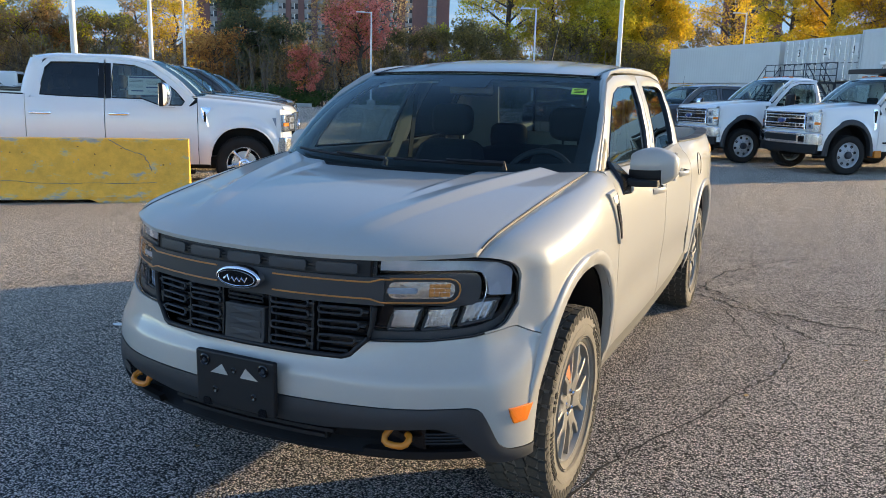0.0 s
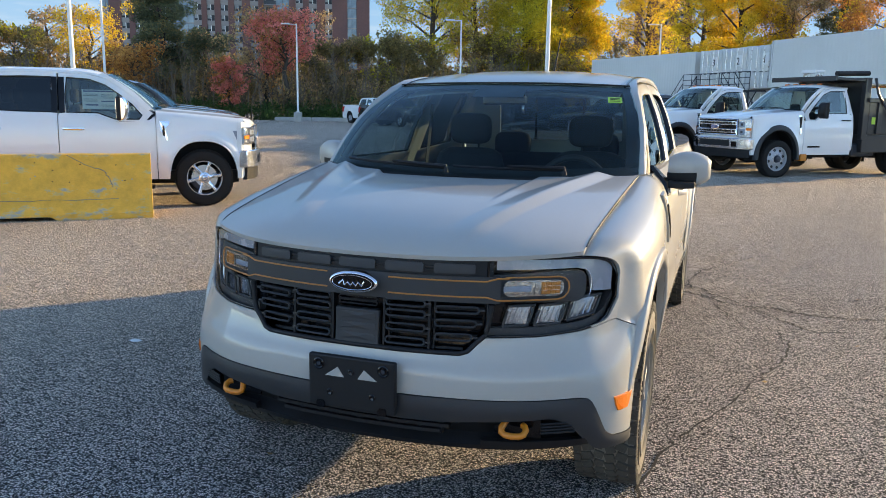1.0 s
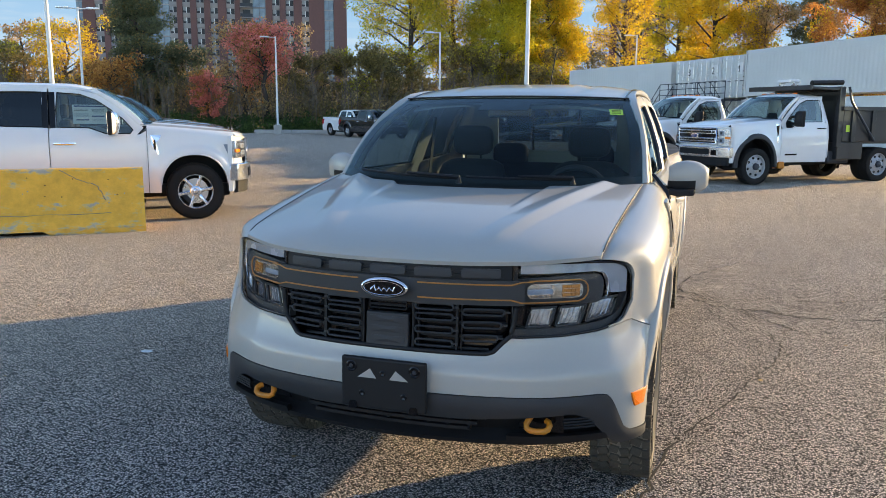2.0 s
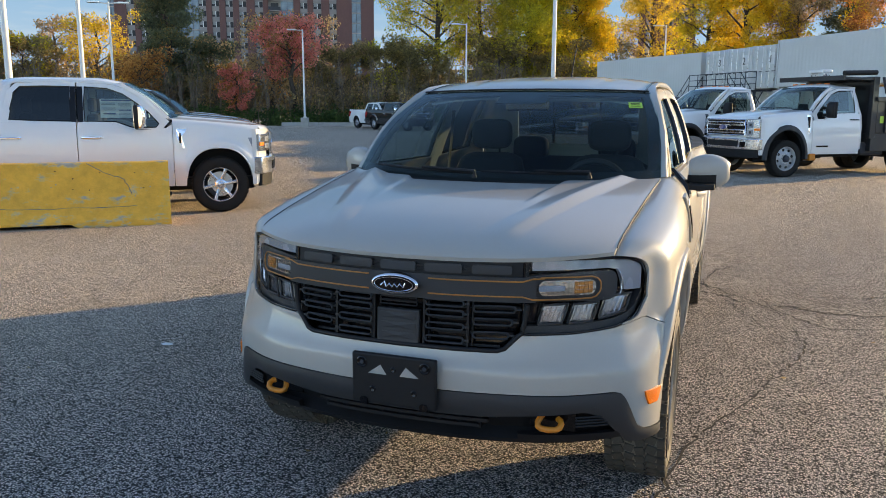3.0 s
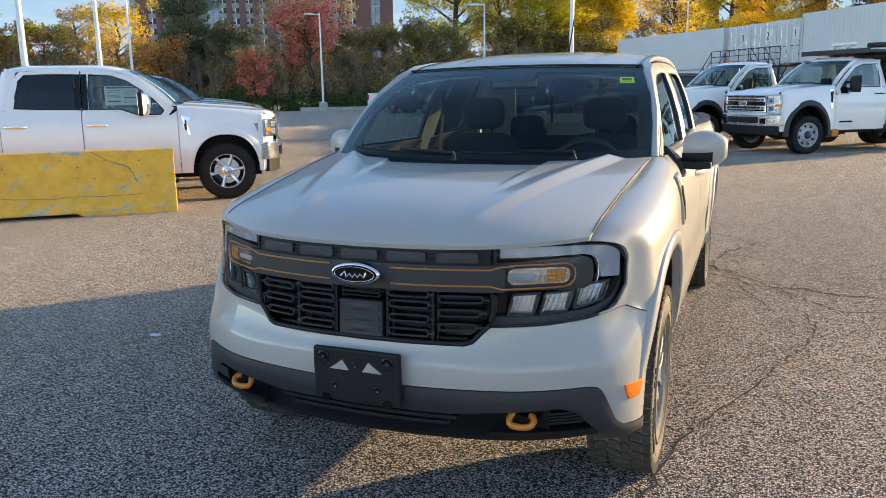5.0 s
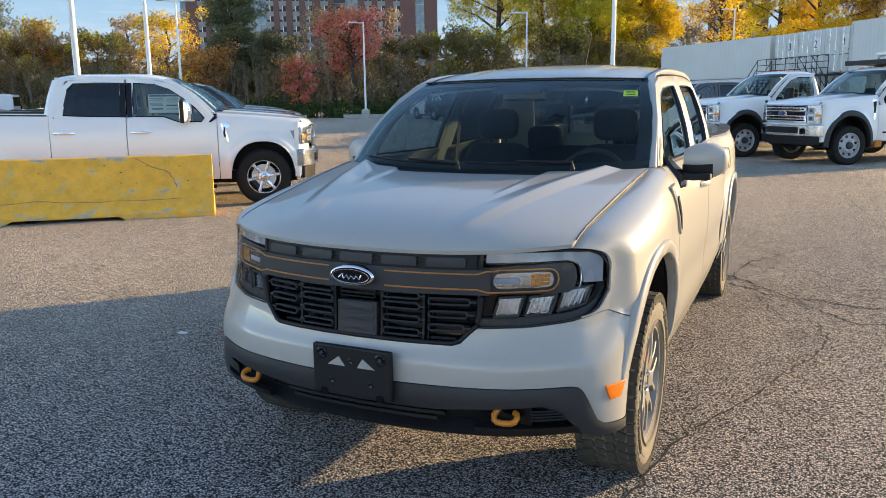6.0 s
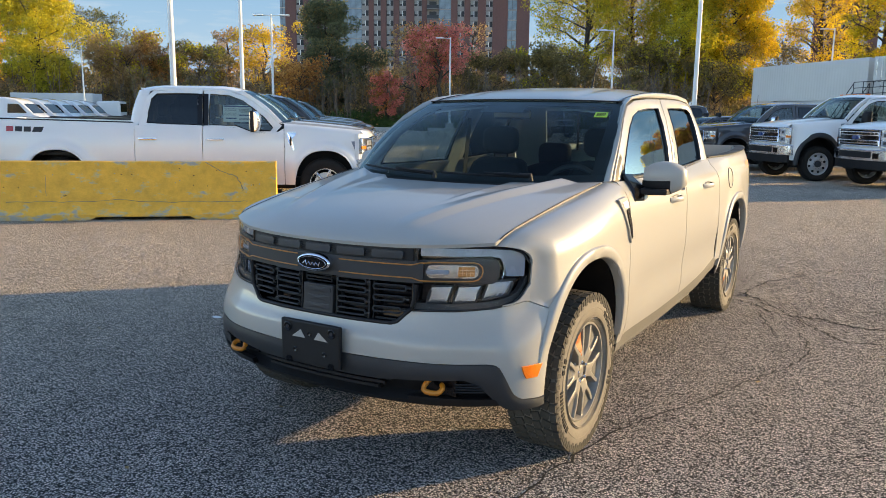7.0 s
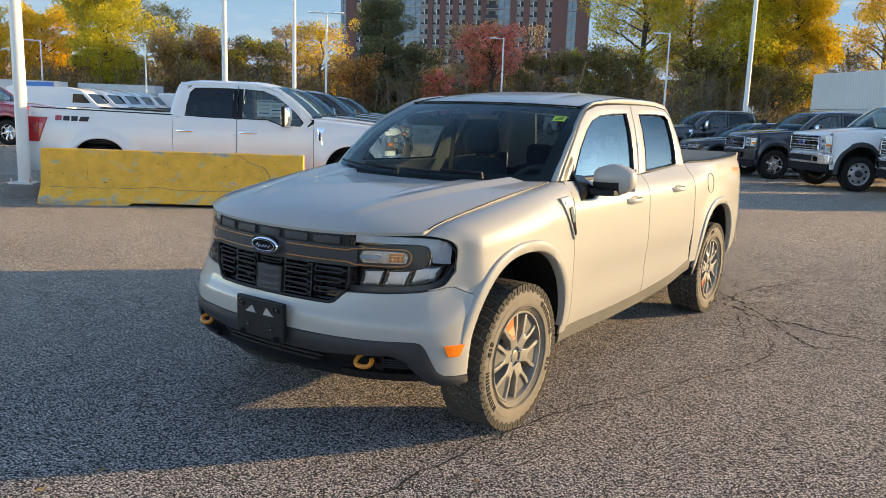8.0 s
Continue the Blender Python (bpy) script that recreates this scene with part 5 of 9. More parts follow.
    for x0, x1, za, zb in ((0.496, 0.574, 0.788, 0.858), (0.594, 0.672, 0.791, 0.860), (0.692, 0.772, 0.802, 0.878)):
        lean = 0.009
        q = [(sg * (x0 - lean), za), (sg * (x1 - lean), za + 0.004 + 0.012 * (x0 > 0.68)), (sg * (x1 + lean), zb), (sg * (x0 + lean), zb - 0.004)]
        cell = part("lamp_reflector", nose_poly(q, -0.034, 0.015), LENSWHITE, lamp, "bright faceted reflector")
        part("reflector_hood", nose_line([q[0], q[1], q[2], q[3]], 0.0045, -0.024, 6, 3, closed=True), GREYPLASTIC, cell, smooth=60)
        for j in range(1, 5):
            u = j / 5
            foot, head = x0 - lean + (x1 - x0) * u, x0 + lean + (x1 - x0) * u
            part("reflector_facet", nose_line([(sg * foot, za + 0.006), (sg * head, zb - 0.006)], 0.0022, -0.032, 4, 2), LENSWHITE, cell)
    b = bmesh.new()
    sheet(b, [[nose(sg * x, hl_lo(x) + (hl_hi(x) - 0.004 - hl_lo(x)) * t, -0.005) for x in steps(0.438, 0.811, 22)] for t in steps(0, 1, 6)])
    part("lens", b, LENSCLEAR, lamp, "clear cover", smooth=80).visible_shadow = False
    part("lamp_corner_panel", nm(0.745, 0.8165, lambda x: bumper_hi(x) + 0.003, lambda x: max(hl_lo(x) - 0.004, bumper_hi(x) + 0.008), 0.002, 0.015, 8, 3), PAINT, truck, smooth=60)

# --- windscreen, pillars, roof ---
def ws_base(u):
    x = 0.768 * u
    return Vector((x, curve_at([(0, 1.075), (0.35, 1.12), (0.6, 1.215), (0.745, 1.345), (0.785, 1.40)], abs(x)), 1.188 + 0.016 * abs(u) ** 2))


def ws_top(u):
    x = 0.642 * u
    return Vector((x, 1.895 + 0.085 * abs(u) ** 2.2, 1.613 - 0.012 * abs(u) ** 2.2))


def ws(u, v):
    p = ws_base(u).lerp(ws_top(u), v)
    return p + Vector((0.022 * u, -0.035, 0.028)) * math.sin(math.pi * v)


def bar_sheet(u0, u1, v0, v1, nu, nv, out):
    return [[ws(u, v) + Vector((0, -0.5, 0.85)) * out for u in steps(u0, u1, nu)] for v in steps(v0, v1, nv)]


bm = bmesh.new()
sheet(bm, bar_sheet(-1, 1, 0, 1, 30, 14, 0))
screen = part("windscreen", bm, WINDSCREEN, truck, "clear laminated windscreen", smooth=80)
# black frit border, sensor patch and stickers
for a in ((-1, 1, 0, 0.075, 30, 2), (-1, 1, 0.915, 1.0, 30, 2), (-1, -0.925, 0.07, 0.92, 3, 14), (0.925, 1, 0.07, 0.92, 3, 14), (-0.20, 0.20, 0.80, 0.94, 6, 3)):
    part("black_border", slab(bar_sheet(*a, -0.004), (0, 0.002, -0.003)), PLASTIC, screen, smooth=60)
tag = part("lot_sticker", slab(bar_sheet(0.815, 0.91, 0.735, 0.815, 2, 2, 0.002), (0, 0.0006, -0.001)), GREENTAG, screen, "yellow-green sticker")
for v in (0.755, 0.775, 0.793):
    part("sticker_line", slab(bar_sheet(0.83, 0.895, v - 0.003, v + 0.003, 1, 1, 0.004), (0, 0.0006, -0.001)), PLASTIC, tag)
part("screen_top_seal", tubed([ws(u, 1.0) + Vector((0, -0.003, 0.004)) for u in steps(-0.99, 0.99, 30)], 0.005, 6), PLASTIC, screen, smooth=60)
# scuttle panel and wipers
rows = []
for t, dz in ((0, -0.012), (0.5, -0.022), (1, -0.004)):
    row = []
    for u in steps(-1, 1, 30):
        a = hood_point(u * 0.985, 1.0) + Vector((0, -0.01, 0))
        b = ws(u, 0.03)
        row.append(a.lerp(b, t) + Vector((0, 0, dz)))
    rows.append(row)
part("scuttle_panel", slab(rows, (0, 0, -0.02)), PLASTIC, truck, smooth=40)
for x0, u0, u1 in ((0.10, -0.05, -0.78), (0.50, 0.62, -0.02)):
    a = [ws(u0 + (u1 - u0) * t, 0.025 + 0.02 * t) + Vector((0, -0.014, 0.018)) for t in steps(0, 1, 10)]
    w = part("wiper", tubed(a, 0.006, 6), PLASTIC, truck, "black wiper blade", smooth=50)
    part("wiper_arm", tubed([ws(u0, 0.0) + Vector((0, -0.02, 0.012)), ws(u0, 0.02) + Vector((0, -0.03, 0.03)), a[5] + Vector((0, -0.006, 0.012))], [0.014, 0.010, 0.006], 6), PLASTIC, w)

for sg in (1, -1):
    # A pillar with roof rail in one sweep: strip between the screen and the door frame
    rows = []
    edge = [(1.40, 1.203), (1.47, 1.272), (1.64, 1.412), (1.78, 1.515), (1.92, 1.588), (2.08, 1.624), (2.30, 1.638), (2.55, 1.642), (2.85, 1.643), (3.10, 1.640), (3.292, 1.622), (3.347, 1.565), (3.364, 1.45), (3.378, 1.32), (3.392, 1.228)]
    scr = [ws(sg, v) for v in (0.0, 0.13, 0.42, 0.68, 0.93)]
    roofedge = [Vector((sg * x, y, z)) for x, y, z in ((0.610, 2.06, 1.617), (0.610, 2.30, 1.650), (0.610, 2.55, 1.667), (0.610, 2.85, 1.671), (0.607, 3.10, 1.664), (0.600, 3.30, 1.650), (0.600, 3.385, 1.57), (0.64, 3.402, 1.45), (0.68, 3.412, 1.32), (0.715, 3.42, 1.228))]
    for (y, z), inner in zip(edge, scr + roofedge):
        o = Vector((sg * (glass_x(y, z) + 0.002), y, z))
        row = []
        for t in steps(0, 1, 7):
            p = o.lerp(inner, t)
            bulge = (0.012 if y < 2.0 else 0.024) * math.sin(math.pi * t)
            d = (Vector((sg, -0.25 if y < 2.0 else (0.5 if y > 3.24 else 0), 0.8 if z > 1.5 else 0.15))).normalized()
            row.append(p + d * bulge * (0.55 if z < 1.3 else 1))
        rows.append(row)
    part("roof_pillar", slab(rows, (-0.02 * sg, 0, -0.008)), PAINT, truck, smooth=50)
    # black base corner of the mirror mount
    tri = [(1.455, 1.200), (1.505, 1.262), (1.595, 1.335), (1.600, 1.215), (1.56, 1.196)]
    part("mirror_sail", pane(sg, tri, 0.004), PLASTIC, truck)

def roof_z(x, y):
    c = curve_at([(1.89, 1.614), (1.97, 1.640), (2.15, 1.673), (2.5, 1.705), (2.9, 1.711), (3.22, 1.698), (3.38, 1.672)], y)
    k = abs(x) / 0.614
    z = c - 0.040 * k ** 3.0
    z -= 0.007 * math.exp(-((abs(x) - 0.36) / 0.035) ** 2) * (1 if y > 2.0 else 0)
    return z


rows = []
for v in steps(0, 1, 26):
    row = []
    for u in steps(-1, 1, 40):
        y0 = 1.897 + 0.085 * abs(u) ** 2.2
        y = y0 + (3.385 - y0) * v
        row.append((0.612 * u, y, max(roof_z(0.612 * u, y), 0)))
    rows.append(row)
part("roof", slab(rows, (0, 0, -0.012)), PAINT, truck, smooth=60)
rows = [[(0.58 * u, 1.93 + 1.38 * v, roof_z(0.58 * u, 1.93 + 1.38 * v) - 0.055) for u in steps(-1, 1, 10)] for v in steps(0, 1, 8)]
part("headliner", slab(rows, (0, 0, -0.01)), HEADLINER, truck, "pale grey cloth headliner", smooth=60)
for sg in (1, -1):     # black joint between roof and rail
    part("roof_ditch", tubed([(sg * 0.613, y, roof_z(0.613, y) + 0.002) for y in steps(1.96, 3.3, 12)], 0.006, 6), GLOSSBLACK, truck)
# aerial at the back of the roof
mast = part("aerial", tubed([(-0.03, 3.25, 1.685), (-0.03, 3.25, 1.735), (-0.02, 3.28, 1.84), (-0.01, 3.32, 1.96)], [0.007, 0.006, 0.0045, 0.004], 6), PLASTIC, truck, "thin black whip aerial")
fin = bmesh.new()
lathe(fin, [(1.680, 0.038), (1.703, 0.034), (1.720, 0.02), (1.736, 0.010), (1.740, 0.0005)], 16, "z", (-0.03, 3.26, 0))
part("aerial_base", fin, PAINT, mast, smooth=60)

# --- back of the cab ---
for sg in (1, -1):
    rows = [[(sg * x, 3.405 - 0.05 * max(0, (z - 1.25) / 0.43), z) for x in (0.44, 0.57, 0.71 - 0.115 * max(0, (z - 1.2) / 0.45))] for z in (0.9, 1.22, 1.35, 1.5, 1.61, 1.652)]
    part("cab_back", slab(rows, (0, -0.02, 0)), PAINT, truck, smooth=40)
for z0, z1 in ((0.9, 1.26), (1.56, 1.665)):
    rows = [[(x, 3.405 - 0.05 * max(0, (z - 1.25) / 0.43), z) for x in steps(-0.44, 0.44, 6)] for z in steps(z0, z1, 3)]
    part("cab_back", slab(rows, (0, -0.02, 0)), PAINT, truck, smooth=40)
bm = bmesh.new()
sheet(bm, [[(x, 3.40 - 0.05 * max(0, (z - 1.25) / 0.43), z) for x in (-0.44, 0.44)] for z in (1.26, 1.56)])
rw = part("rear_window", bm, REARGLASS, truck, "tinted sliding rear window")
for x in (-0.17, 0.17):
    part("slider_frame", boxed(x - 0.008, x + 0.008, 3.36, 3.375, 1.26, 1.56), GLOSSBLACK, rw)

# --- bed ---
def rail(y):
    return curve_at([(3.40, 1.232), (4.0, 1.238), (4.6, 1.252), (5.0, 1.272)], y)


for sg in (1, -1):
    ys = [3.405, 3.415] + [y for y in steps(3.45, 3.55, 2)] + [y for y in arch_columns(HUB_R)] + steps(4.50, 5.0, 6)
    rows = panel_rows(ys, lambda y: arch(y, HUB_R, sill_z(y)), lambda y: rail(y) - 0.004, 18, sg)
    for row, y in zip(rows, ys):
        x, z = abs(row[-1][0]), row[-1][2]
        row += [(sg * (x - 0.012), y, z + 0.006), (sg * (x - 0.075), y, z + 0.004), (sg * (x - 0.08), y, z - 0.03), (sg * (x - 0.085), y, 0.80)]
    bed = part("bedside", slab(rows, (-0.006 * sg, 0, 0)), PAINT, truck, smooth=42)
    rows = [[(sg * (flank(y, 1.22) - 0.006), y, rail(y) + 0.010), (sg * (flank(y, 1.22) - 0.088), y, rail(y) + 0.009)] for y in steps(3.42, 4.95, 10)]
    part("bed_rail_cap", slab(rows, (0, 0, -0.006)), PLASTIC, bed, "black plastic rail cap")
    tl = [(4.86, 1.20), (4.93, 1.215), (4.985, 1.215), (4.985, 0.92), (4.94, 0.90), (4.90, 1.0)]
    b = bmesh.new()
    a = [b.verts.new((sg * (flank(y, z) + 0.008), y, z)) for y, z in tl]
    c = [b.verts.new((sg * (flank(y, z) - 0.06), y + 0.02, z)) for y, z in tl]
    b.faces.new(a)
    b.faces.new(c[::-1])
    for i in range(len(tl)):
        b.faces.new((a[i], a[(i + 1) % 6], c[(i + 1) % 6], c[i]))
    part("tail_light", b, REDLENS, truck, "red tail light", bevel=0.004)
    fd = [(3.775 + 0.075 * math.cos(k * math.tau / 20), 1.075 + 0.075 * math.sin(k * math.tau / 20)) for k in range(20)]
    if sg > 0:
        b = bmesh.new()
        pts = [(3.735 + p[0] - 3.775 + 0.04, p[1]) for p in fd]
        tube(b, [(sg * (flank(y, z) + 0.0015), y, z) for y, z in pts + pts[:1]], 0.0025, 5)
        part("fuel_door_joint", b, GREYPLASTIC, bed)
    # decal near the tail: plain bars
    for k in range(5):
        y = 4.44 + 0.052 * k
        b = bmesh.new()
        q = [(y, 1.135), (y + 0.038, 1.137), (y + 0.046, 1.172), (y + 0.008, 1.170)]
        vs = [b.verts.new((sg * (flank(a, c) + 0.004), a, c)) for a, c in q]
        b.faces.new(vs)
        part("decal_bar", b, HOOKPAINT, bed, "orange decal drawn as plain bars")
    b = bmesh.new()
    q = [(4.42, 1.112), (4.69, 1.120), (4.69, 1.128), (4.42, 1.121)]
    b.faces.new([b.verts.new((sg * (flank(a, c) + 0.004), a, c)) for a, c in q])
    part("decal_line", b, HOOKPAINT, bed)
part("bed_floor", boxed(-0.80, 0.80, 3.43, 4.97, 0.74, 0.78), PLASTIC, truck)
rows = [[(x, 5.0 - 0.02 * math.cos(x * 1.5), z) for x in steps(-0.76, 0.76, 12)] for z in steps(0.55, 1.275, 6)]
part("tailgate", slab(rows, (0, -0.05, 0)), PAINT, truck, smooth=40)
part("rear_bumper", boxed(-0.80, 0.80, 4.95, 5.06, 0.45, 0.60), GREYPLASTIC, truck, bevel=0.02)

# --- wheel wells, underside ---
for sg in (1, -1):
    for yh in (HUB_F, HUB_R):
        rows = []
        for x in (0.60, 0.70, 0.80, 0.872):
            rows.append([(sg * x, yh - 0.452 * math.cos(math.pi * k / 16), HUB_Z + 0.0 + 0.545 * math.sin(math.pi * k / 16) ** 0.8) for k in range(17)])
        part("wheel_liner", slab(rows, (0, 0, 0.01)), PLASTIC, truck, "black felt wheel liner", smooth=50)
        part("liner_back", boxed(sg * 0.58, sg * 0.61, yh - 0.45, yh + 0.45, 0.36, 0.94), PLASTIC, truck)
        # raised band round the wheel opening
        rows = []
        for k in range(2, 47):
            th = math.pi * k / 48
            cy, cz = math.cos(th), math.sin(th)
            q = (abs(cy) ** 2.5 + abs(cz) ** 2.2) ** -0.43
            taper = min(1.0, (k - 1) / 8, (47 - k) / 8)
            row = []
            for o, out in ((-0.006, -0.022), (0.0, 0.004), (0.006, 0.010), (0.035, 0.013), (0.050, 0.012), (0.056, 0.006), (0.058, -0.008)):
                y, z = yh - cy * q * (0.445 + o), HUB_Z + cz * q * (0.53 + o)
                row.append((sg * (flank(y, z) + (out if out < 0 else out * taper)), y, z))
            rows.append(row)
        part("arch_band", slab(rows, (-0.012 * sg, 0, 0)), PAINT, truck, "raised body-coloured wheel-arch band", smooth=40)
part("floor_pan", boxed(-0.80, 0.80, 1.38, 3.45, 0.36, 0.42), PLASTIC, truck)
part("engine_block", boxed(-0.55, 0.55, 0.32, 1.4, 0.36, 0.95), PLASTIC, truck)
part("rear_frame", boxed(-0.5, 0.5, 3.4, 4.9, 0.45, 0.74), PLASTIC, truck)
part("front_axle", tubed([(-0.7, HUB_F, HUB_Z), (0.7, HUB_F, HUB_Z)], 0.035), STEELDARK, truck)
part("rear_axle", tubed([(-0.7, HUB_R, HUB_Z), (0.7, HUB_R, HUB_Z)], 0.05), STEELDARK, truck)

# --- wheels ---
w1 = make_wheel(truck, pose(0.782, HUB_F, HUB_Z, 80, 0, 0), 0.370, 0.235, 0.228, ALLOY, "open", 6, True, DUSTYRUBBER, ACCENT)
clone(w1, truck, pose(0.782, HUB_R, HUB_Z, 200, 0, 0))
clone(w1, truck, pose(-0.782, HUB_F, HUB_Z, 10, 0, 180))
clone(w1, truck, pose(-0.782, HUB_R, HUB_Z, 70, 0, 180))

# --- door mirrors ---
for sg in (1, -1):
    rows = []
    for t in steps(0, 1, 12):         # from the inner end to the outer
        x = 0.872 + 0.192 * t
        r = (math.sin(math.pi * (0.14 + 0.80 * t)) ** 0.45)
        hz = 0.088 * r
        hy = 0.062 * r
        cz, cy = 1.204 + 0.004 * t, 1.725 + 0.085 * t
        rows.append([(sg * x, cy + hy * math.copysign(abs(math.cos(a)) ** 0.7, math.cos(a)), cz + hz * math.copysign(abs(math.sin(a)) ** 0.65, math.sin(a))) for a in [k * math.tau / 20 for k in range(20)]])
    b = bmesh.new()
    vv = sheet(b, rows, True)
    b.faces.new(vv[0])
    b.faces.new(vv[-1])
    mir = part("door_mirror", b, PAINT, truck, "body-coloured mirror with black lower half", smooth=50)
    rows2 = []
    for t in steps(0.0, 0.70, 8):
        x = 0.872 + 0.192 * t - 0.003
        r = (math.sin(math.pi * (0.14 + 0.80 * t)) ** 0.45)
        hz, hy = 0.088 * r, 0.062 * r + 0.004
        cz, cy = 1.204 + 0.004 * t, 1.725 + 0.085 * t
        rows2.append([(sg * x, cy - hy * abs(math.cos(a)) ** 0.7, cz + hz * math.copysign(abs(math.sin(a)) ** 0.65, math.sin(a)) * 1.02 - 0.002) for a in [radians(d) for d in (-88, -75, -60, -45, -30, -15, -2)]])
    part("mirror_lower_cover", slab(rows2, (0, 0.012, 0)), PLASTIC, mir, "matt black lower cover", smooth=50)
    part("mirror_arm", slab([[(sg * 0.80, 1.58, 1.140), (sg * 0.80, 1.69, 1.140)], [(sg * 0.92, 1.63, 1.122), (sg * 0.92, 1.74, 1.122)], [(sg * 1.0, 1.68, 1.122), (sg * 1.0, 1.79, 1.122)]], (0, 0, 0.03)), PLASTIC, mir, bevel=0.006)
    part("mirror_foot", slab([[(sg * 0.893, 1.50, 1.10), (sg * 0.893, 1.66, 1.09)], [(sg * 0.880, 1.52, 1.16), (sg * 0.880, 1.68, 1.16)], [(sg * 0.812, 1.55, 1.235), (sg * 0.812, 1.66, 1.225)]], (-0.02 * sg, 0, 0)), GLOSSBLACK, mir, smooth=40)
    b = bmesh.new()
    sheet(b, [[(sg * 0.888, 1.80, z), (sg * 1.045, 1.872, z)] for z in (1.137, 1.267)])
    part("mirror_glass", b, CHROME, mir)

# --- cabin ---
dash = part("dashboard", slab([[(x, 1.24 + 0.16 * (x / 0.74) ** 2, 1.165) for x in steps(-0.74, 0.74, 10)], [(x, 1.60, 1.185) for x in steps(-0.76, 0.76, 10)], [(x, 1.78, 1.10) for x in steps(-0.76, 0.76, 10)], [(x, 1.80, 0.75) for x in steps(-0.76, 0.76, 10)]], (0, 0.0, -0.05)), CABIN, truck, smooth=40)
wheel_pts = []
for k in range(33):
    a = k * math.tau / 32
    wheel_pts.append((0.37 + 0.185 * math.cos(a), 1.90 + 0.07 * math.sin(a), 1.06 + 0.17 * math.sin(a)))
sw = part("steering_wheel", tubed(wheel_pts, 0.017, 8), CABIN, truck, smooth=60)
part("steering_hub", boxed(0.29, 0.45, 1.83, 1.91, 1.0, 1.10), CABIN, sw, bevel=0.02)


def cushion(x, y, z, hx, hy, hz, e=0.55):
    """A plump rounded block."""
    def f(v, k):
        return math.copysign(abs(v) ** k, v)
    rows = []
    for i in range(1, 12):
        la = math.pi * (i / 12 - 0.5)
        rows.append([(x + hx * f(math.cos(la), e) * f(math.cos(a), e), y + hy * f(math.cos(la), e) * f(math.sin(a), e), z + hz * f(math.sin(la), e)) for a in [k * math.tau / 20 for k in range(20)]])
    b = bmesh.new()
    vv = sheet(b, rows, True)
    b.faces.new(vv[0])
    b.faces.new(vv[-1])
    return b


def seat(x, y, w, rear=False):
    h = 0.62 if not rear else 0.56
    rows = []
    for z, dy, k in ((0.62, 0, 0.92), (0.80, 0.05, 1.0), (1.0, 0.10, 1.0), (1.10, 0.14, 0.94), (0.58 + h, 0.17, 0.80), (0.62 + h, 0.18, 0.58)):
        rows.append([(x + w * k * u, y + dy + 0.02 * (1 - u * u) * -1, z) for u in (-1, -0.6, 0, 0.6, 1)])
    back = part("seat", slab(rows, (0, 0.11, 0)), SEATCLOTH, truck, "dark cloth seat", smooth=60, bevel=0.045)
    for s2 in (-1, 1):
        part("seat_bolster", cushion(x + s2 * w * 0.84, y + 0.06, 0.88, 0.06, 0.09, 0.25, 0.7), SEATCLOTH, back, smooth=70)
    part("seat_cushion", cushion(x, y - 0.23, 0.54, w, 0.28, 0.09), SEATCLOTH, back, smooth=70)
    heads = (x,) if not rear else (x - w * 0.5, x + w * 0.5)
    for hx in heads:
        part("headrest", cushion(hx, y + 0.235, (0.735 if not rear else 0.665) + h, 0.13, 0.052, 0.095), SEATCLOTH, back, smooth=70)
        for d in (-0.05, 0.05):
            part("headrest_post", tubed([(hx + d, y + 0.235, 0.58 + h), (hx + d, y + 0.24, (0.68 if not rear else 0.62) + h)], 0.006, 6), CABIN, back)


seat(0.37, 2.22, 0.25)
seat(-0.37, 2.22, 0.25)
seat(0.0, 3.02, 0.62, True)
part("rear_view_mirror", boxed(-0.12, 0.12, 1.86, 1.89, 1.50, 1.56), GLOSSBLACK, truck, bevel=0.012)
for sg in (1, -1):
    b = bmesh.new()
    sheet(b, [[(sg * (glass_x(2.5, z) - 0.035), 2.46 + 0.13 * (z - 1.2) / 0.43 + d, z) for d in (0, 0.12)] for z in steps(1.0, 1.62, 4)])
    part("inner_pillar_trim", b, HEADLINER, truck, "pale pillar trim")
    part("seat_belt", slab([[(sg * (0.72 - 0.12 * max(0, z - 0.9)), 2.48, z), (sg * (0.72 - 0.12 * max(0, z - 0.9)), 2.53, z)] for z in (0.8, 1.5)], (0.004, 0, 0)), CABIN, truck)
    rows = [[ws(sg * 0.985, v) + Vector((-0.03 * sg, 0.05, -0.03)), ws(sg * 0.985, v) + Vector((0.01 * sg, 0.12, -0.04))] for v in steps(0.05, 0.95, 6)]
    part("inner_screen_trim", slab(rows, (0, 0.004, 0)), HEADLINER, truck)
    part("sun_visor", boxed(sg * 0.36 - 0.19, sg * 0.36 + 0.19, 1.94, 2.05, 1.585, 1.60), HEADLINER, truck, bevel=0.005)

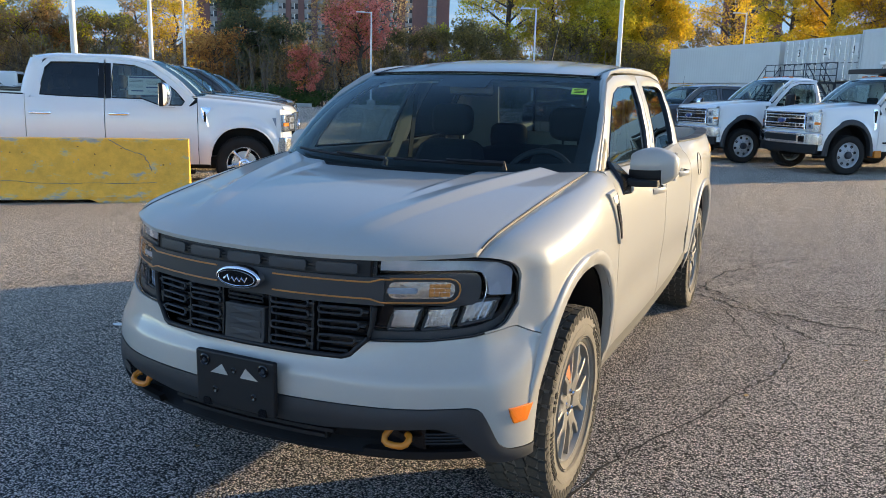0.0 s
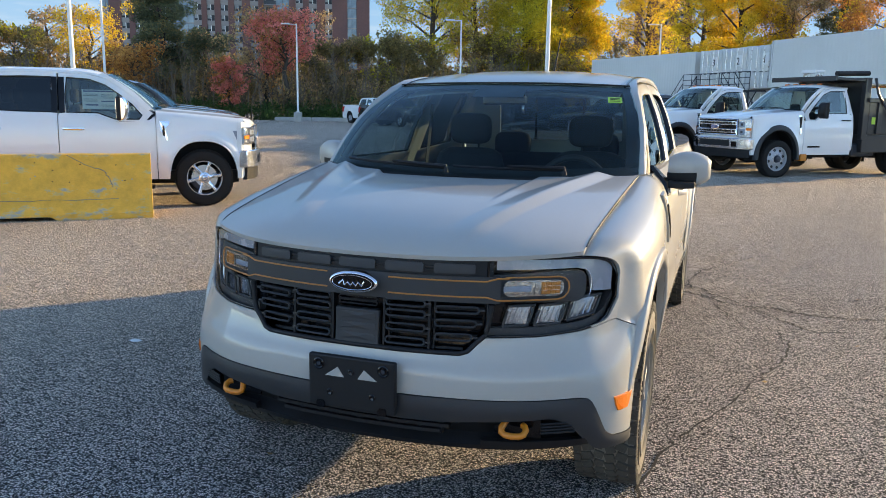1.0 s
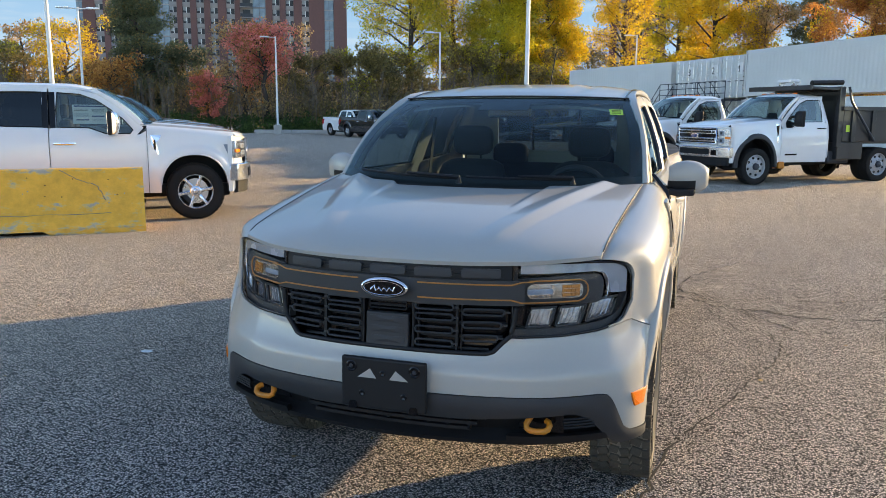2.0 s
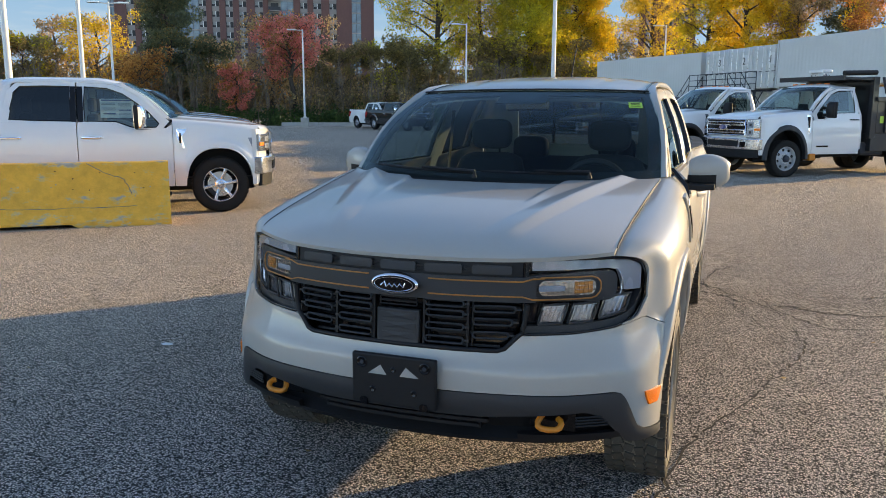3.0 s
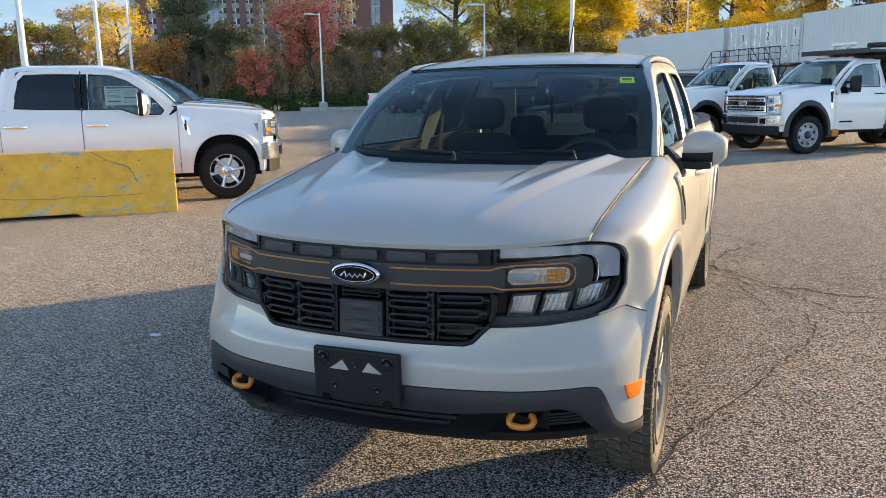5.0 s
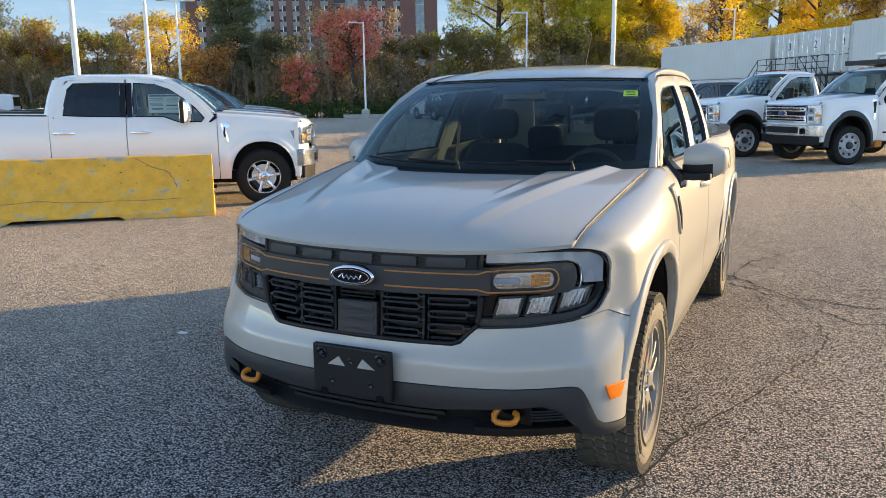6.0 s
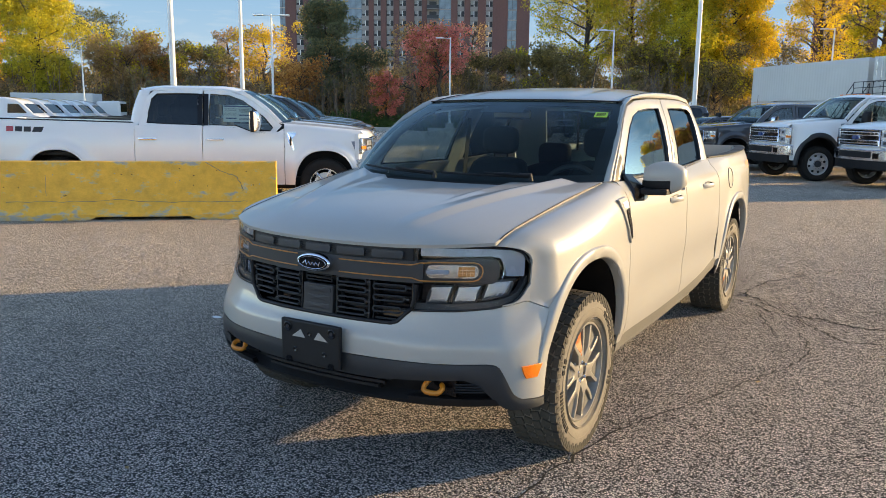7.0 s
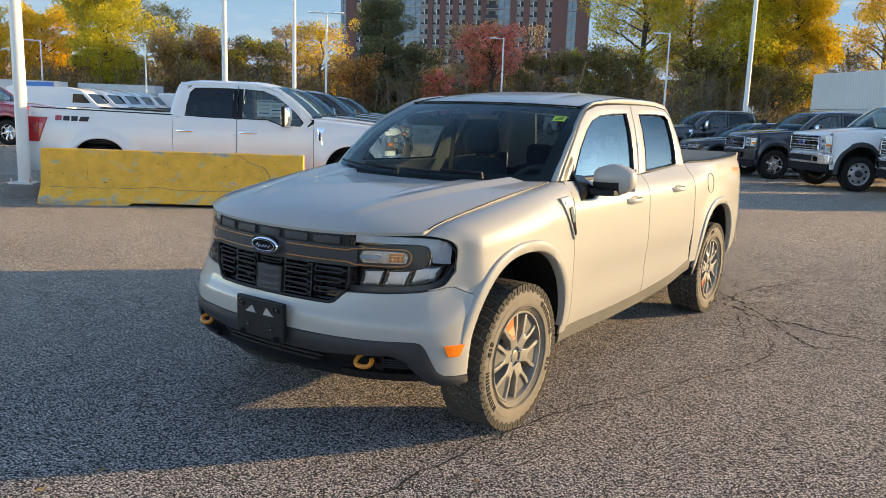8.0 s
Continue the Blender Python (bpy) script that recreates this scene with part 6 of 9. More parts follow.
# ---- other vehicles ----
def vehicle(name, label, category, m, S):
    """A parked vehicle. Local y runs rearward from the nose, z up; S holds its sizes."""
    top = tagged(holder(name, m), label, category)
    W, L, yf, yr, hz = S["W"], S["L"], S["yf"], S["yr"], S["hz"]
    paint, R = S["paint"], S["R"]
    belt, sill = S["belt"], S["sill"]
    trim = S.get("trim", SATINCHROME)
    ar, ah = S.get("ar", 0.47), S.get("ah", 0.54)
    flare = S.get("flare")

    def fl(y, z):
        w = W * curve_at([(0.15, 0.90), (0.45, 0.965), (0.8, 0.99), (1.6, 1.0), (L - 1.2, 1.0), (L - 0.3, 0.985), (L, 0.96)], y)
        w += curve_at([(0.3, -0.06), (0.45, -0.025), (0.6, -0.006), (0.8, 0.0), (1.0, -0.004), (1.15, -0.015), (belt(2.5), -0.05), (belt(2.5) + 0.12, -0.075)], z)
        for yh in (yf, yr):
            r = math.hypot((y - yh) / (ar + 0.01), (z - hz) / (ah + 0.01))
            if r < 1.25:
                w += 0.03 * min(1, (1.25 - r) / 0.1)
        return w

    def arc(y, yh):
        d = abs(y - yh) / ar
        return hz + ah * max(0, 1 - d ** 2.4) ** 0.45 if d < 1 else sill

    def cols(yh, n=12):
        return [yh - ar * math.cos(math.pi * k / n) for k in range(n + 1)]

    def hood_top(y):
        return curve_at(S["hood"], y)

    xh = S.get("xh", W - 0.13)
    doors = S["doors"]
    y_door = doors[0][0]
    for sg in (1, -1):
        ys = [0.30, 0.36] + [y for y in cols(yf) if y > 0.37] + [yf + ar + 0.01, y_door - 0.008]
        rows = []
        for y in ys:
            lo = arc(y, yf) if y < yf + ar else sill
            t0 = hood_top(y) - 0.13
            row = [(sg * fl(y, lo + (t0 - lo) * t), y, lo + (t0 - lo) * t) for t in steps(0, 1, 8)]
            x0 = fl(y, t0)
            for k in range(1, 6):
                th = math.pi / 2 * k / 5
                row.append((sg * (xh + (x0 - xh) * math.cos(th) ** 0.8), y, t0 + 0.13 * math.sin(th) ** 0.85))
            rows.append(row)
        fender = part("fender", slab(rows, (-0.015 * sg, 0, 0)), paint, top, smooth=45)
        if "vent" in S:
            y0, z0 = S["vent"]
            q = [(y0, z0 + 0.15), (y0 + 0.14, z0 + 0.155), (y0 + 0.13, z0 + 0.03), (y0 + 0.05, z0 - 0.12), (y0 + 0.03, z0 - 0.11), (y0 + 0.07, z0 + 0.05), (y0 + 0.01, z0 + 0.11)]
            if flare:        # a tall upright vent in front of the door
                q = [(y0, z0 + 0.20), (y0 + 0.10, z0 + 0.21), (y0 + 0.10, z0 - 0.20), (y0 + 0.05, z0 - 0.24), (y0 + 0.03, z0 + 0.08)]
            b = bmesh.new()
            a = [b.verts.new((sg * (fl(y, z) + 0.014), y, z)) for y, z in q]
            c = [b.verts.new((sg * (fl(y, z) - 0.004), y, z)) for y, z in q]
            b.faces.new(a)
            for i in range(len(q)):
                b.faces.new((a[i], a[(i + 1) % len(q)], c[(i + 1) % len(q)], c[i]))
            v = part("fender_vent", b, CHROME, fender, "chrome and black fender vent")
            part("vent_slot", boxed(sg * (fl(y0, z0) + 0.012), sg * (fl(y0, z0) + 0.018), y0 + (0.045 if flare else 0.075), y0 + (0.09 if flare else 0.10), z0 - (0.17 if flare else 0.05), z0 + (0.17 if flare else 0.09)), GLOSSBLACK, v)
        for y0, y1 in doors:
            ys = [y0, y0 + 0.01] + steps(y0 + 0.08, y1 - 0.08, 5) + [y1 - 0.01, y1]
            rows = [[(sg * fl(y, sill + (belt(y) - sill) * t), y, sill + (belt(y) - sill) * t) for t in steps(0, 1, 12)] for y in ys]
            d = part("door", slab(rows, (-0.03 * sg, 0, 0)), paint, top, smooth=45)
            hy, hzz = y1 - 0.18, S.get("handle", 1.10)
            h = part("door_handle", tubed([(sg * fl(hy, hzz), hy - 0.13, hzz), (sg * (fl(hy, hzz) + 0.035), hy - 0.10, hzz), (sg * (fl(hy, hzz) + 0.035), hy + 0.10, hzz), (sg * fl(hy, hzz), hy + 0.13, hzz)], 0.014, 6), S.get("handle_mat", CHROME), d, smooth=60)
        y2 = doors[-1][1] + 0.008
        if not S.get("chassis"):
            ys = [y2, y2 + 0.01] + steps(y2 + 0.05, yr - ar - 0.03, 4) + cols(yr) + steps(yr + ar + 0.02, L, 5)
            rows = []
            for y in ys:
                lo = arc(y, yr) if abs(y - yr) < ar else sill
                hi = S["rail"](y)
                row = [(sg * fl(y, lo + (hi - lo) * t), y, lo + (hi - lo) * t) for t in steps(0, 1, 12)]
                if S.get("bed"):
                    x = fl(y, hi)
                    row += [(sg * (x - 0.02), y, hi + 0.012), (sg * (x - 0.09), y, hi + 0.01), (sg * (x - 0.10), y, hi - 0.4)]
                rows.append(row)
            q = part("bedside" if S.get("bed") else "rear_quarter", slab(rows, (-0.012 * sg, 0, 0)), paint, top, smooth=45)
            if S.get("bed"):
                part("rail_cap", slab([[(sg * (fl(y, S["rail"](y)) - 0.005), y, S["rail"](y) + 0.02), (sg * (fl(y, S["rail"](y)) - 0.10), y, S["rail"](y) + 0.02)] for y in steps(y2 + 0.02, L - 0.02, 8)], (0, 0, -0.02)), PLASTIC, q, "black plastic bed rail cap", bevel=0.004)
            tl = S.get("tail", [(L - 0.31, 1.235), (L - 0.0, 1.25), (L - 0.0, 0.86), (L - 0.17, 0.86)])
            tz0, tz1 = tl[2][1], tl[1][1]
            rows = []
            for t in steps(0, 1, 4):
                ya = tl[3][0] + (tl[0][0] - tl[3][0]) * t
                rows.append([(sg * (fl(y, tz0 + (tz1 - tz0) * t) + 0.022), y, tz0 + (tz1 - tz0) * t) for y in steps(ya, L + 0.01, 3)])
            t_ = part("tail_light", slab(rows, (-0.14 * sg, 0.0, 0)), REDLENS, top, "red tail light", bevel=0.012)
            cy, cz = L - 0.13, 1.08
            part("tail_light_core", prism([(cy - 0.05, cz - 0.08), (cy + 0.03, cz - 0.08), (cy + 0.06, cz + 0.08), (cy - 0.04, cz + 0.08)], "x", sg * (fl(cy, cz) - 0.02), sg * (fl(cy, cz) + 0.030)), REDPAINT, t_)
            if S.get("decal") and sg == S["decal"]:
                for k in range(4):
                    y = L - 0.90 + 0.125 * k
                    z = S["rail"](y) - 0.17
                    b = bmesh.new()
                    pts = [(y, z), (y + 0.10, z), (y + 0.10, z + 0.075), (y, z + 0.075)] if k else [(y - 0.03, z), (y + 0.11, z), (y + 0.08, z + 0.075), (y - 0.06, z + 0.075)]
                    b.faces.new([b.verts.new((sg * (fl(p, r) + 0.005), p, r)) for p, r in pts])
                    part("decal_bar", b, REDPAINT if k == 3 else GREYPLASTIC, q, "decal drawn as plain bars")
        # running board
        if S.get("step"):
            part("running_board", slab([[(sg * (W - 0.10), y, sill - 0.08), (sg * (W + 0.02), y, sill - 0.08)] for y in steps(y_door + 0.05, doors[-1][1] + 0.1, 4)], (0, 0, -0.05)), PLASTIC, top, bevel=0.01)
        # arch lips or black flares
        for yh in (yf, yr):
            if S.get("chassis") and yh == yr:
                continue
            pts = [(sg * (fl(yh + ar * c, z) + (0.02 if flare else -0.004)), yh + ar * c, z - (0.0 if flare else 0.004)) for c, z in [(math.cos(math.pi * k / 20), arc(yh + 0.999 * ar * math.cos(math.pi * k / 20), yh)) for k in range(1, 20)]]
            if flare:
                rows = []
                for k in range(0, 25):
                    a = math.pi * k / 24
                    row = []
                    for f, o in ((0.985, -0.03), (1.0, 0.05), (1.10, 0.055), (1.17, 0.025), (1.18, -0.01)):
                        yy, zz = yh + ar * f * math.cos(a), hz + (ah * f) * max(0, math.sin(a)) ** 0.85 - 0.02
                        row.append((sg * (W * (0.975 if yy < 0.7 else 1) + o - 0.01), yy, zz))
                    rows.append(row)
                part("wheel_arch_flare", slab(rows, (-0.02 * sg, 0, 0)), GREYPLASTIC, top, "black plastic wheel-arch flare", smooth=45)
            else:
                part("arch_lip", tubed(pts, 0.012, 6), paint, top, smooth=60)
            rows = [[(sg * x, yh - (ar + 0.01) * math.cos(math.pi * k / 12), hz - 0.05 + (ah + 0.06) * math.sin(math.pi * k / 12) ** 0.8) for k in range(13)] for x in (W - 0.42, W - 0.2, W - 0.04)]
            part("wheel_liner", slab(rows, (0, 0, 0.01)), PLASTIC, top, smooth=50)
            part("liner_back", boxed(sg * (W - 0.45), sg * (W - 0.42), yh - ar, yh + ar, hz - 0.1, hz + ah), PLASTIC, top)
    # bonnet
    yc = S["cowl"]
    def hp(u, v):
        x = u * (xh + 0.0)
        y0 = 0.06 + S.get("sweep", 0.20) * abs(u) ** 2.5
        y1 = yc - 0.16 * (1 - abs(u) ** 2)
        y = y0 + (y1 - y0) * v
        z = hood_top(y) + 0.03 * (1 - abs(u) ** 2.4) * min(1, v * 4) - 0.05 * (1 - min(1, v / 0.06)) ** 2
        z += 0.018 / (1 + math.exp((abs(x) - 0.45) / 0.02)) * min(1, v * 3)
        return (x, y, z)
    part("hood", slab([[hp(u, v) for u in steps(-1, 1, 28)] for v in [0, 0.01, 0.03, 0.06] + steps(0.1, 1, 10)], (0, 0.005, -0.015)), paint, top, smooth=50)
    # nose: a plate that follows the plan, with lamps, grille, bumper
    def ny(x, z, out=0.0):
        k = min(1, abs(x) / W)
        return S.get("nose", 0.06) + S.get("sweep", 0.20) * 1.35 * k ** 3.2 - out + 0.05 * max(0, (0.55 - z)) + S.get("rake", 0.0) * max(0, z - 0.8)
    def np_(x0, x1, z0, z1, out, thick, nx=8, nz=2, skew=0.0):
        return slab([[(x + skew * t * (1 if x > 0 else -1), ny(x, z0 + (z1 - z0) * t, out), z0 + (z1 - z0) * t) for x in steps(x0, x1, nx)] for t in steps(0, 1, nz)], (0, thick, 0))
    g = S["face"]
    part("nose_panel", np_(-W * 0.96, W * 0.96, sill, g["top"], -0.035, 0.06, 24, 4), paint if not g.get("dark") else GLOSSBLACK, top, smooth=50)
    gr = part("grille", np_(-g["gx"], g["gx"], g["gz0"], g["gz1"], 0.0, 0.05, 12, 2), GLOSSBLACK, top, g.get("label", "black grille with chrome bars"), bevel=0.006)
    n = g.get("bars", 3)
    for k in range(n):
        z = g["gz0"] + (g["gz1"] - g["gz0"]) * (k + 0.5) / n
        h = g.get("bh", 0.035)
        part("grille_bar", np_(-g["gx"] * 0.97, g["gx"] * 0.97, z - h, z + h, 0.022, 0.03, 12, 1), g.get("barmat", trim), gr, bevel=0.008)
    if g.get("mesh"):
        for k in range(n):
            z = g["gz0"] + (g["gz1"] - g["gz0"]) * (k + 0.5) / n
            for x in steps(-g["gx"] * 0.86, g["gx"] * 0.86, 12):
                part("grille_slot", boxed(x - 0.038, x + 0.038, ny(x, z, 0.026), ny(x, z, 0.0), z - 0.020, z + 0.020), GLOSSBLACK, gr)
    part("grille_frame", tubed([(x, ny(x, z, 0.015), z) for x, z in [(-g["gx"], g["gz0"]), (-g["gx"], g["gz1"])] + [(x, g["gz1"]) for x in steps(-g["gx"], g["gx"], 8)] + [(g["gx"], g["gz0"])] + [(x, g["gz0"]) for x in steps(g["gx"], -g["gx"], 8)]], 0.016, 6), trim, gr, smooth=60)
    zc = (g["gz0"] + g["gz1"]) / 2
    oval_ = [(g.get("ox", 0.13) * math.cos(k * math.tau / 24), zc + 0.055 * math.sin(k * math.tau / 24)) for k in range(24)]
    if g.get("oval", True):
        bd = part("oval_badge", prism(oval_, "y", ny(0, zc, 0.05), ny(0, zc, 0.0)), CHROME, gr, bevel=0.004)
        part("badge_field", prism([(x * 0.86, zc + (z - zc) * 0.8) for x, z in oval_], "y", ny(0, zc, 0.054), ny(0, zc, 0.045)), FARBLUE, bd)
    for sg in (1, -1):
        x0, x1 = sg * (g["gx"] + 0.02), sg * W * 0.955
        lamp = part("headlight", np_(x0, x1, g["lz0"], g["lz1"], 0.012, 0.05, 8, 2), LENSWHITE, top, "clear headlight", bevel=0.012, smooth=40)
        part("headlight_side", slab([[(sg * (fl(y, z) * 0.985), y, z) for y in steps(ny(W * 0.95, 0.9) + 0.01, ny(W * 0.95, 0.9) + S.get("lampside", 0.16) * (0.6 if z < g["lz1"] - 0.1 else 1.0), 3)] for z in (g["lz0"] + 0.04, g["lz1"] - 0.05)], (0.02 * sg, 0, 0)), DRL, lamp)
        wl = W * 0.955 - g["gx"] - 0.02
        hl_ = g["lz1"] - g["lz0"]
        for k in range(2):
            z = g["lz0"] + hl_ * (0.30 + 0.40 * k)
            xa, xb = sg * (g["gx"] + 0.02 + wl * 0.10), sg * (g["gx"] + 0.02 + wl * 0.58)
            cell = part("lamp_cell", np_(xa, xb, z - hl_ * 0.15, z + hl_ * 0.15, 0.016, 0.02, 3, 1), DRL, lamp, "frosted lamp cell", bevel=0.01)
            part("cell_core", np_(xa + (xb - xa) * 0.3, xa + (xb - xa) * 0.7, z - hl_ * 0.07, z + hl_ * 0.07, 0.019, 0.02, 2, 1), GREYPLASTIC, cell, bevel=0.006)
        part("amber_signal", np_(sg * W * 0.86, sg * W * 0.955, (g["lz0"] + g["lz1"]) / 2 - 0.045, (g["lz0"] + g["lz1"]) / 2 + 0.005, 0.018, 0.02, 2, 1), ORANGE, lamp, "amber corner lens")
    bz0, bz1 = g["bz"]
    bump = part("front_bumper", np_(-W * 0.985, W * 0.985, bz0, bz1, 0.06, 0.12, 22, 3), g.get("bmat", trim), top, g.get("blabel", "chrome front bumper"), smooth=40, bevel=0.015)
    part("bumper_intake", np_(-g["gx"] * 0.8, g["gx"] * 0.8, bz0 + 0.06, bz1 - 0.05, 0.065, 0.03, 10, 1), PLASTIC, bump)
    part("air_dam", np_(-W * 0.93, W * 0.93, S.get("dam", bz0 - 0.18), bz0, 0.02, 0.06, 16, 2), PLASTIC, top, smooth=40)
    for sg in (1, -1):
        x = sg * g["gx"] * 0.98
        part("fog_lamp", np_(x - 0.07, x + 0.07, bz0 + 0.05, bz1 - 0.07, 0.068, 0.03, 2, 1), GLOSSBLACK, bump, bevel=0.01)
    # greenhouse
    zr = S["zroof"]
    def gx(y, z):
        t = (z - 1.25) / (zr - 1.25)
        return (W - 0.055) - 0.14 * t - 0.05 * t * t
    xt = gx(0, zr - 0.06)
    for sg in (1, -1):
        for outer, inner, gm in S["windows"]:
            b = bmesh.new()
            def loop(pts, off):
                return [b.verts.new((sg * (gx(y, z) + off), y, z)) for y, z in pts]
            o, i, ib = loop(outer, 0), loop(inner, 0.0), loop(inner, -0.03)
            ob = loop(outer, -0.03)
            for p, q in ((o, i), (i, ib), (ib, ob), (ob, o)):
                for k in range(len(outer)):
                    j = (k + 1) % len(outer)
                    b.faces.new((p[k], p[j], q[j], q[k]))
            wf = part("window_frame", b, S.get("framemat", paint), top, smooth=30)
            b = bmesh.new()
            cy, cz = sum(p[0] for p in inner) / len(inner), sum(p[1] for p in inner) / len(inner)
            vs = [b.verts.new((sg * (gx(y, z) - 0.012), y, z)) for y, z in inner]
            c = b.verts.new((sg * (gx(cy, cz) - 0.012), cy, cz))
            for k in range(len(vs)):
                b.faces.new((vs[k], vs[(k + 1) % len(vs)], c))
            part("window", b, gm, wf)
            part("window_seal", tubed([(sg * (gx(y, z) - 0.004), y, z) for y, z in inner + inner[:1]], 0.010, 5), GLOSSBLACK, wf)
    yt = S["wtop"]
    yb = S["roofend"]
    def wsp(u, v):
        a = Vector((u * (W - 0.13), yc - 0.03 - 0.20 * (1 - abs(u) ** 2), S["zcowl"]))
        c = Vector((u * (xt - 0.03), yt - 0.10 * (1 - abs(u) ** 2), zr - 0.085 + 0.02 * (1 - u * u)))
        return a.lerp(c, v) + Vector((0, -0.03, 0.025)) * math.sin(math.pi * v)
    b = bmesh.new()
    sheet(b, [[wsp(u, v) for u in steps(-1, 1, 14)] for v in steps(0, 1, 8)])
    sc = part("windscreen", b, WINDSCREEN, top, "clear windscreen", smooth=80)
    part("screen_border", slab([[wsp(u, v) + Vector((0, 0.006, -0.006)) for u in steps(-1, 1, 12)] for v in (0, 0.07)], (0, 0.004, -0.004)), GLOSSBLACK, sc)
    part("screen_border", slab([[wsp(u, v) + Vector((0, 0.006, -0.006)) for u in steps(-1, 1, 12)] for v in (0.93, 1)], (0, 0.004, -0.004)), GLOSSBLACK, sc)
    part("scuttle_panel", slab([[Vector((u * (W - 0.12), yc + d - 0.17 * (1 - abs(u) ** 2), S["zcowl"] - 0.018)) for u in steps(-1, 1, 12)] for d in (-0.10, 0.06)], (0, 0, -0.02)), PLASTIC, top)
    for u0, u1 in ((0.55, 0.0), (-0.05, -0.7)):
        part("wiper", tubed([wsp(u0 + (u1 - u0) * t, 0.05 + 0.03 * t) + Vector((0, -0.02, 0.02)) for t in steps(0, 1, 6)], 0.010, 5), PLASTIC, top)
    def rp(u, v):
        y0 = yt - 0.10 * (1 - abs(u) ** 2)
        y = y0 + (yb - y0) * v
        drop = 0.085 * (1 - min(1, v / 0.30)) ** 2 + 0.035 * max(0, (v - 0.8) / 0.2) ** 2
        return (u * (xt + 0.005), y, zr - drop - 0.075 * abs(u) ** 5 + 0.0)
    part("roof", slab([[rp(u, v) for u in steps(-1, 1, 24)] for v in steps(0, 1, 12)], (0, 0, -0.015)), paint, top, smooth=60)
    part("headliner", slab([[(u * (xt - 0.06), yt + 0.08 + (yb - yt - 0.16) * v, zr - 0.12) for u in steps(-1, 1, 4)] for v in (0, 1)], (0, 0, -0.01)), HEADLINER, top)
    for sg in (1, -1):
        o0 = S["windows"][0][0]
        rows = []
        for v in steps(0, 1, 8):
            p = wsp(sg, v)
            y = p.y + 0.05 + 0.02 * v
            rows.append([p + Vector((-0.005 * sg, -0.01, 0.004)), Vector(((p.x + sg * gx(y, p.z)) / 2 + 0.02 * sg, (p.y + y) / 2 - 0.02, p.z + 0.012)), Vector((sg * (gx(y, p.z) + 0.004), y + 0.015, p.z - 0.01))])
        part("front_pillar", slab(rows, (-0.02 * sg, 0.02, -0.01)), paint, top, smooth=60)
        # rail above the windows
        rows = []
        for y in steps(yt - 0.02, yb, 10):
            zt = curve_at([(p[0], p[1]) for p in S["topline"]], y)
            rows.append([(sg * (gx(y, zt) + 0.002), y, zt), (sg * (gx(y, zt) - 0.005), y, zt + 0.03), (sg * (xt - 0.005), y, max(zt + 0.035, rp(1, (y - yt) / (yb - yt))[2] + 0.005))])
        part("roof_rail", slab(rows, (-0.02 * sg, 0, -0.004)), paint, top, smooth=60)
    # back of the cab
    if S.get("cabback"):
        ycb = S["cabback"]
        bl = belt(ycb)
        for sg in (1, -1):
            rows = []
            for z in steps(sill + 0.1, zr - 0.09, 9):
                y = ycb - 0.16 * max(0, (z - bl) / (zr - bl)) ** 1.5
                wx = gx(y, z) if z > bl else fl(ycb, z) - 0.01
                y1_ = S["windows"][-1][0]
                rows.append([(sg * wx, y - (0.16 if z > bl else 0.05), z), (sg * (wx - 0.005), y - 0.05, z), (sg * (wx - 0.06), y, z), (sg * 0.55, y + 0.01, z)])
            part("cab_corner", slab(rows, (-0.01 * sg, -0.02, 0)), paint, top, smooth=60)
        part("cab_back", slab([[(x, ycb + 0.01 - 0.16 * max(0, (z - bl) / (zr - bl)) ** 1.5, z) for x in steps(-0.56, 0.56, 4)] for z in steps(sill + 0.1, bl + 0.06, 3)], (0, -0.02, 0)), paint, top)
        b = bmesh.new()
        sheet(b, [[(x, ycb - 0.16 * max(0, (z - bl) / (zr - bl)) ** 1.5, z) for x in (-0.56, 0.56)] for z in (bl + 0.06, zr - 0.12)])
        part("rear_window", b, SIDEGLASS if S.get("chassis") else PRIVACY, top)
        part("cab_back", boxed(-0.6, 0.6, ycb - 0.17, ycb - 0.13, zr - 0.13, zr - 0.05), paint, top)
    if S.get("bed"):
        part("bed_floor", boxed(-W + 0.1, W - 0.1, doors[-1][1] + 0.05, L - 0.05, 0.85, 0.90), PLASTIC, top)
        part("tailgate", slab([[(x, L - 0.0 - 0.03 * abs(x / W) ** 3, z) for x in steps(-W * 0.93, W * 0.93, 8)] for z in steps(0.75, S["rail"](L) + 0.01, 4)], (0, -0.06, 0)), paint, top, bevel=0.01)
        part("bed_front", boxed(-W + 0.1, W - 0.1, doors[-1][1] + 0.03, doors[-1][1] + 0.06, 0.85, S["rail"](4) - 0.02), paint, top)
        part("rear_bumper", boxed(-W + 0.05, W - 0.05, L - 0.05, L + 0.14, 0.55, 0.75), trim, top, bevel=0.02)
    # mirrors, seats, underside
    my, mz = S["mirror"]
    for sg in (1, -1):
        x = sg * (gx(my, mz) + 0.20)
        b = bmesh.new()
        big = S.get("bigmirror", 1.0)
        mh = 0.115 * big
        rows = [[(x + sg * u * 0.105, my - 0.05 + 0.03 * u * u + 0.05 * abs(v) ** 3, mz + mh * v) for u in steps(-1, 1, 6)] for v in steps(-1, 1, 8)]
        mi = part("door_mirror", slab(rows, (0, 0.10, 0)), S.get("mirrormat", paint), top, "tall door mirror on black arms", smooth=40, bevel=0.02)
        part("mirror_shell", boxed(x - 0.112, x + 0.112, my + 0.05, my + 0.115, mz - mh * 1.04, mz + mh * 1.04), PLASTIC, mi, bevel=0.02)
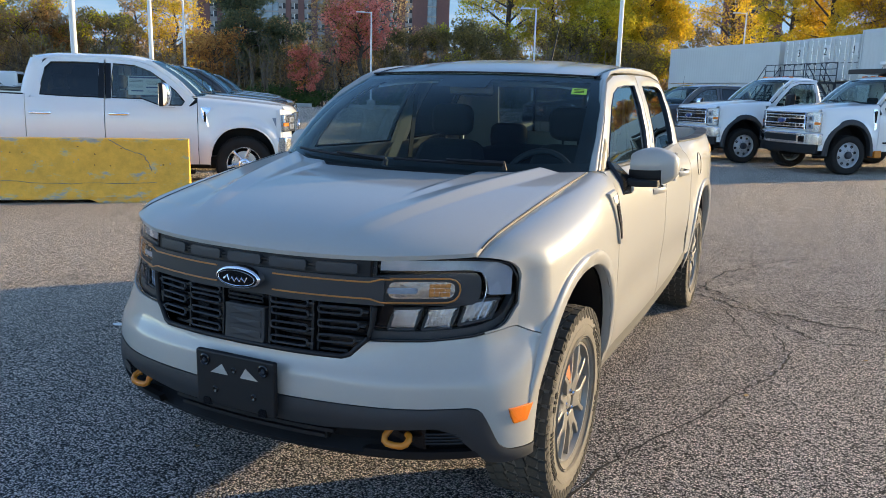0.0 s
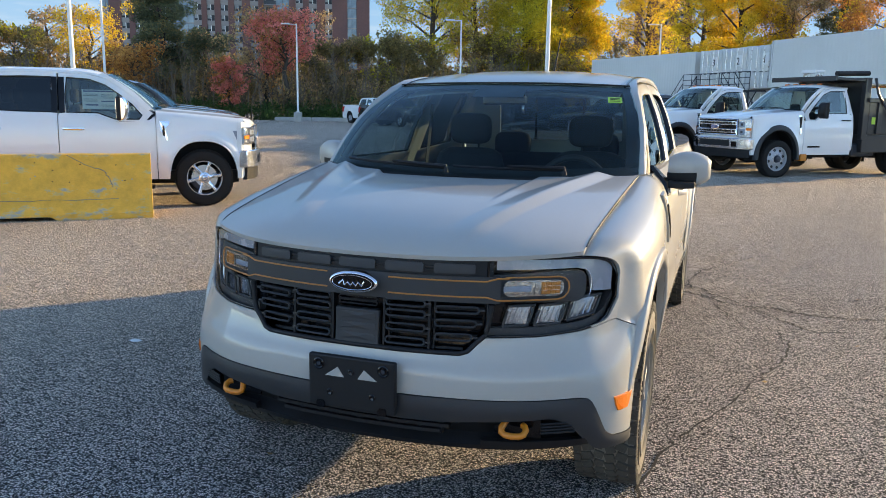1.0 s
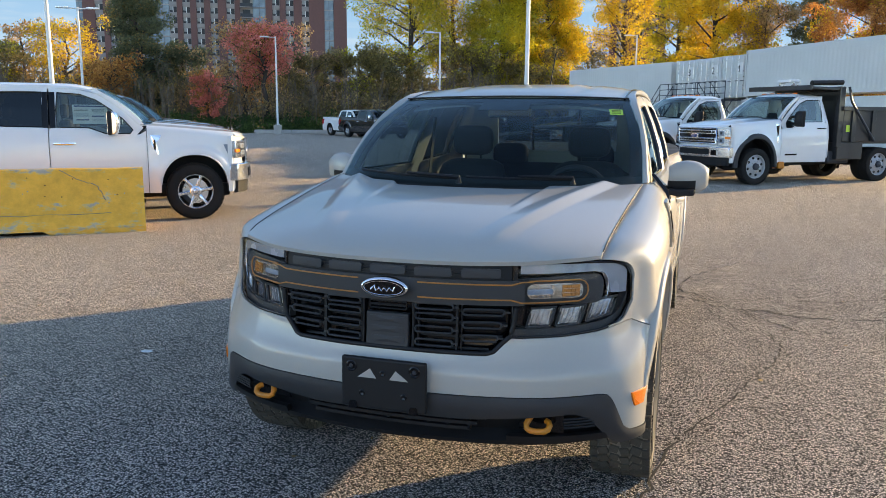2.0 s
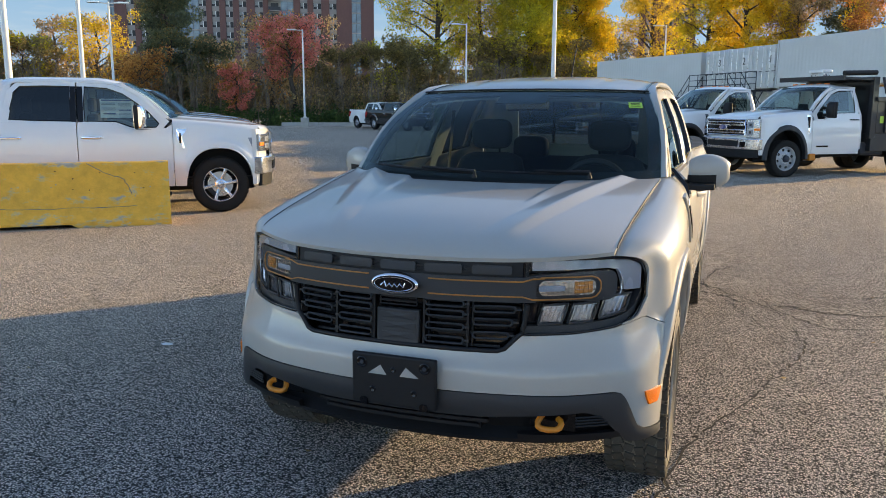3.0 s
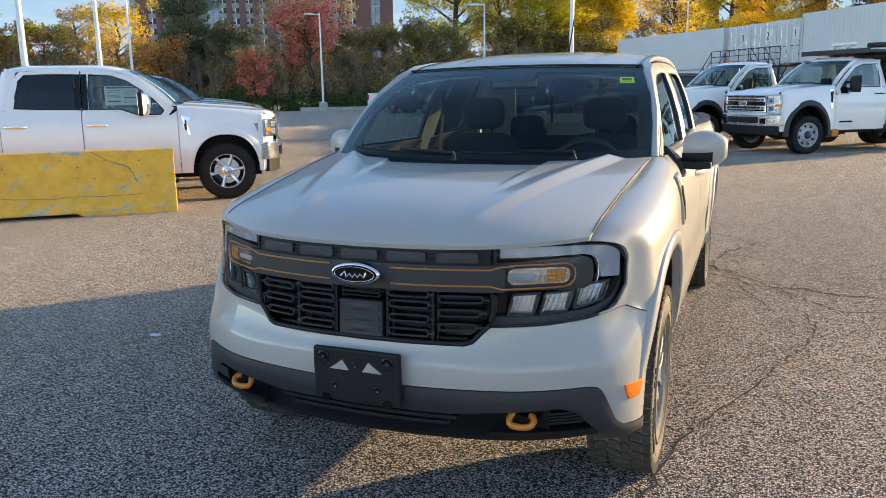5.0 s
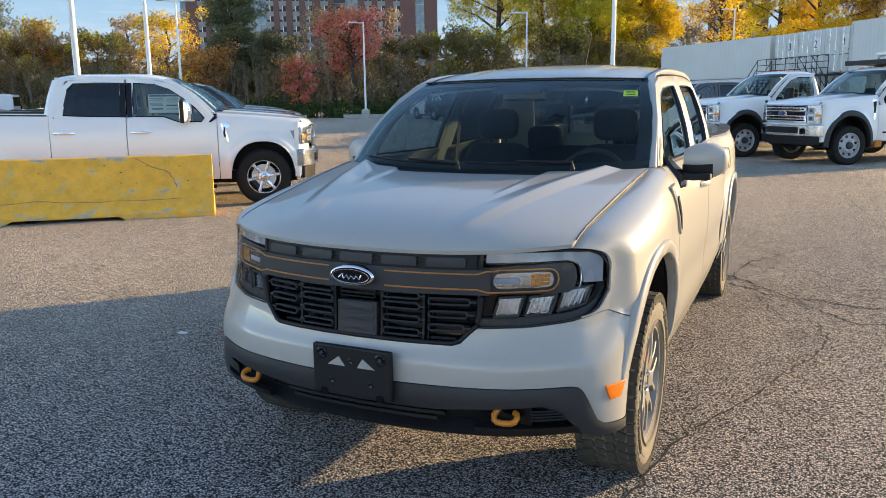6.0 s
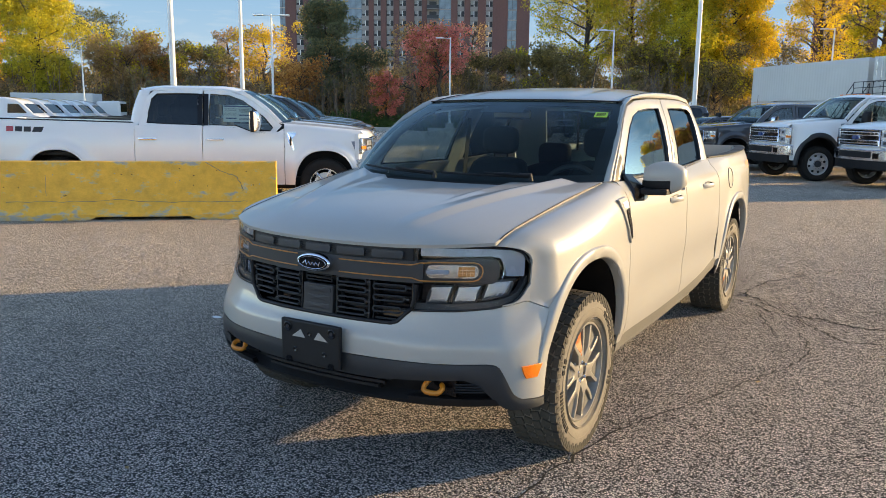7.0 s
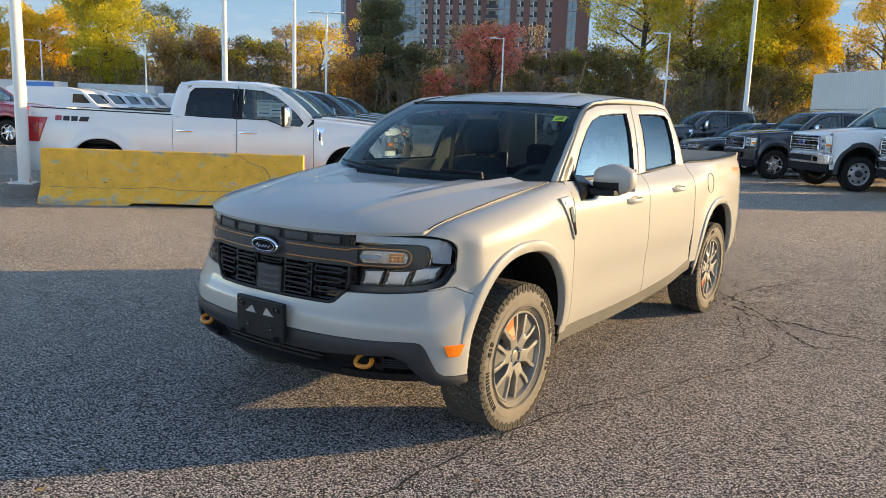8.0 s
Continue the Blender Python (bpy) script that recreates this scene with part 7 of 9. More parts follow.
        part("mirror_glass", boxed(x - 0.095, x + 0.095, my + 0.112, my + 0.118, mz - mh * 0.9, mz + mh * 0.9), CHROME, mi)
        for dz in (-0.07 * big, 0.03 * big):
            part("mirror_arm", boxed(sg * (gx(my, mz) - 0.03), x, my + 0.0, my + 0.06, mz + dz - 0.028, mz + dz + 0.028), PLASTIC, mi, bevel=0.012)
    part("dashboard", boxed(-W + 0.15, W - 0.15, yc + 0.02, yc + 0.42, 0.9, S["zcowl"] - 0.03), CABIN, top, bevel=0.04)
    for sg in (1, -1):
        for y in S.get("seats", (2.45,)):
            st = part("seat", boxed(sg * 0.44 - 0.27, sg * 0.44 + 0.27, y, y + 0.16, 0.75, 1.42), SEATCLOTH, top, bevel=0.05)
            part("headrest", boxed(sg * 0.44 - 0.14, sg * 0.44 + 0.14, y + 0.05, y + 0.15, 1.44, 1.64), SEATCLOTH, st, bevel=0.04)
    part("floor_pan", boxed(-W + 0.2, W - 0.2, 0.4, (S.get("cabback") or L) - 0.05, sill - 0.02, sill + 0.10), PLASTIC, top)
    part("underbody", boxed(-0.5, 0.5, 0.35, L - 0.2, sill - 0.10, sill + 0.12), PLASTIC, top)
    part("engine_block", boxed(-W + 0.46, W - 0.46, 0.3, yc - 0.1, sill, hood_top(0.5) - 0.12), PLASTIC, top)
    part("axle", tubed([(-W + 0.2, yf, hz), (W - 0.2, yf, hz)], 0.05), STEELDARK, top)
    part("axle", tubed([(-W + 0.2, yr, hz), (W - 0.2, yr, hz)], 0.07), STEELDARK, top)
    tw = S.get("tw", 0.27)
    xw = W - tw / 2 - S.get("tuck", 0.02)
    w = make_wheel(top, pose(xw, yf, hz, 15, 0, 0), R, tw, S["rim"], S["wheelmat"], S["style"], S.get("spokes", 6))
    clone(w, top, pose(-xw, yf, hz, 40, 0, 180))
    clone(w, top, pose(xw, yr, hz, 70, 0, 0))
    clone(w, top, pose(-xw, yr, hz, 100, 0, 180))
    return top





def full_size(paint, label, m, face=None, decal=0, wheel=SATINCHROME, frame_mat=None):
    belt = lambda y: curve_at([(1.4, 1.32), (1.75, 1.19), (1.98, 1.185), (2.25, 1.27), (2.7, 1.295), (3.8, 1.31)], y)
    belt2 = lambda y: line_at([(1.4, 1.33), (1.60, 1.205), (2.02, 1.20), (2.22, 1.285), (2.7, 1.295), (3.8, 1.31)], y)
    S = dict(W=0.985, L=5.98, yf=0.86, yr=4.86, hz=0.405, R=0.405, rim=0.245, sill=0.40, belt=belt2, paint=paint,
             hood=[(0.0, 1.19), (0.15, 1.235), (0.5, 1.27), (1.0, 1.315), (1.6, 1.36)], cowl=1.55, zcowl=1.36, wtop=2.12, roofend=3.62, zroof=1.925,
             doors=[(1.49, 2.715), (2.725, 3.72)], rail=lambda y: curve_at([(3.7, 1.335), (6.0, 1.385)], y), bed=True, step=True,
             windows=[([(1.52, 1.315), (1.70, 1.475), (1.90, 1.635), (2.10, 1.765), (2.32, 1.822), (2.70, 1.838), (2.70, 1.56), (2.70, 1.29), (2.24, 1.285), (2.03, 1.205), (1.62, 1.205)],
                       [(1.66, 1.285), (1.78, 1.43), (1.94, 1.565), (2.12, 1.692), (2.32, 1.765), (2.60, 1.785), (2.62, 1.56), (2.62, 1.318), (2.22, 1.312), (2.01, 1.232), (1.70, 1.232)], SIDEGLASS),
                      ([(2.72, 1.29), (2.72, 1.56), (2.72, 1.838), (3.10, 1.84), (3.45, 1.826), (3.56, 1.72), (3.62, 1.50), (3.66, 1.31), (3.2, 1.30)],
                       [(2.79, 1.32), (2.79, 1.56), (2.79, 1.788), (3.10, 1.79), (3.40, 1.78), (3.475, 1.70), (3.52, 1.50), (3.545, 1.345), (3.2, 1.328)], PRIVACY)],
             topline=[(2.0, 1.745), (2.12, 1.785), (2.32, 1.83), (2.7, 1.846), (3.1, 1.848), (3.45, 1.834), (3.62, 1.76)], cabback=3.80, mirror=(1.86, 1.38), bigmirror=1.35, mirrormat=CHROME,
             seats=(2.45, 3.30), vent=(1.30, 1.06), decal=decal, wheelmat=wheel, style="six", spokes=6, handle=1.10, framemat=frame_mat or paint,
             face=face or dict(top=1.2, gx=0.62, gz0=0.82, gz1=1.14, bars=2, bh=0.05, lz0=0.88, lz1=1.13, bz=(0.55, 0.80)))
    v = vehicle("pickup_truck", label, "pickup truck", m, S)
    part("aerial", tubed([(0.80, 1.50, 1.36), (0.80, 1.53, 1.75), (0.80, 1.56, 2.12)], [0.007, 0.005, 0.004], 5), PLASTIC, v)
    return v


def super_duty(label, m, dump=False):
    belt = lambda y: line_at([(1.3, 1.40), (1.62, 1.27), (2.0, 1.265), (2.2, 1.39), (3.1, 1.41)], y)
    S = dict(W=1.0, L=6.3, yf=0.97, yr=4.75, hz=0.415, R=0.415, rim=0.268, tw=0.235, tuck=-0.03, sill=0.50, belt=belt, paint=WHITE, ar=0.52, ah=0.66, flare=True,
             hood=[(0.0, 1.30), (0.15, 1.345), (0.5, 1.39), (1.0, 1.44), (1.7, 1.49)], cowl=1.68, zcowl=1.49, wtop=2.28, roofend=3.02, zroof=2.10, sweep=0.16,
             doors=[(1.68, 3.06)], chassis=True, rail=lambda y: 1.4,
             windows=[([(1.70, 1.405), (1.86, 1.56), (2.05, 1.74), (2.26, 1.915), (2.50, 1.985), (3.00, 1.99), (3.02, 1.70), (3.04, 1.40), (2.24, 1.39), (2.04, 1.265), (1.76, 1.27)],
                       [(1.84, 1.40), (1.95, 1.53), (2.12, 1.69), (2.30, 1.85), (2.52, 1.93), (2.92, 1.935), (2.94, 1.70), (2.95, 1.435), (2.22, 1.425), (2.02, 1.30), (1.86, 1.30)], SIDEGLASS)],
             topline=[(2.15, 1.86), (2.28, 1.925), (2.5, 1.99), (3.0, 1.996), (3.1, 1.99)], cabback=3.16, mirror=(2.02, 1.50), bigmirror=1.5, mirrormat=PLASTIC,
             seats=(2.6,), wheelmat=STEELWHITE, style="steel", handle=1.28, handle_mat=PLASTIC, vent=(1.50, 1.18), lampside=0.12,
             face=dict(top=1.3, gx=0.66, gz0=0.93, gz1=1.28, bars=2, bh=0.045, mesh=True, lz0=0.88, lz1=1.29, bz=(0.62, 0.86), ox=0.14))
    t = vehicle("chassis_cab_truck", label, "work truck", m, S)
    for sg in (1, -1):
        part("frame_rail", boxed(sg * 0.38, sg * 0.46, 2.6, 6.25, 0.55, 0.78), STEELDARK, t)
        part("fuel_tank" if sg < 0 else "air_tank", boxed(sg * 0.5, sg * 0.92, 3.2, 3.9, 0.45, 0.75), STEELDARK, t, bevel=0.05)
        part("outer_rear_tyre", tyre_mesh(0.415, 0.235, 0.268), RUBBER, t, smooth=50).matrix_basis = pose(sg * 0.66, 4.75, 0.415)
        part("mud_flap", boxed(sg * 0.6, sg * 1.03, 5.25, 5.27, 0.2, 0.75), PLASTIC, t)
    part("step_bracket", boxed(0.80, 1.02, 1.62, 1.80, 0.36, 0.52), HOOKPAINT if dump else PLASTIC, t, "yellow step bracket", bevel=0.02)
    part("door_emblem", boxed(1.004, 1.010, 1.80, 2.15, 0.665, 0.70), GLOSSBLACK, t, "small dark badge drawn as a bar")
    for k in range(5):
        part("roof_marker", boxed(-0.5 + 0.25 * k - 0.05, -0.5 + 0.25 * k + 0.05, 2.42, 2.50, 2.085, 2.115), ORANGE, t, bevel=0.01)
    part("roof_aerial", tubed([(0.82, 1.6, 1.44), (0.84, 1.66, 1.75)], 0.004, 5), PLASTIC, t)
    if dump:
        d = tagged(holder("dump_body", m), "black steel dump body with a cab protector", "truck body")
        K = DUMPBLACK
        for sg in (1, -1):
            side = part("side_wall", boxed(sg * 0.98, sg * 1.06, 3.45, 6.45, 0.98, 1.72), K, d, bevel=0.01)
            for y in steps(3.75, 6.3, 4):
                part("side_rib", boxed(sg * 1.06, sg * 1.10, y - 0.06, y + 0.06, 0.98, 1.70), K, side, bevel=0.006)
            part("top_rail", boxed(sg * 0.95, sg * 1.11, 3.40, 6.45, 1.70, 1.80), K, side, bevel=0.012)
            part("tool_box", boxed(sg * 0.62, sg * 1.04, 3.35, 4.15, 0.55, 0.95), K, d, bevel=0.012)
            part("support_post", boxed(sg * 0.93, sg * 1.05, 3.30, 3.46, 0.85, 2.26), K, d, bevel=0.01)
            part("tarp_arm", tubed([(sg * 1.12, 4.4, 1.0), (sg * 1.12, 3.6, 1.9), (sg * 1.10, 3.5, 2.25)], 0.03, 6), STEELDARK, d)
        part("head_board", boxed(-1.0, 1.0, 3.36, 3.44, 0.95, 2.26), K, d, bevel=0.01)
        part("cab_protector", slab([[(x, y, 2.225 + 0.03 * (3.4 - y)) for x in (-1.02, -0.5, 0.5, 1.02)] for y in (2.46, 2.8, 3.42)], (0, 0, -0.06)), K, d, bevel=0.01)
        part("protector_lip", boxed(-1.02, 1.02, 2.43, 2.48, 2.17, 2.28), K, d, bevel=0.008)
        part("bed_floor", boxed(-1.0, 1.0, 3.4, 6.45, 0.92, 1.0), K, d)
        part("tarp_roll", tubed([(0.92, 2.52, 2.33), (0.92, 3.46, 2.36)], 0.06, 10), PLASTIC, d, smooth=60)
        bar = part("beacon_bar", boxed(-0.10, 0.35, 2.45, 2.75, 2.36, 2.44), WHITE, d, "white beacon bar", bevel=0.02)
        for sg in (1, -1):
            part("beacon_leg", boxed(0.125 + sg * 0.18, 0.125 + sg * 0.20, 2.5, 2.7, 2.25, 2.37), SILVER, bar)
        part("warning_tag", boxed(1.061, 1.066, 3.55, 3.66, 1.2, 1.36), GREENTAG, d, "yellow warning label")
    return t


# white crew cab behind the barrier, and the row that stands beside it
AX = Vector((-0.629, 0.777, 0))          # across the row
f150 = full_size(WHITE, "white crew-cab pickup with chrome trim parked behind the barrier", pose(-7.42, 10.26, 0, 0, 0, 129), decal=-1)
for sg in (1, -1):
    for y0, y1 in ((2.63, 2.70), (2.72, 2.785)):
        part("pillar_applique", slab([[(sg * (0.938 - 0.14 * (z - 1.25) / 0.675 - 0.05 * ((z - 1.25) / 0.675) ** 2), y, z) for y in (y0, y1)] for z in (1.31, 1.45, 1.62, 1.79)], (-0.004 * sg, 0, 0)), GLOSSBLACK, f150)
part("price_sheet", slab([[(-0.80 + 0.02 * (z - 1.4), y, z) for y in (1.98, 2.42)] for z in (1.365, 1.625)], (0.003, 0, 0)), PAPER, f150, "printed price sheet in the side window")
for y0, y1, z, h in ((2.0, 2.4, 1.605, 0.010), (2.22, 2.40, 1.565, 0.004), (2.22, 2.40, 1.545, 0.004), (2.02, 2.18, 1.56, 0.003), (2.02, 2.18, 1.545, 0.003), (2.02, 2.18, 1.53, 0.003), (2.02, 2.16, 1.515, 0.003),
                     (2.02, 2.18, 1.47, 0.008), (2.22, 2.40, 1.50, 0.003), (2.22, 2.40, 1.485, 0.003), (2.22, 2.38, 1.47, 0.003), (2.22, 2.38, 1.42, 0.009), (2.02, 2.18, 1.42, 0.003), (2.02, 2.18, 1.405, 0.003)):
    part("sheet_line", boxed(-0.8075, -0.8045, y0, y1, z - h, z + h), FARBLUE if h > 0.006 else HEADLINER, f150)
dark_face = dict(top=1.2, gx=0.62, gz0=0.82, gz1=1.14, bars=3, bh=0.03, barmat=DARKPAINT, label="dark barred grille", lz0=0.88, lz1=1.13, bz=(0.52, 0.80), bmat=DARKPAINT, blabel="dark bumper")
row_dark = full_size(DARKPAINT, "dark grey pickup parked in a row of pickups", pose(-7.42 - 0.629 * 2.9, 10.26 + 0.777 * 2.9, 0, 0, 0, 129), dark_face)
for k in (2, 3, 4, 5, 6, 7):
    off = AX * (2.85 * k) + Vector((0.777, 0.629, 0)) * (0.25 * ((k * 7) % 3 - 1))
    src = f150 if k in (3, 6) else row_dark
    o = copy_thing(src, pose(-7.42 + off.x, 10.26 + off.y, 0, 0, 0, 129))
    tagged(o, "white pickup parked in a row of pickups" if src is f150 else "", group="row of parked pickups")
tagged(row_dark, group="row of parked pickups")
tagged(f150, group="row of parked pickups")

# work trucks and dark cars facing the lot
REAR, SIDE = Vector((0.777, 0.629, 0)), Vector((0.629, -0.777, 0))


def park(contact, yf, W):
    """The pose of a vehicle whose near front tyre touches the ground there."""
    o = Vector((*contact, 0)) - SIDE * W - REAR * yf
    return pose(o.x, o.y, 0, 0, 0, -51)


super_duty("white chassis-cab work truck with black flares and a dump body", park((0.60, 18.65), 0.97, 0.99), True)
super_duty("white chassis-cab work truck with black flares and steel wheels", park((-1.63, 20.30), 0.97, 0.99))
full_size(DARKPAINT, "dark grey older pickup with barred grille", park((-4.0, 22.4), 0.86, 0.97), dict(dark_face, oval=True))
full_size(BLACKPAINT, "black crew-cab pickup in a row of parked cars", park((-8.3, 26.6), 0.86, 0.97), dark_face)
belt_s = lambda y: line_at([(1.3, 0.98), (4.4, 1.05)], y)
S = dict(W=0.90, L=4.75, yf=0.92, yr=3.72, hz=0.345, R=0.345, rim=0.235, tw=0.225, sill=0.28, belt=belt_s, paint=DARKPAINT, ar=0.40, ah=0.43, handle=0.92,
         hood=[(0.0, 0.82), (0.3, 0.90), (0.8, 0.96), (1.5, 1.03)], cowl=1.42, zcowl=1.02, wtop=2.18, roofend=3.9, zroof=1.55, sweep=0.32,
         doors=[(1.42, 2.45), (2.46, 3.42)], rail=lambda y: line_at([(3.3, 1.05), (4.75, 1.0)], y),
         windows=[([(1.5, 1.0), (1.8, 1.20), (2.15, 1.40), (2.44, 1.455), (2.44, 1.0)], [(1.62, 1.02), (1.88, 1.19), (2.18, 1.36), (2.38, 1.41), (2.38, 1.02)], SIDEGLASS),
                  ([(2.46, 1.0), (2.46, 1.455), (3.1, 1.44), (3.6, 1.30), (3.8, 1.05)], [(2.52, 1.03), (2.52, 1.41), (3.05, 1.395), (3.45, 1.28), (3.6, 1.07)], PRIVACY)],
         topline=[(2.1, 1.40), (2.44, 1.46), (3.1, 1.45), (3.9, 1.22)], mirror=(1.72, 1.10), wheelmat=SILVER, style="six", seats=(2.4,), cabback=4.3,
         tail=[(4.5, 0.9), (4.7, 0.95), (4.74, 0.75), (4.5, 0.78)],
         face=dict(top=0.86, gx=0.42, gz0=0.52, gz1=0.72, bars=2, bh=0.012, lz0=0.66, lz1=0.80, bz=(0.32, 0.50), bmat=DARKPAINT, blabel="body-coloured bumper", oval=False))
vehicle("parked_car", "dark grey sedan in a row of parked cars", "car", park((-6.2, 24.6), 0.92, 0.89), S)
full_size(REDPAINT, "red pickup parked beyond the barriers", pose(-24.6, 13.0, 0, 0, 0, 122), dict(dark_face, bmat=REDPAINT, blabel="red bumper"))
far_truck = full_size(BLACKPAINT, "black pickup parked near the hedge", pose(-19.75, 47.95, 0, 0, 0, 58), dark_face)
full_size(WHITE, "white pickup parked near the hedge", pose(-22.9, 51.6, 0, 0, 0, 58))


def van(m, label):
    v = tagged(holder("delivery_van", m), label, "van", group="row of white vans")
    prof = [(0.05, 0.45), (0.02, 0.85), (0.12, 1.02), (0.85, 1.22), (1.45, 1.85), (1.75, 2.05), (2.4, 2.16), (5.5, 2.16), (5.75, 2.08), (5.85, 1.2), (5.85, 0.45)]
    rows = []
    for x, k in ((-0.99, 0.0), (-0.98, 0.35), (-0.90, 0.85), (-0.70, 1.0), (0.0, 1.0), (0.70, 1.0), (0.90, 0.85), (0.98, 0.35), (0.99, 0.0)):
        rows.append([(x * (1 - 0.10 * max(0, (z - 1.2))), y, z - (1 - k) * 0.10 * max(0, (z - 1.0))) for y, z in prof])
    b = bmesh.new()
    vv = sheet(b, rows)
    b.faces.new(vv[0])
    b.faces.new(vv[-1])
    part("body", b, WHITE, v, smooth=50)
    part("windscreen", slab([[(u * 0.80, y - 0.012, z + 0.012) for u in steps(-1, 1, 4)] for y, z in ((0.93, 1.29), (1.42, 1.80))], (0, 0.02, -0.02)), GLOSSBLACK, v)
    for sg in (1, -1):
        part("side_window", prism([(1.15, 1.25), (1.62, 1.78), (2.15, 1.80), (2.2, 1.25)], "x", sg * 0.90, sg * 0.975), GLOSSBLACK, v)
        part("headlight", boxed(sg * 0.55, sg * 0.93, 0.0, 0.2, 0.85, 1.05), LENSWHITE, v, bevel=0.03)
    part("grille", boxed(-0.5, 0.5, -0.02, 0.08, 0.62, 0.95), PLASTIC, v, bevel=0.02)
    w = make_wheel(v, pose(0.86, 0.95, 0.35, 10, 0, 0), 0.35, 0.23, 0.21, STEELWHITE, "steel", 6)
    for x, y in ((-0.86, 0.95), (0.86, 4.5), (-0.86, 4.5)):
        clone(w, v, pose(x, y, 0.35, 20, 0, 0 if x > 0 else 180))
    return v


v0 = van(pose(-40.2, 25.2, 0, 0, 0, 129), "white low-roof delivery van in a row of vans")
for k in range(1, 5):
    copy_thing(v0, pose(-40.2 + AX.x * 2.9 * k, 25.2 + AX.y * 2.9 * k, 0, 0, 0, 129))
copy_thing(v0, pose(-46.5, 18.5, 0, 0, 0, 129))
copy_thing(v0, pose(-43.0, 42.0, 0, 0, 0, 129))
for x, y, blue in ((-57.0, 31.0, True), (-55, 38.0, False)):
    bt = tagged(holder("box_truck", pose(x, y, 0, 0, 0, 129)), "white box truck with a plain cargo box", "box truck")
    part("cargo_box", boxed(-1.15, 1.15, 0, 6.0, 0.9, 2.75), CONTAINER, bt, bevel=0.04)
    part("cab", boxed(-1.0, 1.0, -1.9, -0.1, 0.5, 2.2), WHITE, bt, bevel=0.15)
    part("windscreen", boxed(-0.85, 0.85, -1.93, -1.88, 1.35, 2.0), GLOSSBLACK, bt, bevel=0.02)
    if blue:
        part("blue_panel", boxed(-1.16, -1.152, 0.1, 2.2, 1.5, 2.65), BLUEPANEL, bt, "blue graphic panel")
    w = make_wheel(bt, pose(0.98, -0.9, 0.42, 10, 0, 0), 0.42, 0.25, 0.25, STEELWHITE, "steel", 6)
    for xx, yy in ((-0.98, -0.9), (0.98, 4.4), (-0.98, 4.4)):
        clone(w, bt, pose(xx, yy, 0.42, 0, 0, 0 if xx > 0 else 180))

# ---- concrete barriers ----
def barrier(m, label):
    prof = [(-0.30, 0.0), (-0.30, 0.075), (-0.165, 0.27), (-0.105, 0.80), (-0.095, 0.81), (0.095, 0.81), (0.105, 0.80), (0.165, 0.27), (0.30, 0.075), (0.30, 0.0)]
    bar = tagged(holder("concrete_barrier", m), label, "barrier", group="concrete barriers")
    rng = random.Random(3)
    rows = []
    for x in steps(0, 3.84, 48):
        gap = 0.045 if 1.35 < x < 2.65 else 0.0
        row = []
        for y, z in prof:
            w = 0.004 * noise.noise(Vector((x * 3, y * 5, z * 4)))
            zz = max(z, gap + 0.012 * abs(noise.noise(Vector((x * 6, 1, 0)))) * (gap > 0)) if z < 0.05 else z
            row.append((x, y + w, zz + (0.006 * noise.noise(Vector((x * 2.2, 7, 3))) if z > 0.7 else 0)))
        rows.append(row)
    b = bmesh.new()
    vv = sheet(b, rows, True)
    b.faces.new(vv[0])
    b.faces.new(vv[-1])
    part("body", b, YELLOW, bar, smooth=30)
    # cracks and chips on the face that looks at the lot
    def face(x, z):
        y = -line_at([(0.0, 0.30), (0.075, 0.30), (0.27, 0.165), (0.80, 0.105)], z)
        return Vector((x, y - 0.004, z))
    def crack(pts, r):
        q = []
        for (a, b_), (c, d) in zip(pts, pts[1:]):
            for t in steps(0, 1, 5)[:-1]:
                q.append(face(a + (c - a) * t + rng.uniform(-0.012, 0.012), b_ + (d - b_) * t + rng.uniform(-0.008, 0.008)))
        tb = bmesh.new()
        tube(tb, q, [r * rng.uniform(0.5, 1.2) for _ in q], 4)
        return part("crack", tb, DARKCONC, bar, "thin grey crack in the painted concrete")
    crack([(2.86, 0.80), (3.10, 0.66), (3.28, 0.60), (3.34, 0.48), (3.38, 0.38)], 0.0045)
    crack([(0.15, 0.255), (0.9, 0.25), (1.6, 0.27), (2.4, 0.24), (3.2, 0.24), (3.5, 0.25)], 0.004)
    crack([(0.68, 0.62), (0.68, 0.27)], 0.003)
    for k in range(26):
        x, z = rng.uniform(0.1, 3.7), rng.uniform(0.3, 0.76)
        c = face(x, z)
        tb = bmesh.new()
        pts = [tb.verts.new(c + Vector((rng.uniform(0.5, 1) * 0.012 * math.cos(a), 0.0, rng.uniform(0.5, 1) * 0.010 * math.sin(a)))) for a in [j * math.tau / 7 for j in range(7)]]
        tb.faces.new(pts)
        part("chip", tb, CRACK if k % 2 else CONCRETE, bar)
    return bar


d = Vector((-7.36, 7.74, 0)) - Vector((-10.32, 5.25, 0))
turn_b = math.degrees(math.atan2(d.y, d.x))
n_ = Vector((-d.y, d.x, 0)).normalized() * 0.30
barrier(pose(-10.31 + n_.x, 5.26 + n_.y, 0, 0, 0, turn_b), "worn yellow-painted concrete road barrier with cracks and scrapes")
barrier(pose(-14.62 + n_.x, 2.02 + n_.y, 0, 0, 0, turn_b - 2), "worn yellow-painted concrete road barrier beside a lamp post")

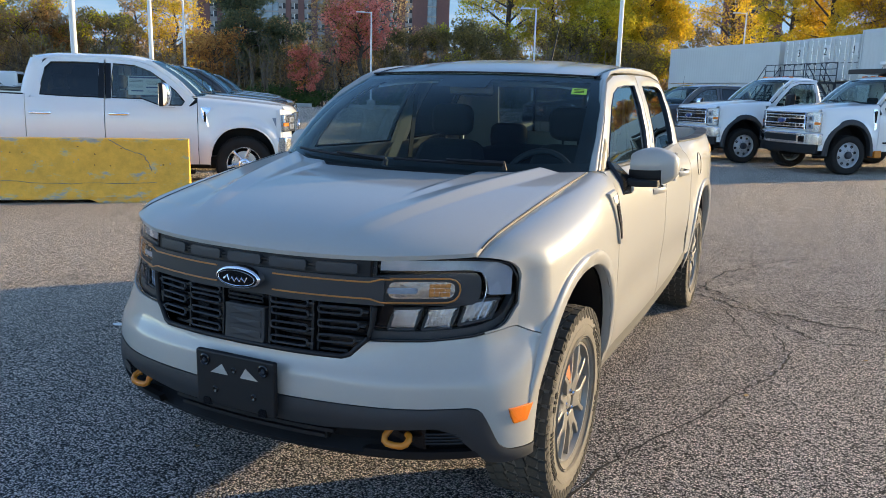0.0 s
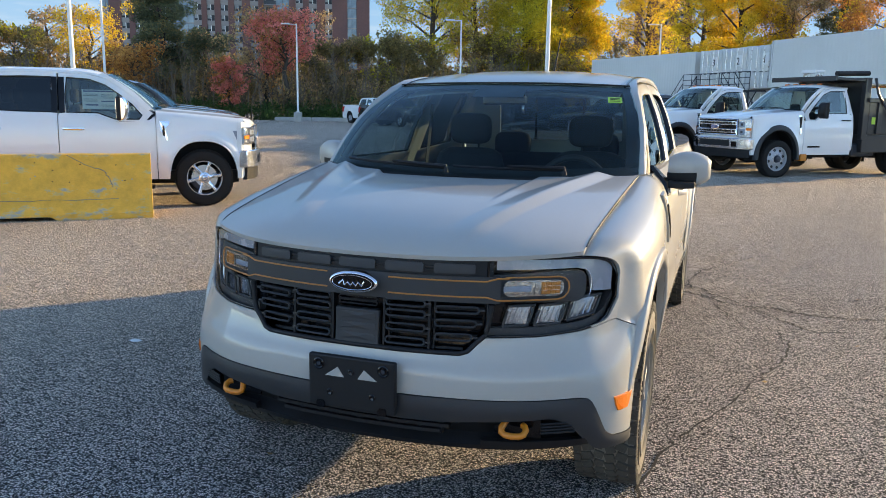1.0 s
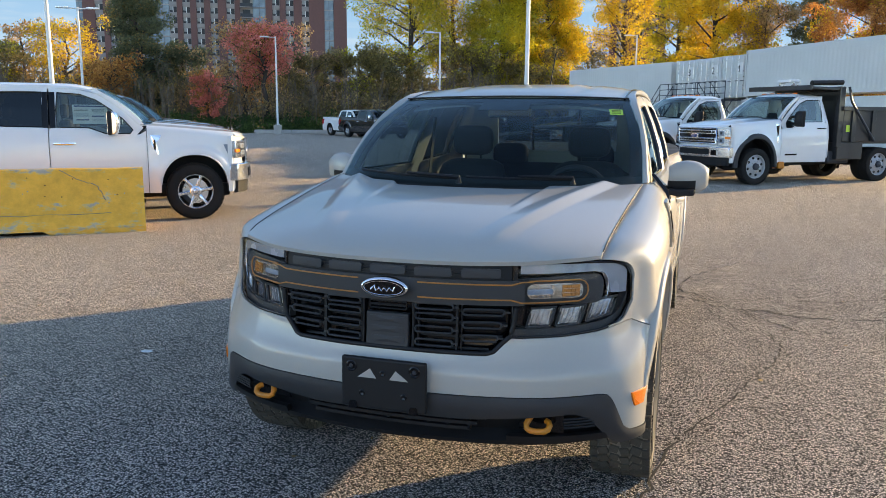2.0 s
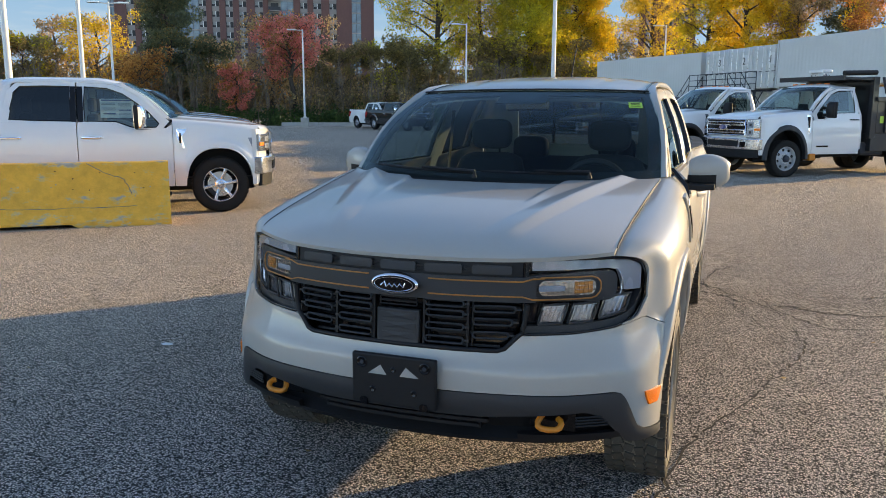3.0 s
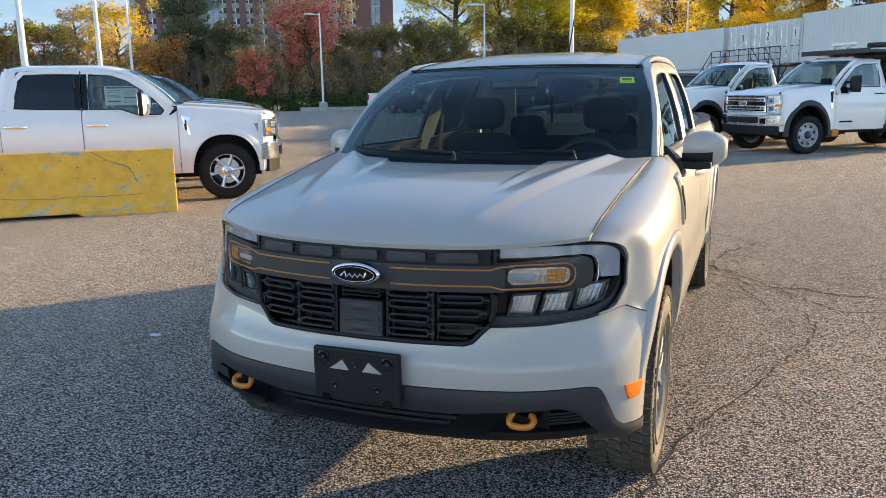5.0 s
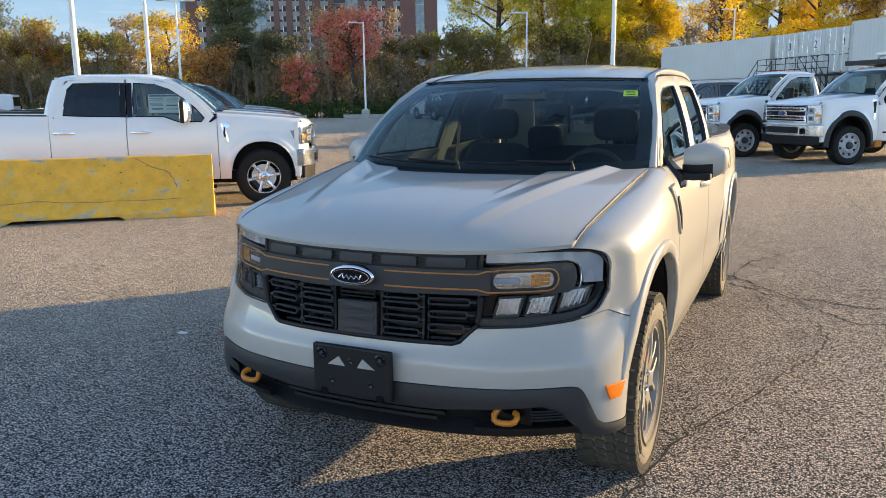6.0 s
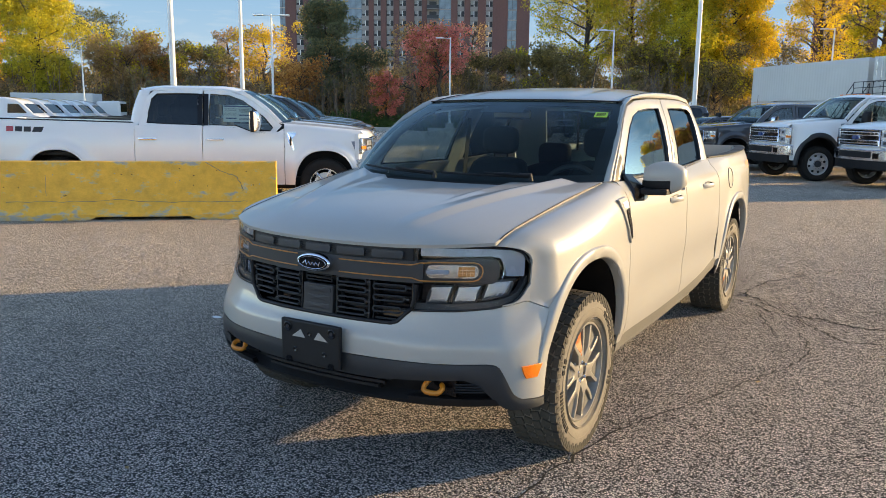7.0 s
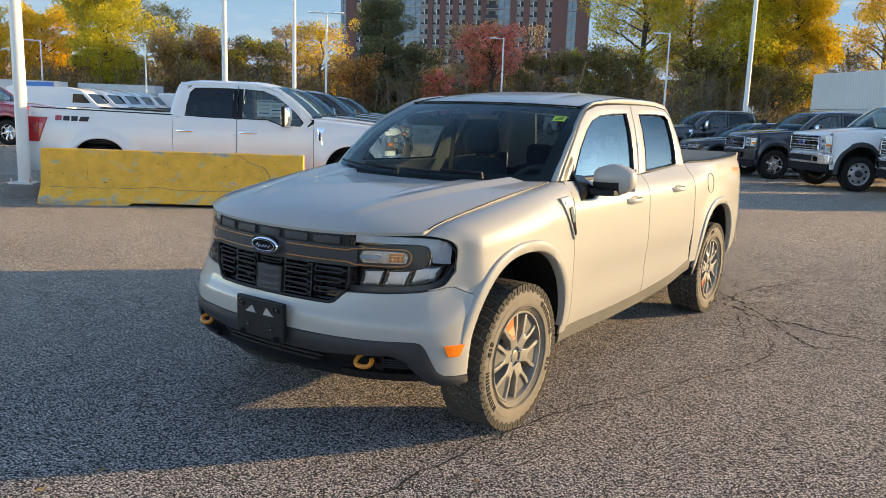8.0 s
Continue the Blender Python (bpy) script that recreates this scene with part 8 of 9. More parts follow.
# ---- lamp posts ----
def lamp_post(x, y, h, r=0.10, heads=((1, 0),), turn=0.0, base=False, block=False):
    p = tagged(holder("lamp_post", pose(x, y, 0, 0, 0, turn)), "white-painted steel car-lot lamp post", "lamp post", group="lamp posts of the lot")
    z0 = 0.20 if base else 0.05
    part("mast", tubed([(0, 0, z0), (0, 0, h * 0.5), (0, 0, h)], [r, r * 0.82, r * 0.62], 12), POLEPAINT, p, smooth=50)
    if block:
        z0 = 0.74
        part("footing", boxed(-0.30, 0.30, -0.30, 0.30, 0, z0), CONCRETE, p, "pale square concrete footing", bevel=0.03)
    else:
        part("footing", lathe(bmesh.new(), [(0.0, 0.31), (z0 - 0.02, 0.30), (z0, 0.28), (z0, 0.0005)], 24, "z"), DARKCONC, p, "grey concrete footing", smooth=35)
    part("base_flange", boxed(-r * 1.9, r * 1.9, -r * 1.9, r * 1.9, z0, z0 + 0.025), POLEPAINT, p, bevel=0.004)
    for sx in (1, -1):
        for sy in (1, -1):
            part("anchor_bolt", tubed([(sx * r * 1.5, sy * r * 1.5, z0 + 0.02), (sx * r * 1.5, sy * r * 1.5, z0 + 0.09)], 0.014, 6), SILVER, p)
    for dx, dy in heads:
        part("arm", tubed([(0, 0, h - 0.08), (0.9 * dx, 0.9 * dy, h - 0.03)], 0.04, 6), POLEPAINT, p)
        part("lamp_head", slab([[(dx * 0.5 + u * dy * 0.16 + dx * t * 0.65, dy * 0.5 - u * dx * 0.16 + dy * t * 0.65, h + 0.02) for u in (-1, 1)] for t in (0, 1)], (0, 0, -0.10)), SILVER if len(heads) > 1 else POLEPAINT, p, bevel=0.02)
    return p


lamp_post(-11.38, 5.62, 9.0, 0.095, turn=40, base=True)
lamp_post(-20.9, 17.2, 9.5, 0.11, turn=40)
lamp_post(-27.2, 26.4, 9.5, 0.11, turn=40)
lamp_post(-35.6, 37.2, 7.6, 0.09, ((1, 0), (-1, 0)), 35)
lamp_post(-32.0, 53.3, 7.4, 0.085, ((-1, 0),), 25, block=True)
lamp_post(-20.3, 57.9, 7.9, 0.085, ((-1, 0.0),), 15, block=True)
lamp_post(-8.95, 37.6, 11.5, 0.12, turn=20)
lamp_post(-51.8, 34.7, 5.75, 0.07, ((-1, 0),), 50)
lamp_post(-39.5, 19.6, 9.0, 0.09, turn=50)
lamp_post(-64.0, 33.2, 6.15, 0.08, ((-1, 0),), 50)
lamp_post(-6.9, 75.0, 9.0, 0.10, ((-1, 0),), 10)

# ---- shipping containers with a stair ----
def container(m, length, label, doors=False, number=None, rows_=2):
    c = tagged(holder("shipping_container", m), label, "container", group="white shipping containers")
    W2, H = 2.44, 2.59
    for lvl in range(1):
        z0 = 0.0
        # corrugated long walls
        for y in (0.0, W2):
            b = bmesh.new()
            line = []
            x = 0.12
            while x < length - 0.15:
                for dx, dep in ((0.0, 0.0), (0.07, 0.0), (0.14, 0.007), (0.21, 0.007)):
                    line.append((x + dx, dep))
                x += 0.28
            sg = 1 if y == 0 else -1
            sheet(b, [[(px, y + sg * dp, z) for px, dp in line] for z in (z0 + 0.15, z0 + H - 0.1)])
            part("side_wall", b, CONTAINER, c)
        for x in (0, length):
            for y in (0, W2):
                part("corner_post", boxed(x - 0.08 if x else 0, x if x else 0.08, y - 0.08 if y else 0, y if y else 0.08, z0, z0 + H), CONTAINER, c)
                for z in (z0, z0 + H - 0.12):
                    part("corner_casting", boxed(x - 0.17 if x else -0.005, x + 0.005 if x else 0.17, y - 0.16 if y else -0.008, y + 0.008 if y else 0.16, z, z + 0.12), CONTAINER, c)
        for y in (0, W2 - 0.07):
            part("bottom_rail", boxed(0.1, length - 0.1, y, y + 0.07, z0 + 0.02, z0 + 0.16), CONTAINER, c)
            part("top_rail", boxed(0.1, length - 0.1, y, y + 0.07, z0 + H - 0.10, z0 + H), CONTAINER, c)
        part("roof", boxed(0.05, length - 0.05, 0.05, W2 - 0.05, z0 + H - 0.06, z0 + H - 0.02), CONTAINER, c)
        part("floor", boxed(0.05, length - 0.05, 0.05, W2 - 0.05, z0 + 0.1, z0 + 0.16), CONTAINER, c)
        for x in (0.02, length - 0.05):
            part("end_wall", boxed(x, x + 0.03, 0.08, W2 - 0.08, z0 + 0.1, z0 + H - 0.05), CONTAINER, c)
        if doors:
            for k in (0, 1):
                y0 = 0.10 + k * 1.13
                dd = part("door_leaf", boxed(-0.035, 0.015, y0, y0 + 1.10, z0 + 0.14, z0 + H - 0.12), CONTAINER, c, bevel=0.008)
                for z in steps(z0 + 0.5, z0 + H - 0.5, 2):
                    part("door_panel", boxed(-0.05, -0.03, y0 + 0.08, y0 + 1.02, z - 0.28, z + 0.28), CONTAINER, dd, bevel=0.012)
                for yy in (y0 + 0.30, y0 + 0.80):
                    part("lock_rod", tubed([(-0.085, yy, z0 + 0.08), (-0.085, yy, z0 + H - 0.06)], 0.022, 6), SILVER, dd)
                    part("rod_handle", boxed(-0.11, -0.07, yy - 0.02, yy + 0.26, z0 + 1.05, z0 + 1.09), STEELDARK, dd)
                for z in steps(z0 + 0.35, z0 + H - 0.35, 3):
                    yy = y0 if k == 0 else y0 + 1.10
                    part("hinge", boxed(-0.06, 0.0, yy - 0.05, yy + 0.05, z - 0.05, z + 0.05), CONTAINER, dd)
    if number:
        fc = bpy.data.curves.new("number", "FONT")
        fc.body, fc.size, fc.extrude = number, 0.62, 0.004
        fo = new("number_sign_text", fc)
        dg = bpy.context.evaluated_depsgraph_get()
        me = bpy.data.meshes.new_from_object(fo.evaluated_get(dg))
        bpy.data.objects.remove(fo)
        me.materials.append(DUMPBLACK)
        ob = new("number_sign", me)
        ob.parent = c
        ob.matrix_basis = Matrix.Translation((-0.10, 0.95, 1.55)) @ Matrix(((0, 0, -1, 0), (-1, 0, 0, 0), (0, 1, 0, 0), (0, 0, 0, 1)))
        plate_ = part("number_plate_panel", boxed(-0.075, -0.055, 0.48, 1.02, 1.45, 2.12), WHITE, c, "white panel behind the number")
    return c


CA = math.degrees(math.atan2(55.4 - 63.5, -3.1 + 10.7))
LABEL_C = "white corrugated shipping container stacked in a row"
for z in (0, 2.62):
    container(pose(-11.2, 64.0, z, 0, 0, CA), 12.19, LABEL_C)
du = Vector((1.2 + 3.1, 49.4 - 55.4, 0)).normalized()
dn = Vector((-du.y, du.x, 0))
ang_d = math.degrees(math.atan2(dn.y, dn.x))
for k in range(3):
    o = Vector((-2.55, 54.75, 0)) + du * 2.46 * (k + 1)
    for z in (0, 2.62):
        container(pose(o.x, o.y, z, 0, 0, ang_d), 6.06, "white shipping container with double doors facing the lot", True, ("3", "2", "1")[k] if z else None)
o = Vector((-2.55, 54.75, 0)) + du * 7.45 - dn * 0.35
for j in (0,):
    for z in (0, 2.75):
        container(pose(o.x + du.x * 12.3 * j, o.y + du.y * 12.3 * j, z, 0, 0, math.degrees(math.atan2(du.y, du.x)) + 1.5 * (1 - 2 * j) * 0), 12.19, LABEL_C)

st = tagged(holder("steel_stair", Matrix.Translation((-2.55, 54.75, 0)) @ pose(0, 0, 0, 0, 0, math.degrees(math.atan2(du.y, du.x)))), "dark steel access stair and landing with railings", "stair")
# x along the doors, -y towards the lot
part("landing", boxed(0.2, 7.0, -1.35, -0.15, 2.52, 2.60), STEELDARK, st)
for x in (0.3, 2.5, 4.7, 6.9):
    part("post", boxed(x - 0.05, x + 0.05, -1.32, -1.22, 0, 2.55), STEELDARK, st)
    part("brace", tubed([(x, -1.27, 1.6), (x + 0.7, -1.27, 2.5)], 0.035, 6), STEELDARK, st)
for x in steps(0.2, 7.0, 7):
    part("rail_post", tubed([(x, -1.30, 2.58), (x, -1.30, 3.65)], 0.026, 6), STEELDARK, st)
for z in (2.95, 3.3, 3.65):
    part("hand_rail", tubed([(0.2, -1.30, z), (7.0, -1.30, z)], 0.026, 6), STEELDARK, st)
for x, e in ((0.2, -1), (5.6, 1)):
    for yy in (-1.30, -0.30 if e < 0 else -2.2):
        y1 = yy if e < 0 else yy
        part("stringer", tubed([(x, y1, 2.55), (x + e * 2.6, y1, 0.1)], 0.06, 6), STEELDARK, st)
        for dz in (0.55, 1.05):
            part("stair_rail", tubed([(x, y1, 2.55 + dz), (x + e * 2.6, y1, 0.1 + dz)], 0.026, 6), STEELDARK, st)
        for t in steps(0, 1, 3):
            part("baluster", tubed([(x + e * 2.6 * t, y1, 2.55 - 2.45 * t), (x + e * 2.6 * t, y1, 3.6 - 2.45 * t)], 0.022, 6), STEELDARK, st)
    for k in range(12):
        t = (k + 0.5) / 12
        part("tread", boxed(x + e * 2.6 * t - 0.13, x + e * 2.6 * t + 0.13, min(-1.30, -0.30 if e < 0 else -2.2), max(-1.30, -0.30 if e < 0 else -2.2), 2.5 - 2.4 * t, 2.54 - 2.4 * t), STEELDARK, st)

# ---- brick apartment tower ----
def tower(name, m, bays, floors, fh, label):
    """bays: (kind, width); b brick pier, w windows between piers, g glass bay, o open balconies."""
    t = tagged(holder(name, m), label, "apartment tower")
    H = floors * fh
    x = 0.0
    total = sum(w for _, w in bays)
    part("core_wall", boxed(0.3, total - 0.3, 0.6, 18, 0, H), BALCONY, t)
    part("roof_slab", boxed(-0.3, total + 0.3, -0.3, 18.3, H, H + 0.8), BALCONY, t)
    shared = {}
    for kind, w in bays:
        if kind == "b":
            part("brick_pier", boxed(x, x + w, -0.35, 18.1, 0, H), BRICKRED, t)
        else:
            part("bay_back", boxed(x, x + w, 0.35, 0.5, 0, H), BALCONY if kind != "g" else BAYGLASS, t)
            for f in range(2, floors):
                z = f * fh
                key = (kind, w)
                if kind == "w":
                    if key not in shared:
                        a = part("spandrel", boxed(0, w, -0.05, 0.36, 0, 0.95), BALCONY, t)
                        b = part("window", boxed(0.08, w - 0.08, 0.22, 0.30, 0.98, fh - 0.15), FARGLASS, t)
                        part("window_frame", boxed(w * 0.5 - 0.09, w * 0.5 + 0.09, 0.12, 0.30, 0.98, fh - 0.15), WHITE, b)
                        part("window_head", boxed(0.0, w, 0.05, 0.30, fh - 0.32, fh - 0.02), BALCONY, b)
                        part("blind", boxed(0.15, w * 0.45, 0.20, 0.215, 1.5, fh - 0.2), HEADLINER, b)
                        a.location, b.location = (x, 0, z), (x, 0, z)
                        shared[key] = (a, b)
                        continue
                elif kind == "g":
                    if key not in shared:
                        a = part("glass_panel", boxed(0.06, w - 0.06, 0.0, 0.12, 0.30, fh - 0.02), BAYGLASS, t)
                        part("mullion", boxed(w / 2 - 0.06, w / 2 + 0.06, -0.06, 0.1, 0.0, fh), STEELDARK, a)
                        b = part("floor_band", boxed(0, w, -0.08, 0.2, 0, 0.28), BALCONY, t)
                        a.location, b.location = (x, 0, z), (x, 0, z)
                        shared[key] = (a, b)
                        continue
                else:
                    if key not in shared:
                        a = part("balcony_slab", boxed(0, w, -1.2, 0.4, 0, 0.2), BALCONY, t)
                        b = part("balcony_front", boxed(0.05, w - 0.05, -1.2, -1.12, 0.2, 1.15), FARGLASS, t)
                        part("balcony_door", boxed(w * 0.2, w * 0.8, 0.28, 0.34, 0.2, 2.3), FARGLASS, b)
                        a.location, b.location = (x, 0, z), (x, 0, z)
                        shared[key] = (a, b)
                        continue
                for s in shared[key]:
                    clone(s, t, Matrix.Translation((x, 0, z)))
        x += w
    return t


BAYS = [("g", 1.6), ("b", 3.0), ("w", 2.0), ("b", 1.5), ("w", 1.8), ("b", 1.8), ("w", 1.8), ("b", 1.4), ("w", 1.8), ("g", 3.2), ("g", 3.2), ("w", 2.0), ("b", 1.4), ("w", 2.0), ("b", 1.6), ("w", 2.0), ("b", 1.6), ("w", 2.0), ("b", 2.2), ("w", 2.2),
        ("b", 1.4), ("o", 3.4), ("g", 3.4), ("b", 1.8), ("w", 2.0), ("b", 1.6), ("w", 2.2), ("b", 2.2), ("w", 2.0), ("b", 4.2), ("g", 2.6), ("b", 3.6)]
tw_ = sum(w for _, w in BAYS)
tower("apartment_tower", pose(-158.0, 168.5, 0, 0, 0, 31.5), BAYS, 18, 2.75, "tall red-brick apartment tower with glass bays and balconies")
tower("apartment_tower", pose(-29.5, 247, 0, 0, 0, 6), [("b", 2.0), ("w", 2.4), ("b", 2.4), ("o", 3.4), ("b", 1.8), ("w", 2.0), ("b", 2.4)], 15, 2.75, "distant red-brick apartment tower behind trees")

# ---- kerb and hedge line ----
ka, kb = Vector((-78, 33.2, 0)), Vector((-13, 67.5, 0))
kd = (kb - ka).normalized()
kn = Vector((-kd.y, kd.x, 0))
km = Matrix.Translation(ka) @ Matrix.Rotation(math.atan2(kd.y, kd.x), 4, "Z")
klen = (kb - ka).length
kerb = tagged(holder("kerb", km), "pale concrete kerb along the hedge", "kerb", kind="structure")
k_ = part("kerb_stone", boxed(0, 2.96, 0, 0.28, 0, 0.30), CONCRETE, kerb, bevel=0.02)
for j in range(1, int(klen / 3)):
    if j in (15, 19):
        continue
    clone(k_, kerb, Matrix.Translation((3 * j, 0.05 * ((j * 5) % 3 - 1), 0)))

# ---- plants ----
def leaf_mesh(name, centres, radii, per, size, material, seed, flat=0.8, drop=0.0):
    """Many small leaves in clumps, one mesh."""
    r = np.random.RandomState(seed)
    pts = []
    for c, rad in zip(centres, radii):
        k = max(6, int(per * (rad ** 1.6)))
        v = r.normal(size=(k, 3))
        v /= np.linalg.norm(v, axis=1)[:, None]
        q = v * (rad * r.uniform(0.25, 1.0, size=(k, 1)) ** 0.5)
        q[:, 2] *= flat
        pts.append(q + np.array(c))
    p = np.concatenate(pts)
    n = len(p)
    a = r.normal(size=(n, 3))
    a /= np.linalg.norm(a, axis=1)[:, None]
    b = np.cross(a, r.normal(size=(n, 3)))
    b /= np.linalg.norm(b, axis=1)[:, None]
    s = size * r.uniform(0.55, 1.3, size=(n, 1))
    quad = np.stack([p - a * s * 0.5, p + b * s * 0.32, p + a * s * 0.5, p - b * s * 0.32], axis=1).reshape(-1, 3)
    me = bpy.data.meshes.new(name)
    me.vertices.add(4 * n)
    me.vertices.foreach_set("co", quad.astype(np.float32).ravel())
    me.loops.add(4 * n)
    me.loops.foreach_set("vertex_index", np.arange(4 * n, dtype=np.int32))
    me.polygons.add(n)
    me.polygons.foreach_set("loop_start", np.arange(0, 4 * n, 4, dtype=np.int32))
    me.update(calc_edges=True)
    me.materials.append(material)
    return me


def tree(x, y, h, w, material, label, seed, dense=1.0, low=0.28, size=0.24, trunk=0.22, conic=0.0, second=None):
    rng = random.Random(seed)
    t = tagged(holder("tree", pose(x, y, 0, 0, 0, rng.uniform(0, 360))), label + ("" if "lot" in label else " beyond the lot"), "tree", group="autumn trees behind the lot")
    b = bmesh.new()
    centres, radii = [], []
    lean = Vector((rng.uniform(-0.04, 0.04), rng.uniform(-0.04, 0.04), 1))
    spine = [lean * (h * 0.9 * k / 6) + Vector((rng.uniform(-0.12, 0.12), rng.uniform(-0.12, 0.12), 0)) * k * 0.5 for k in range(7)]
    tube(b, spine, [trunk * 1.25 * (1 - 0.13 * k) for k in range(7)], 8)
    n = int(11 + h * 1.1)
    for k in range(n):
        f = low + (0.97 - low) * (k + rng.random()) / n
        i = min(5, int(f / 0.9 * 6))
        base = spine[i].lerp(spine[i + 1], min(1, f / 0.9 * 6 - i))
        prof = (1 - conic) * math.sin(math.pi * min(1, max(0.08, (f - low * 0.6) / (1.12 - low * 0.6)))) ** 0.6 + conic * (1.05 - f) * 1.2
        ln = w * 0.5 * prof * rng.uniform(0.6, 1.1)
        a = k * 2.4 + rng.uniform(-0.5, 0.5)
        tip = base + Vector((math.cos(a) * ln, math.sin(a) * ln, ln * rng.uniform(0.25, 0.75) * (1 - conic * 1.2)))
        mid = base.lerp(tip, 0.5) + Vector((0, 0, 0.08 * ln))
        tube(b, [base, mid, tip], [trunk * 0.55 * (1.15 - f), trunk * 0.32 * (1.15 - f), 0.015], 5, False)
        for j in range(4):
            q = base.lerp(tip, rng.uniform(0.45, 1.05)) + Vector((rng.uniform(-1, 1), rng.uniform(-1, 1), rng.uniform(-0.6, 0.8))) * ln * 0.30
            tube(b, [mid.lerp(tip, rng.random()), q], [trunk * 0.09, 0.008], 4, False)
            centres.append(q)
            radii.append(max(0.4, w * rng.uniform(0.09, 0.17)))
    part("trunk", b, BARK, t, smooth=60)
    lm = leaf_mesh("crown", centres, radii, 200 * dense, size, material, seed)
    o = new("crown", lm)
    o.parent = t
    if second:
        m2, share = second
        cs = [(c, r_) for c, r_ in zip(centres, radii) if rng.random() < share]
        lm = leaf_mesh("crown", [c + Vector((0.3, 0.2, 0.35)) for c, _ in cs], [r_ for _, r_ in cs], 85 * dense, size, m2, seed + 50)
        o = new("crown", lm)
        o.parent = t
    return t


def polar(az, dist):
    return dist * math.sin(radians(az)), dist * math.cos(radians(az))


TREES = [  # az, distance, height, width, leaves, label, density, low, conic, second
    (-58.8, 84, 11.6, 9.5, L_LIME, "yellow-green maple in full leaf", 1.5, 0.25, 0, None),
    (-62.5, 92, 10.0, 8, L_GOLD, "golden autumn tree", 1.2, 0.25, 0, None),
    (-66.5, 88, 9.5, 8, L_GOLD, "golden autumn tree", 1.2, 0.25, 0, None),
    (-55.2, 98, 12.6, 6.0, L_DARK, "thin dark green tree with gaps in its crown", 0.45, 0.5, 0, None),
    (-53.6, 82, 7.2, 7, L_BROWN, "olive-brown autumn tree", 1.3, 0.2, 0, (L_YELLOW, 0.3)),
    (-51.0, 84, 6.4, 6.5, L_RUST, "rust-coloured autumn tree", 1.2, 0.2, 0, (L_OLIVE, 0.4)),
    (-48.6, 80, 6.6, 6, L_OLIVE, "olive and yellow autumn tree", 1.3, 0.15, 0, (L_YELLOW, 0.35)),
    (-46.6, 86, 9.8, 4.5, L_BROWN, "half-bare tree with brown leaves", 0.45, 0.35, 0, None),
    (-44.4, 82, 9.2, 6.5, L_GOLD, "half-bare tree with pale yellow leaves", 0.55, 0.25, 0, (L_BROWN, 0.4)),
    (-39.9, 76, 12.0, 7.0, L_DARK, "tall dark green tree with a tapering crown", 1.7, 0.12, 0.45, (L_OLIVE, 0.5)),
    (-37.2, 78, 7.6, 6.0, L_DARK, "dark green tree", 1.2, 0.12, 0.2, (L_BROWN, 0.35)),
    (-41.9, 71, 5.6, 5.5, L_RUST, "small dry tree with rust-brown leaves", 0.6, 0.35, 0, None),
    (-35.6, 68.5, 4.8, 2.8, L_RED, "small red maple", 0.9, 0.25, 0.3, (L_RUST, 0.6)),
    (-33.2, 70.5, 8.2, 6.5, L_BROWN, "maple turning brown with bright red top", 0.45, 0.2, 0, (L_RUST, 0.5)),
    (-31.6, 69.5, 8.8, 5.6, L_RED, "bright red maple", 0.7, 0.45, 0, (L_RUST, 0.35)),
    (-28.4, 76, 6.4, 6.0, L_OLIVE, "olive-brown tree", 1.1, 0.1, 0, (L_BROWN, 0.5)),
    (-25.0, 75, 7.0, 6.5, L_OLIVE, "olive green tree", 1.3, 0.1, 0, (L_YELLOW, 0.3)),
    (-29.4, 95, 12.5, 5.0, L_BROWN, "tall nearly bare tree", 0.10, 0.4, 0, None),
    (-21.2, 80, 18.0, 11.0, L_YELLOW, "large yellow-green tree with a dark forked trunk", 0.62, 0.32, 0, (L_GOLD, 0.5)),
    (-18.2, 84, 17.5, 8.5, L_BROWN, "half-bare tree with orange leaves", 0.32, 0.25, 0, (L_GOLD, 0.5)),
    (-14.8, 80, 18.0, 11.0, L_YELLOW, "large bright yellow tree", 1.2, 0.16, 0, (L_LIME, 0.5)),
    (-11.6, 82, 17.0, 9.5, L_GOLD, "large golden-yellow tree", 1.5, 0.2, 0, (L_YELLOW, 0.6)),
    (-16.8, 77, 7.5, 7.0, L_OLIVE, "olive tree with yellow patches", 1.2, 0.1, 0, (L_LIME, 0.5)),
    (-22.5, 76, 6.8, 6.0, L_OLIVE, "olive tree", 1.2, 0.1, 0, (L_BROWN, 0.4)),
    (-12.4, 76, 6.6, 6.5, L_OLIVE, "olive-brown tree", 1.2, 0.1, 0, (L_YELLOW, 0.3)),
    (-8.6, 88, 9.0, 5.0, L_OLIVE, "thin dark tree with gaps", 0.5, 0.3, 0, None),
    (-6.0, 90, 16, 8.0, L_GOLD, "half-bare golden tree", 0.6, 0.25, 0, (L_BROWN, 0.4)),
    (-2.6, 84, 15.5, 6.5, L_YELLOW, "olive-yellow tree", 1.0, 0.2, 0, (L_OLIVE, 0.5)),
    (0.2, 80, 16.0, 9, L_GOLD, "bright orange-gold tree", 1.7, 0.2, 0, None),
    (3.2, 82, 14.5, 7.0, L_BROWN, "brown autumn tree", 1.0, 0.2, 0, (L_OLIVE, 0.5)),
    (5.9, 84, 15.0, 6.0, L_DARK, "dark green pine", 1.5, 0.12, 0.7, None),
    (9.4, 78, 13.0, 9.0, L_RUST, "orange autumn tree", 1.6, 0.2, 0, (L_GOLD, 0.5)),
    (13.5, 80, 11.0, 8.0, L_GOLD, "golden autumn tree", 1.2, 0.2, 0, (L_OLIVE, 0.5)),
]
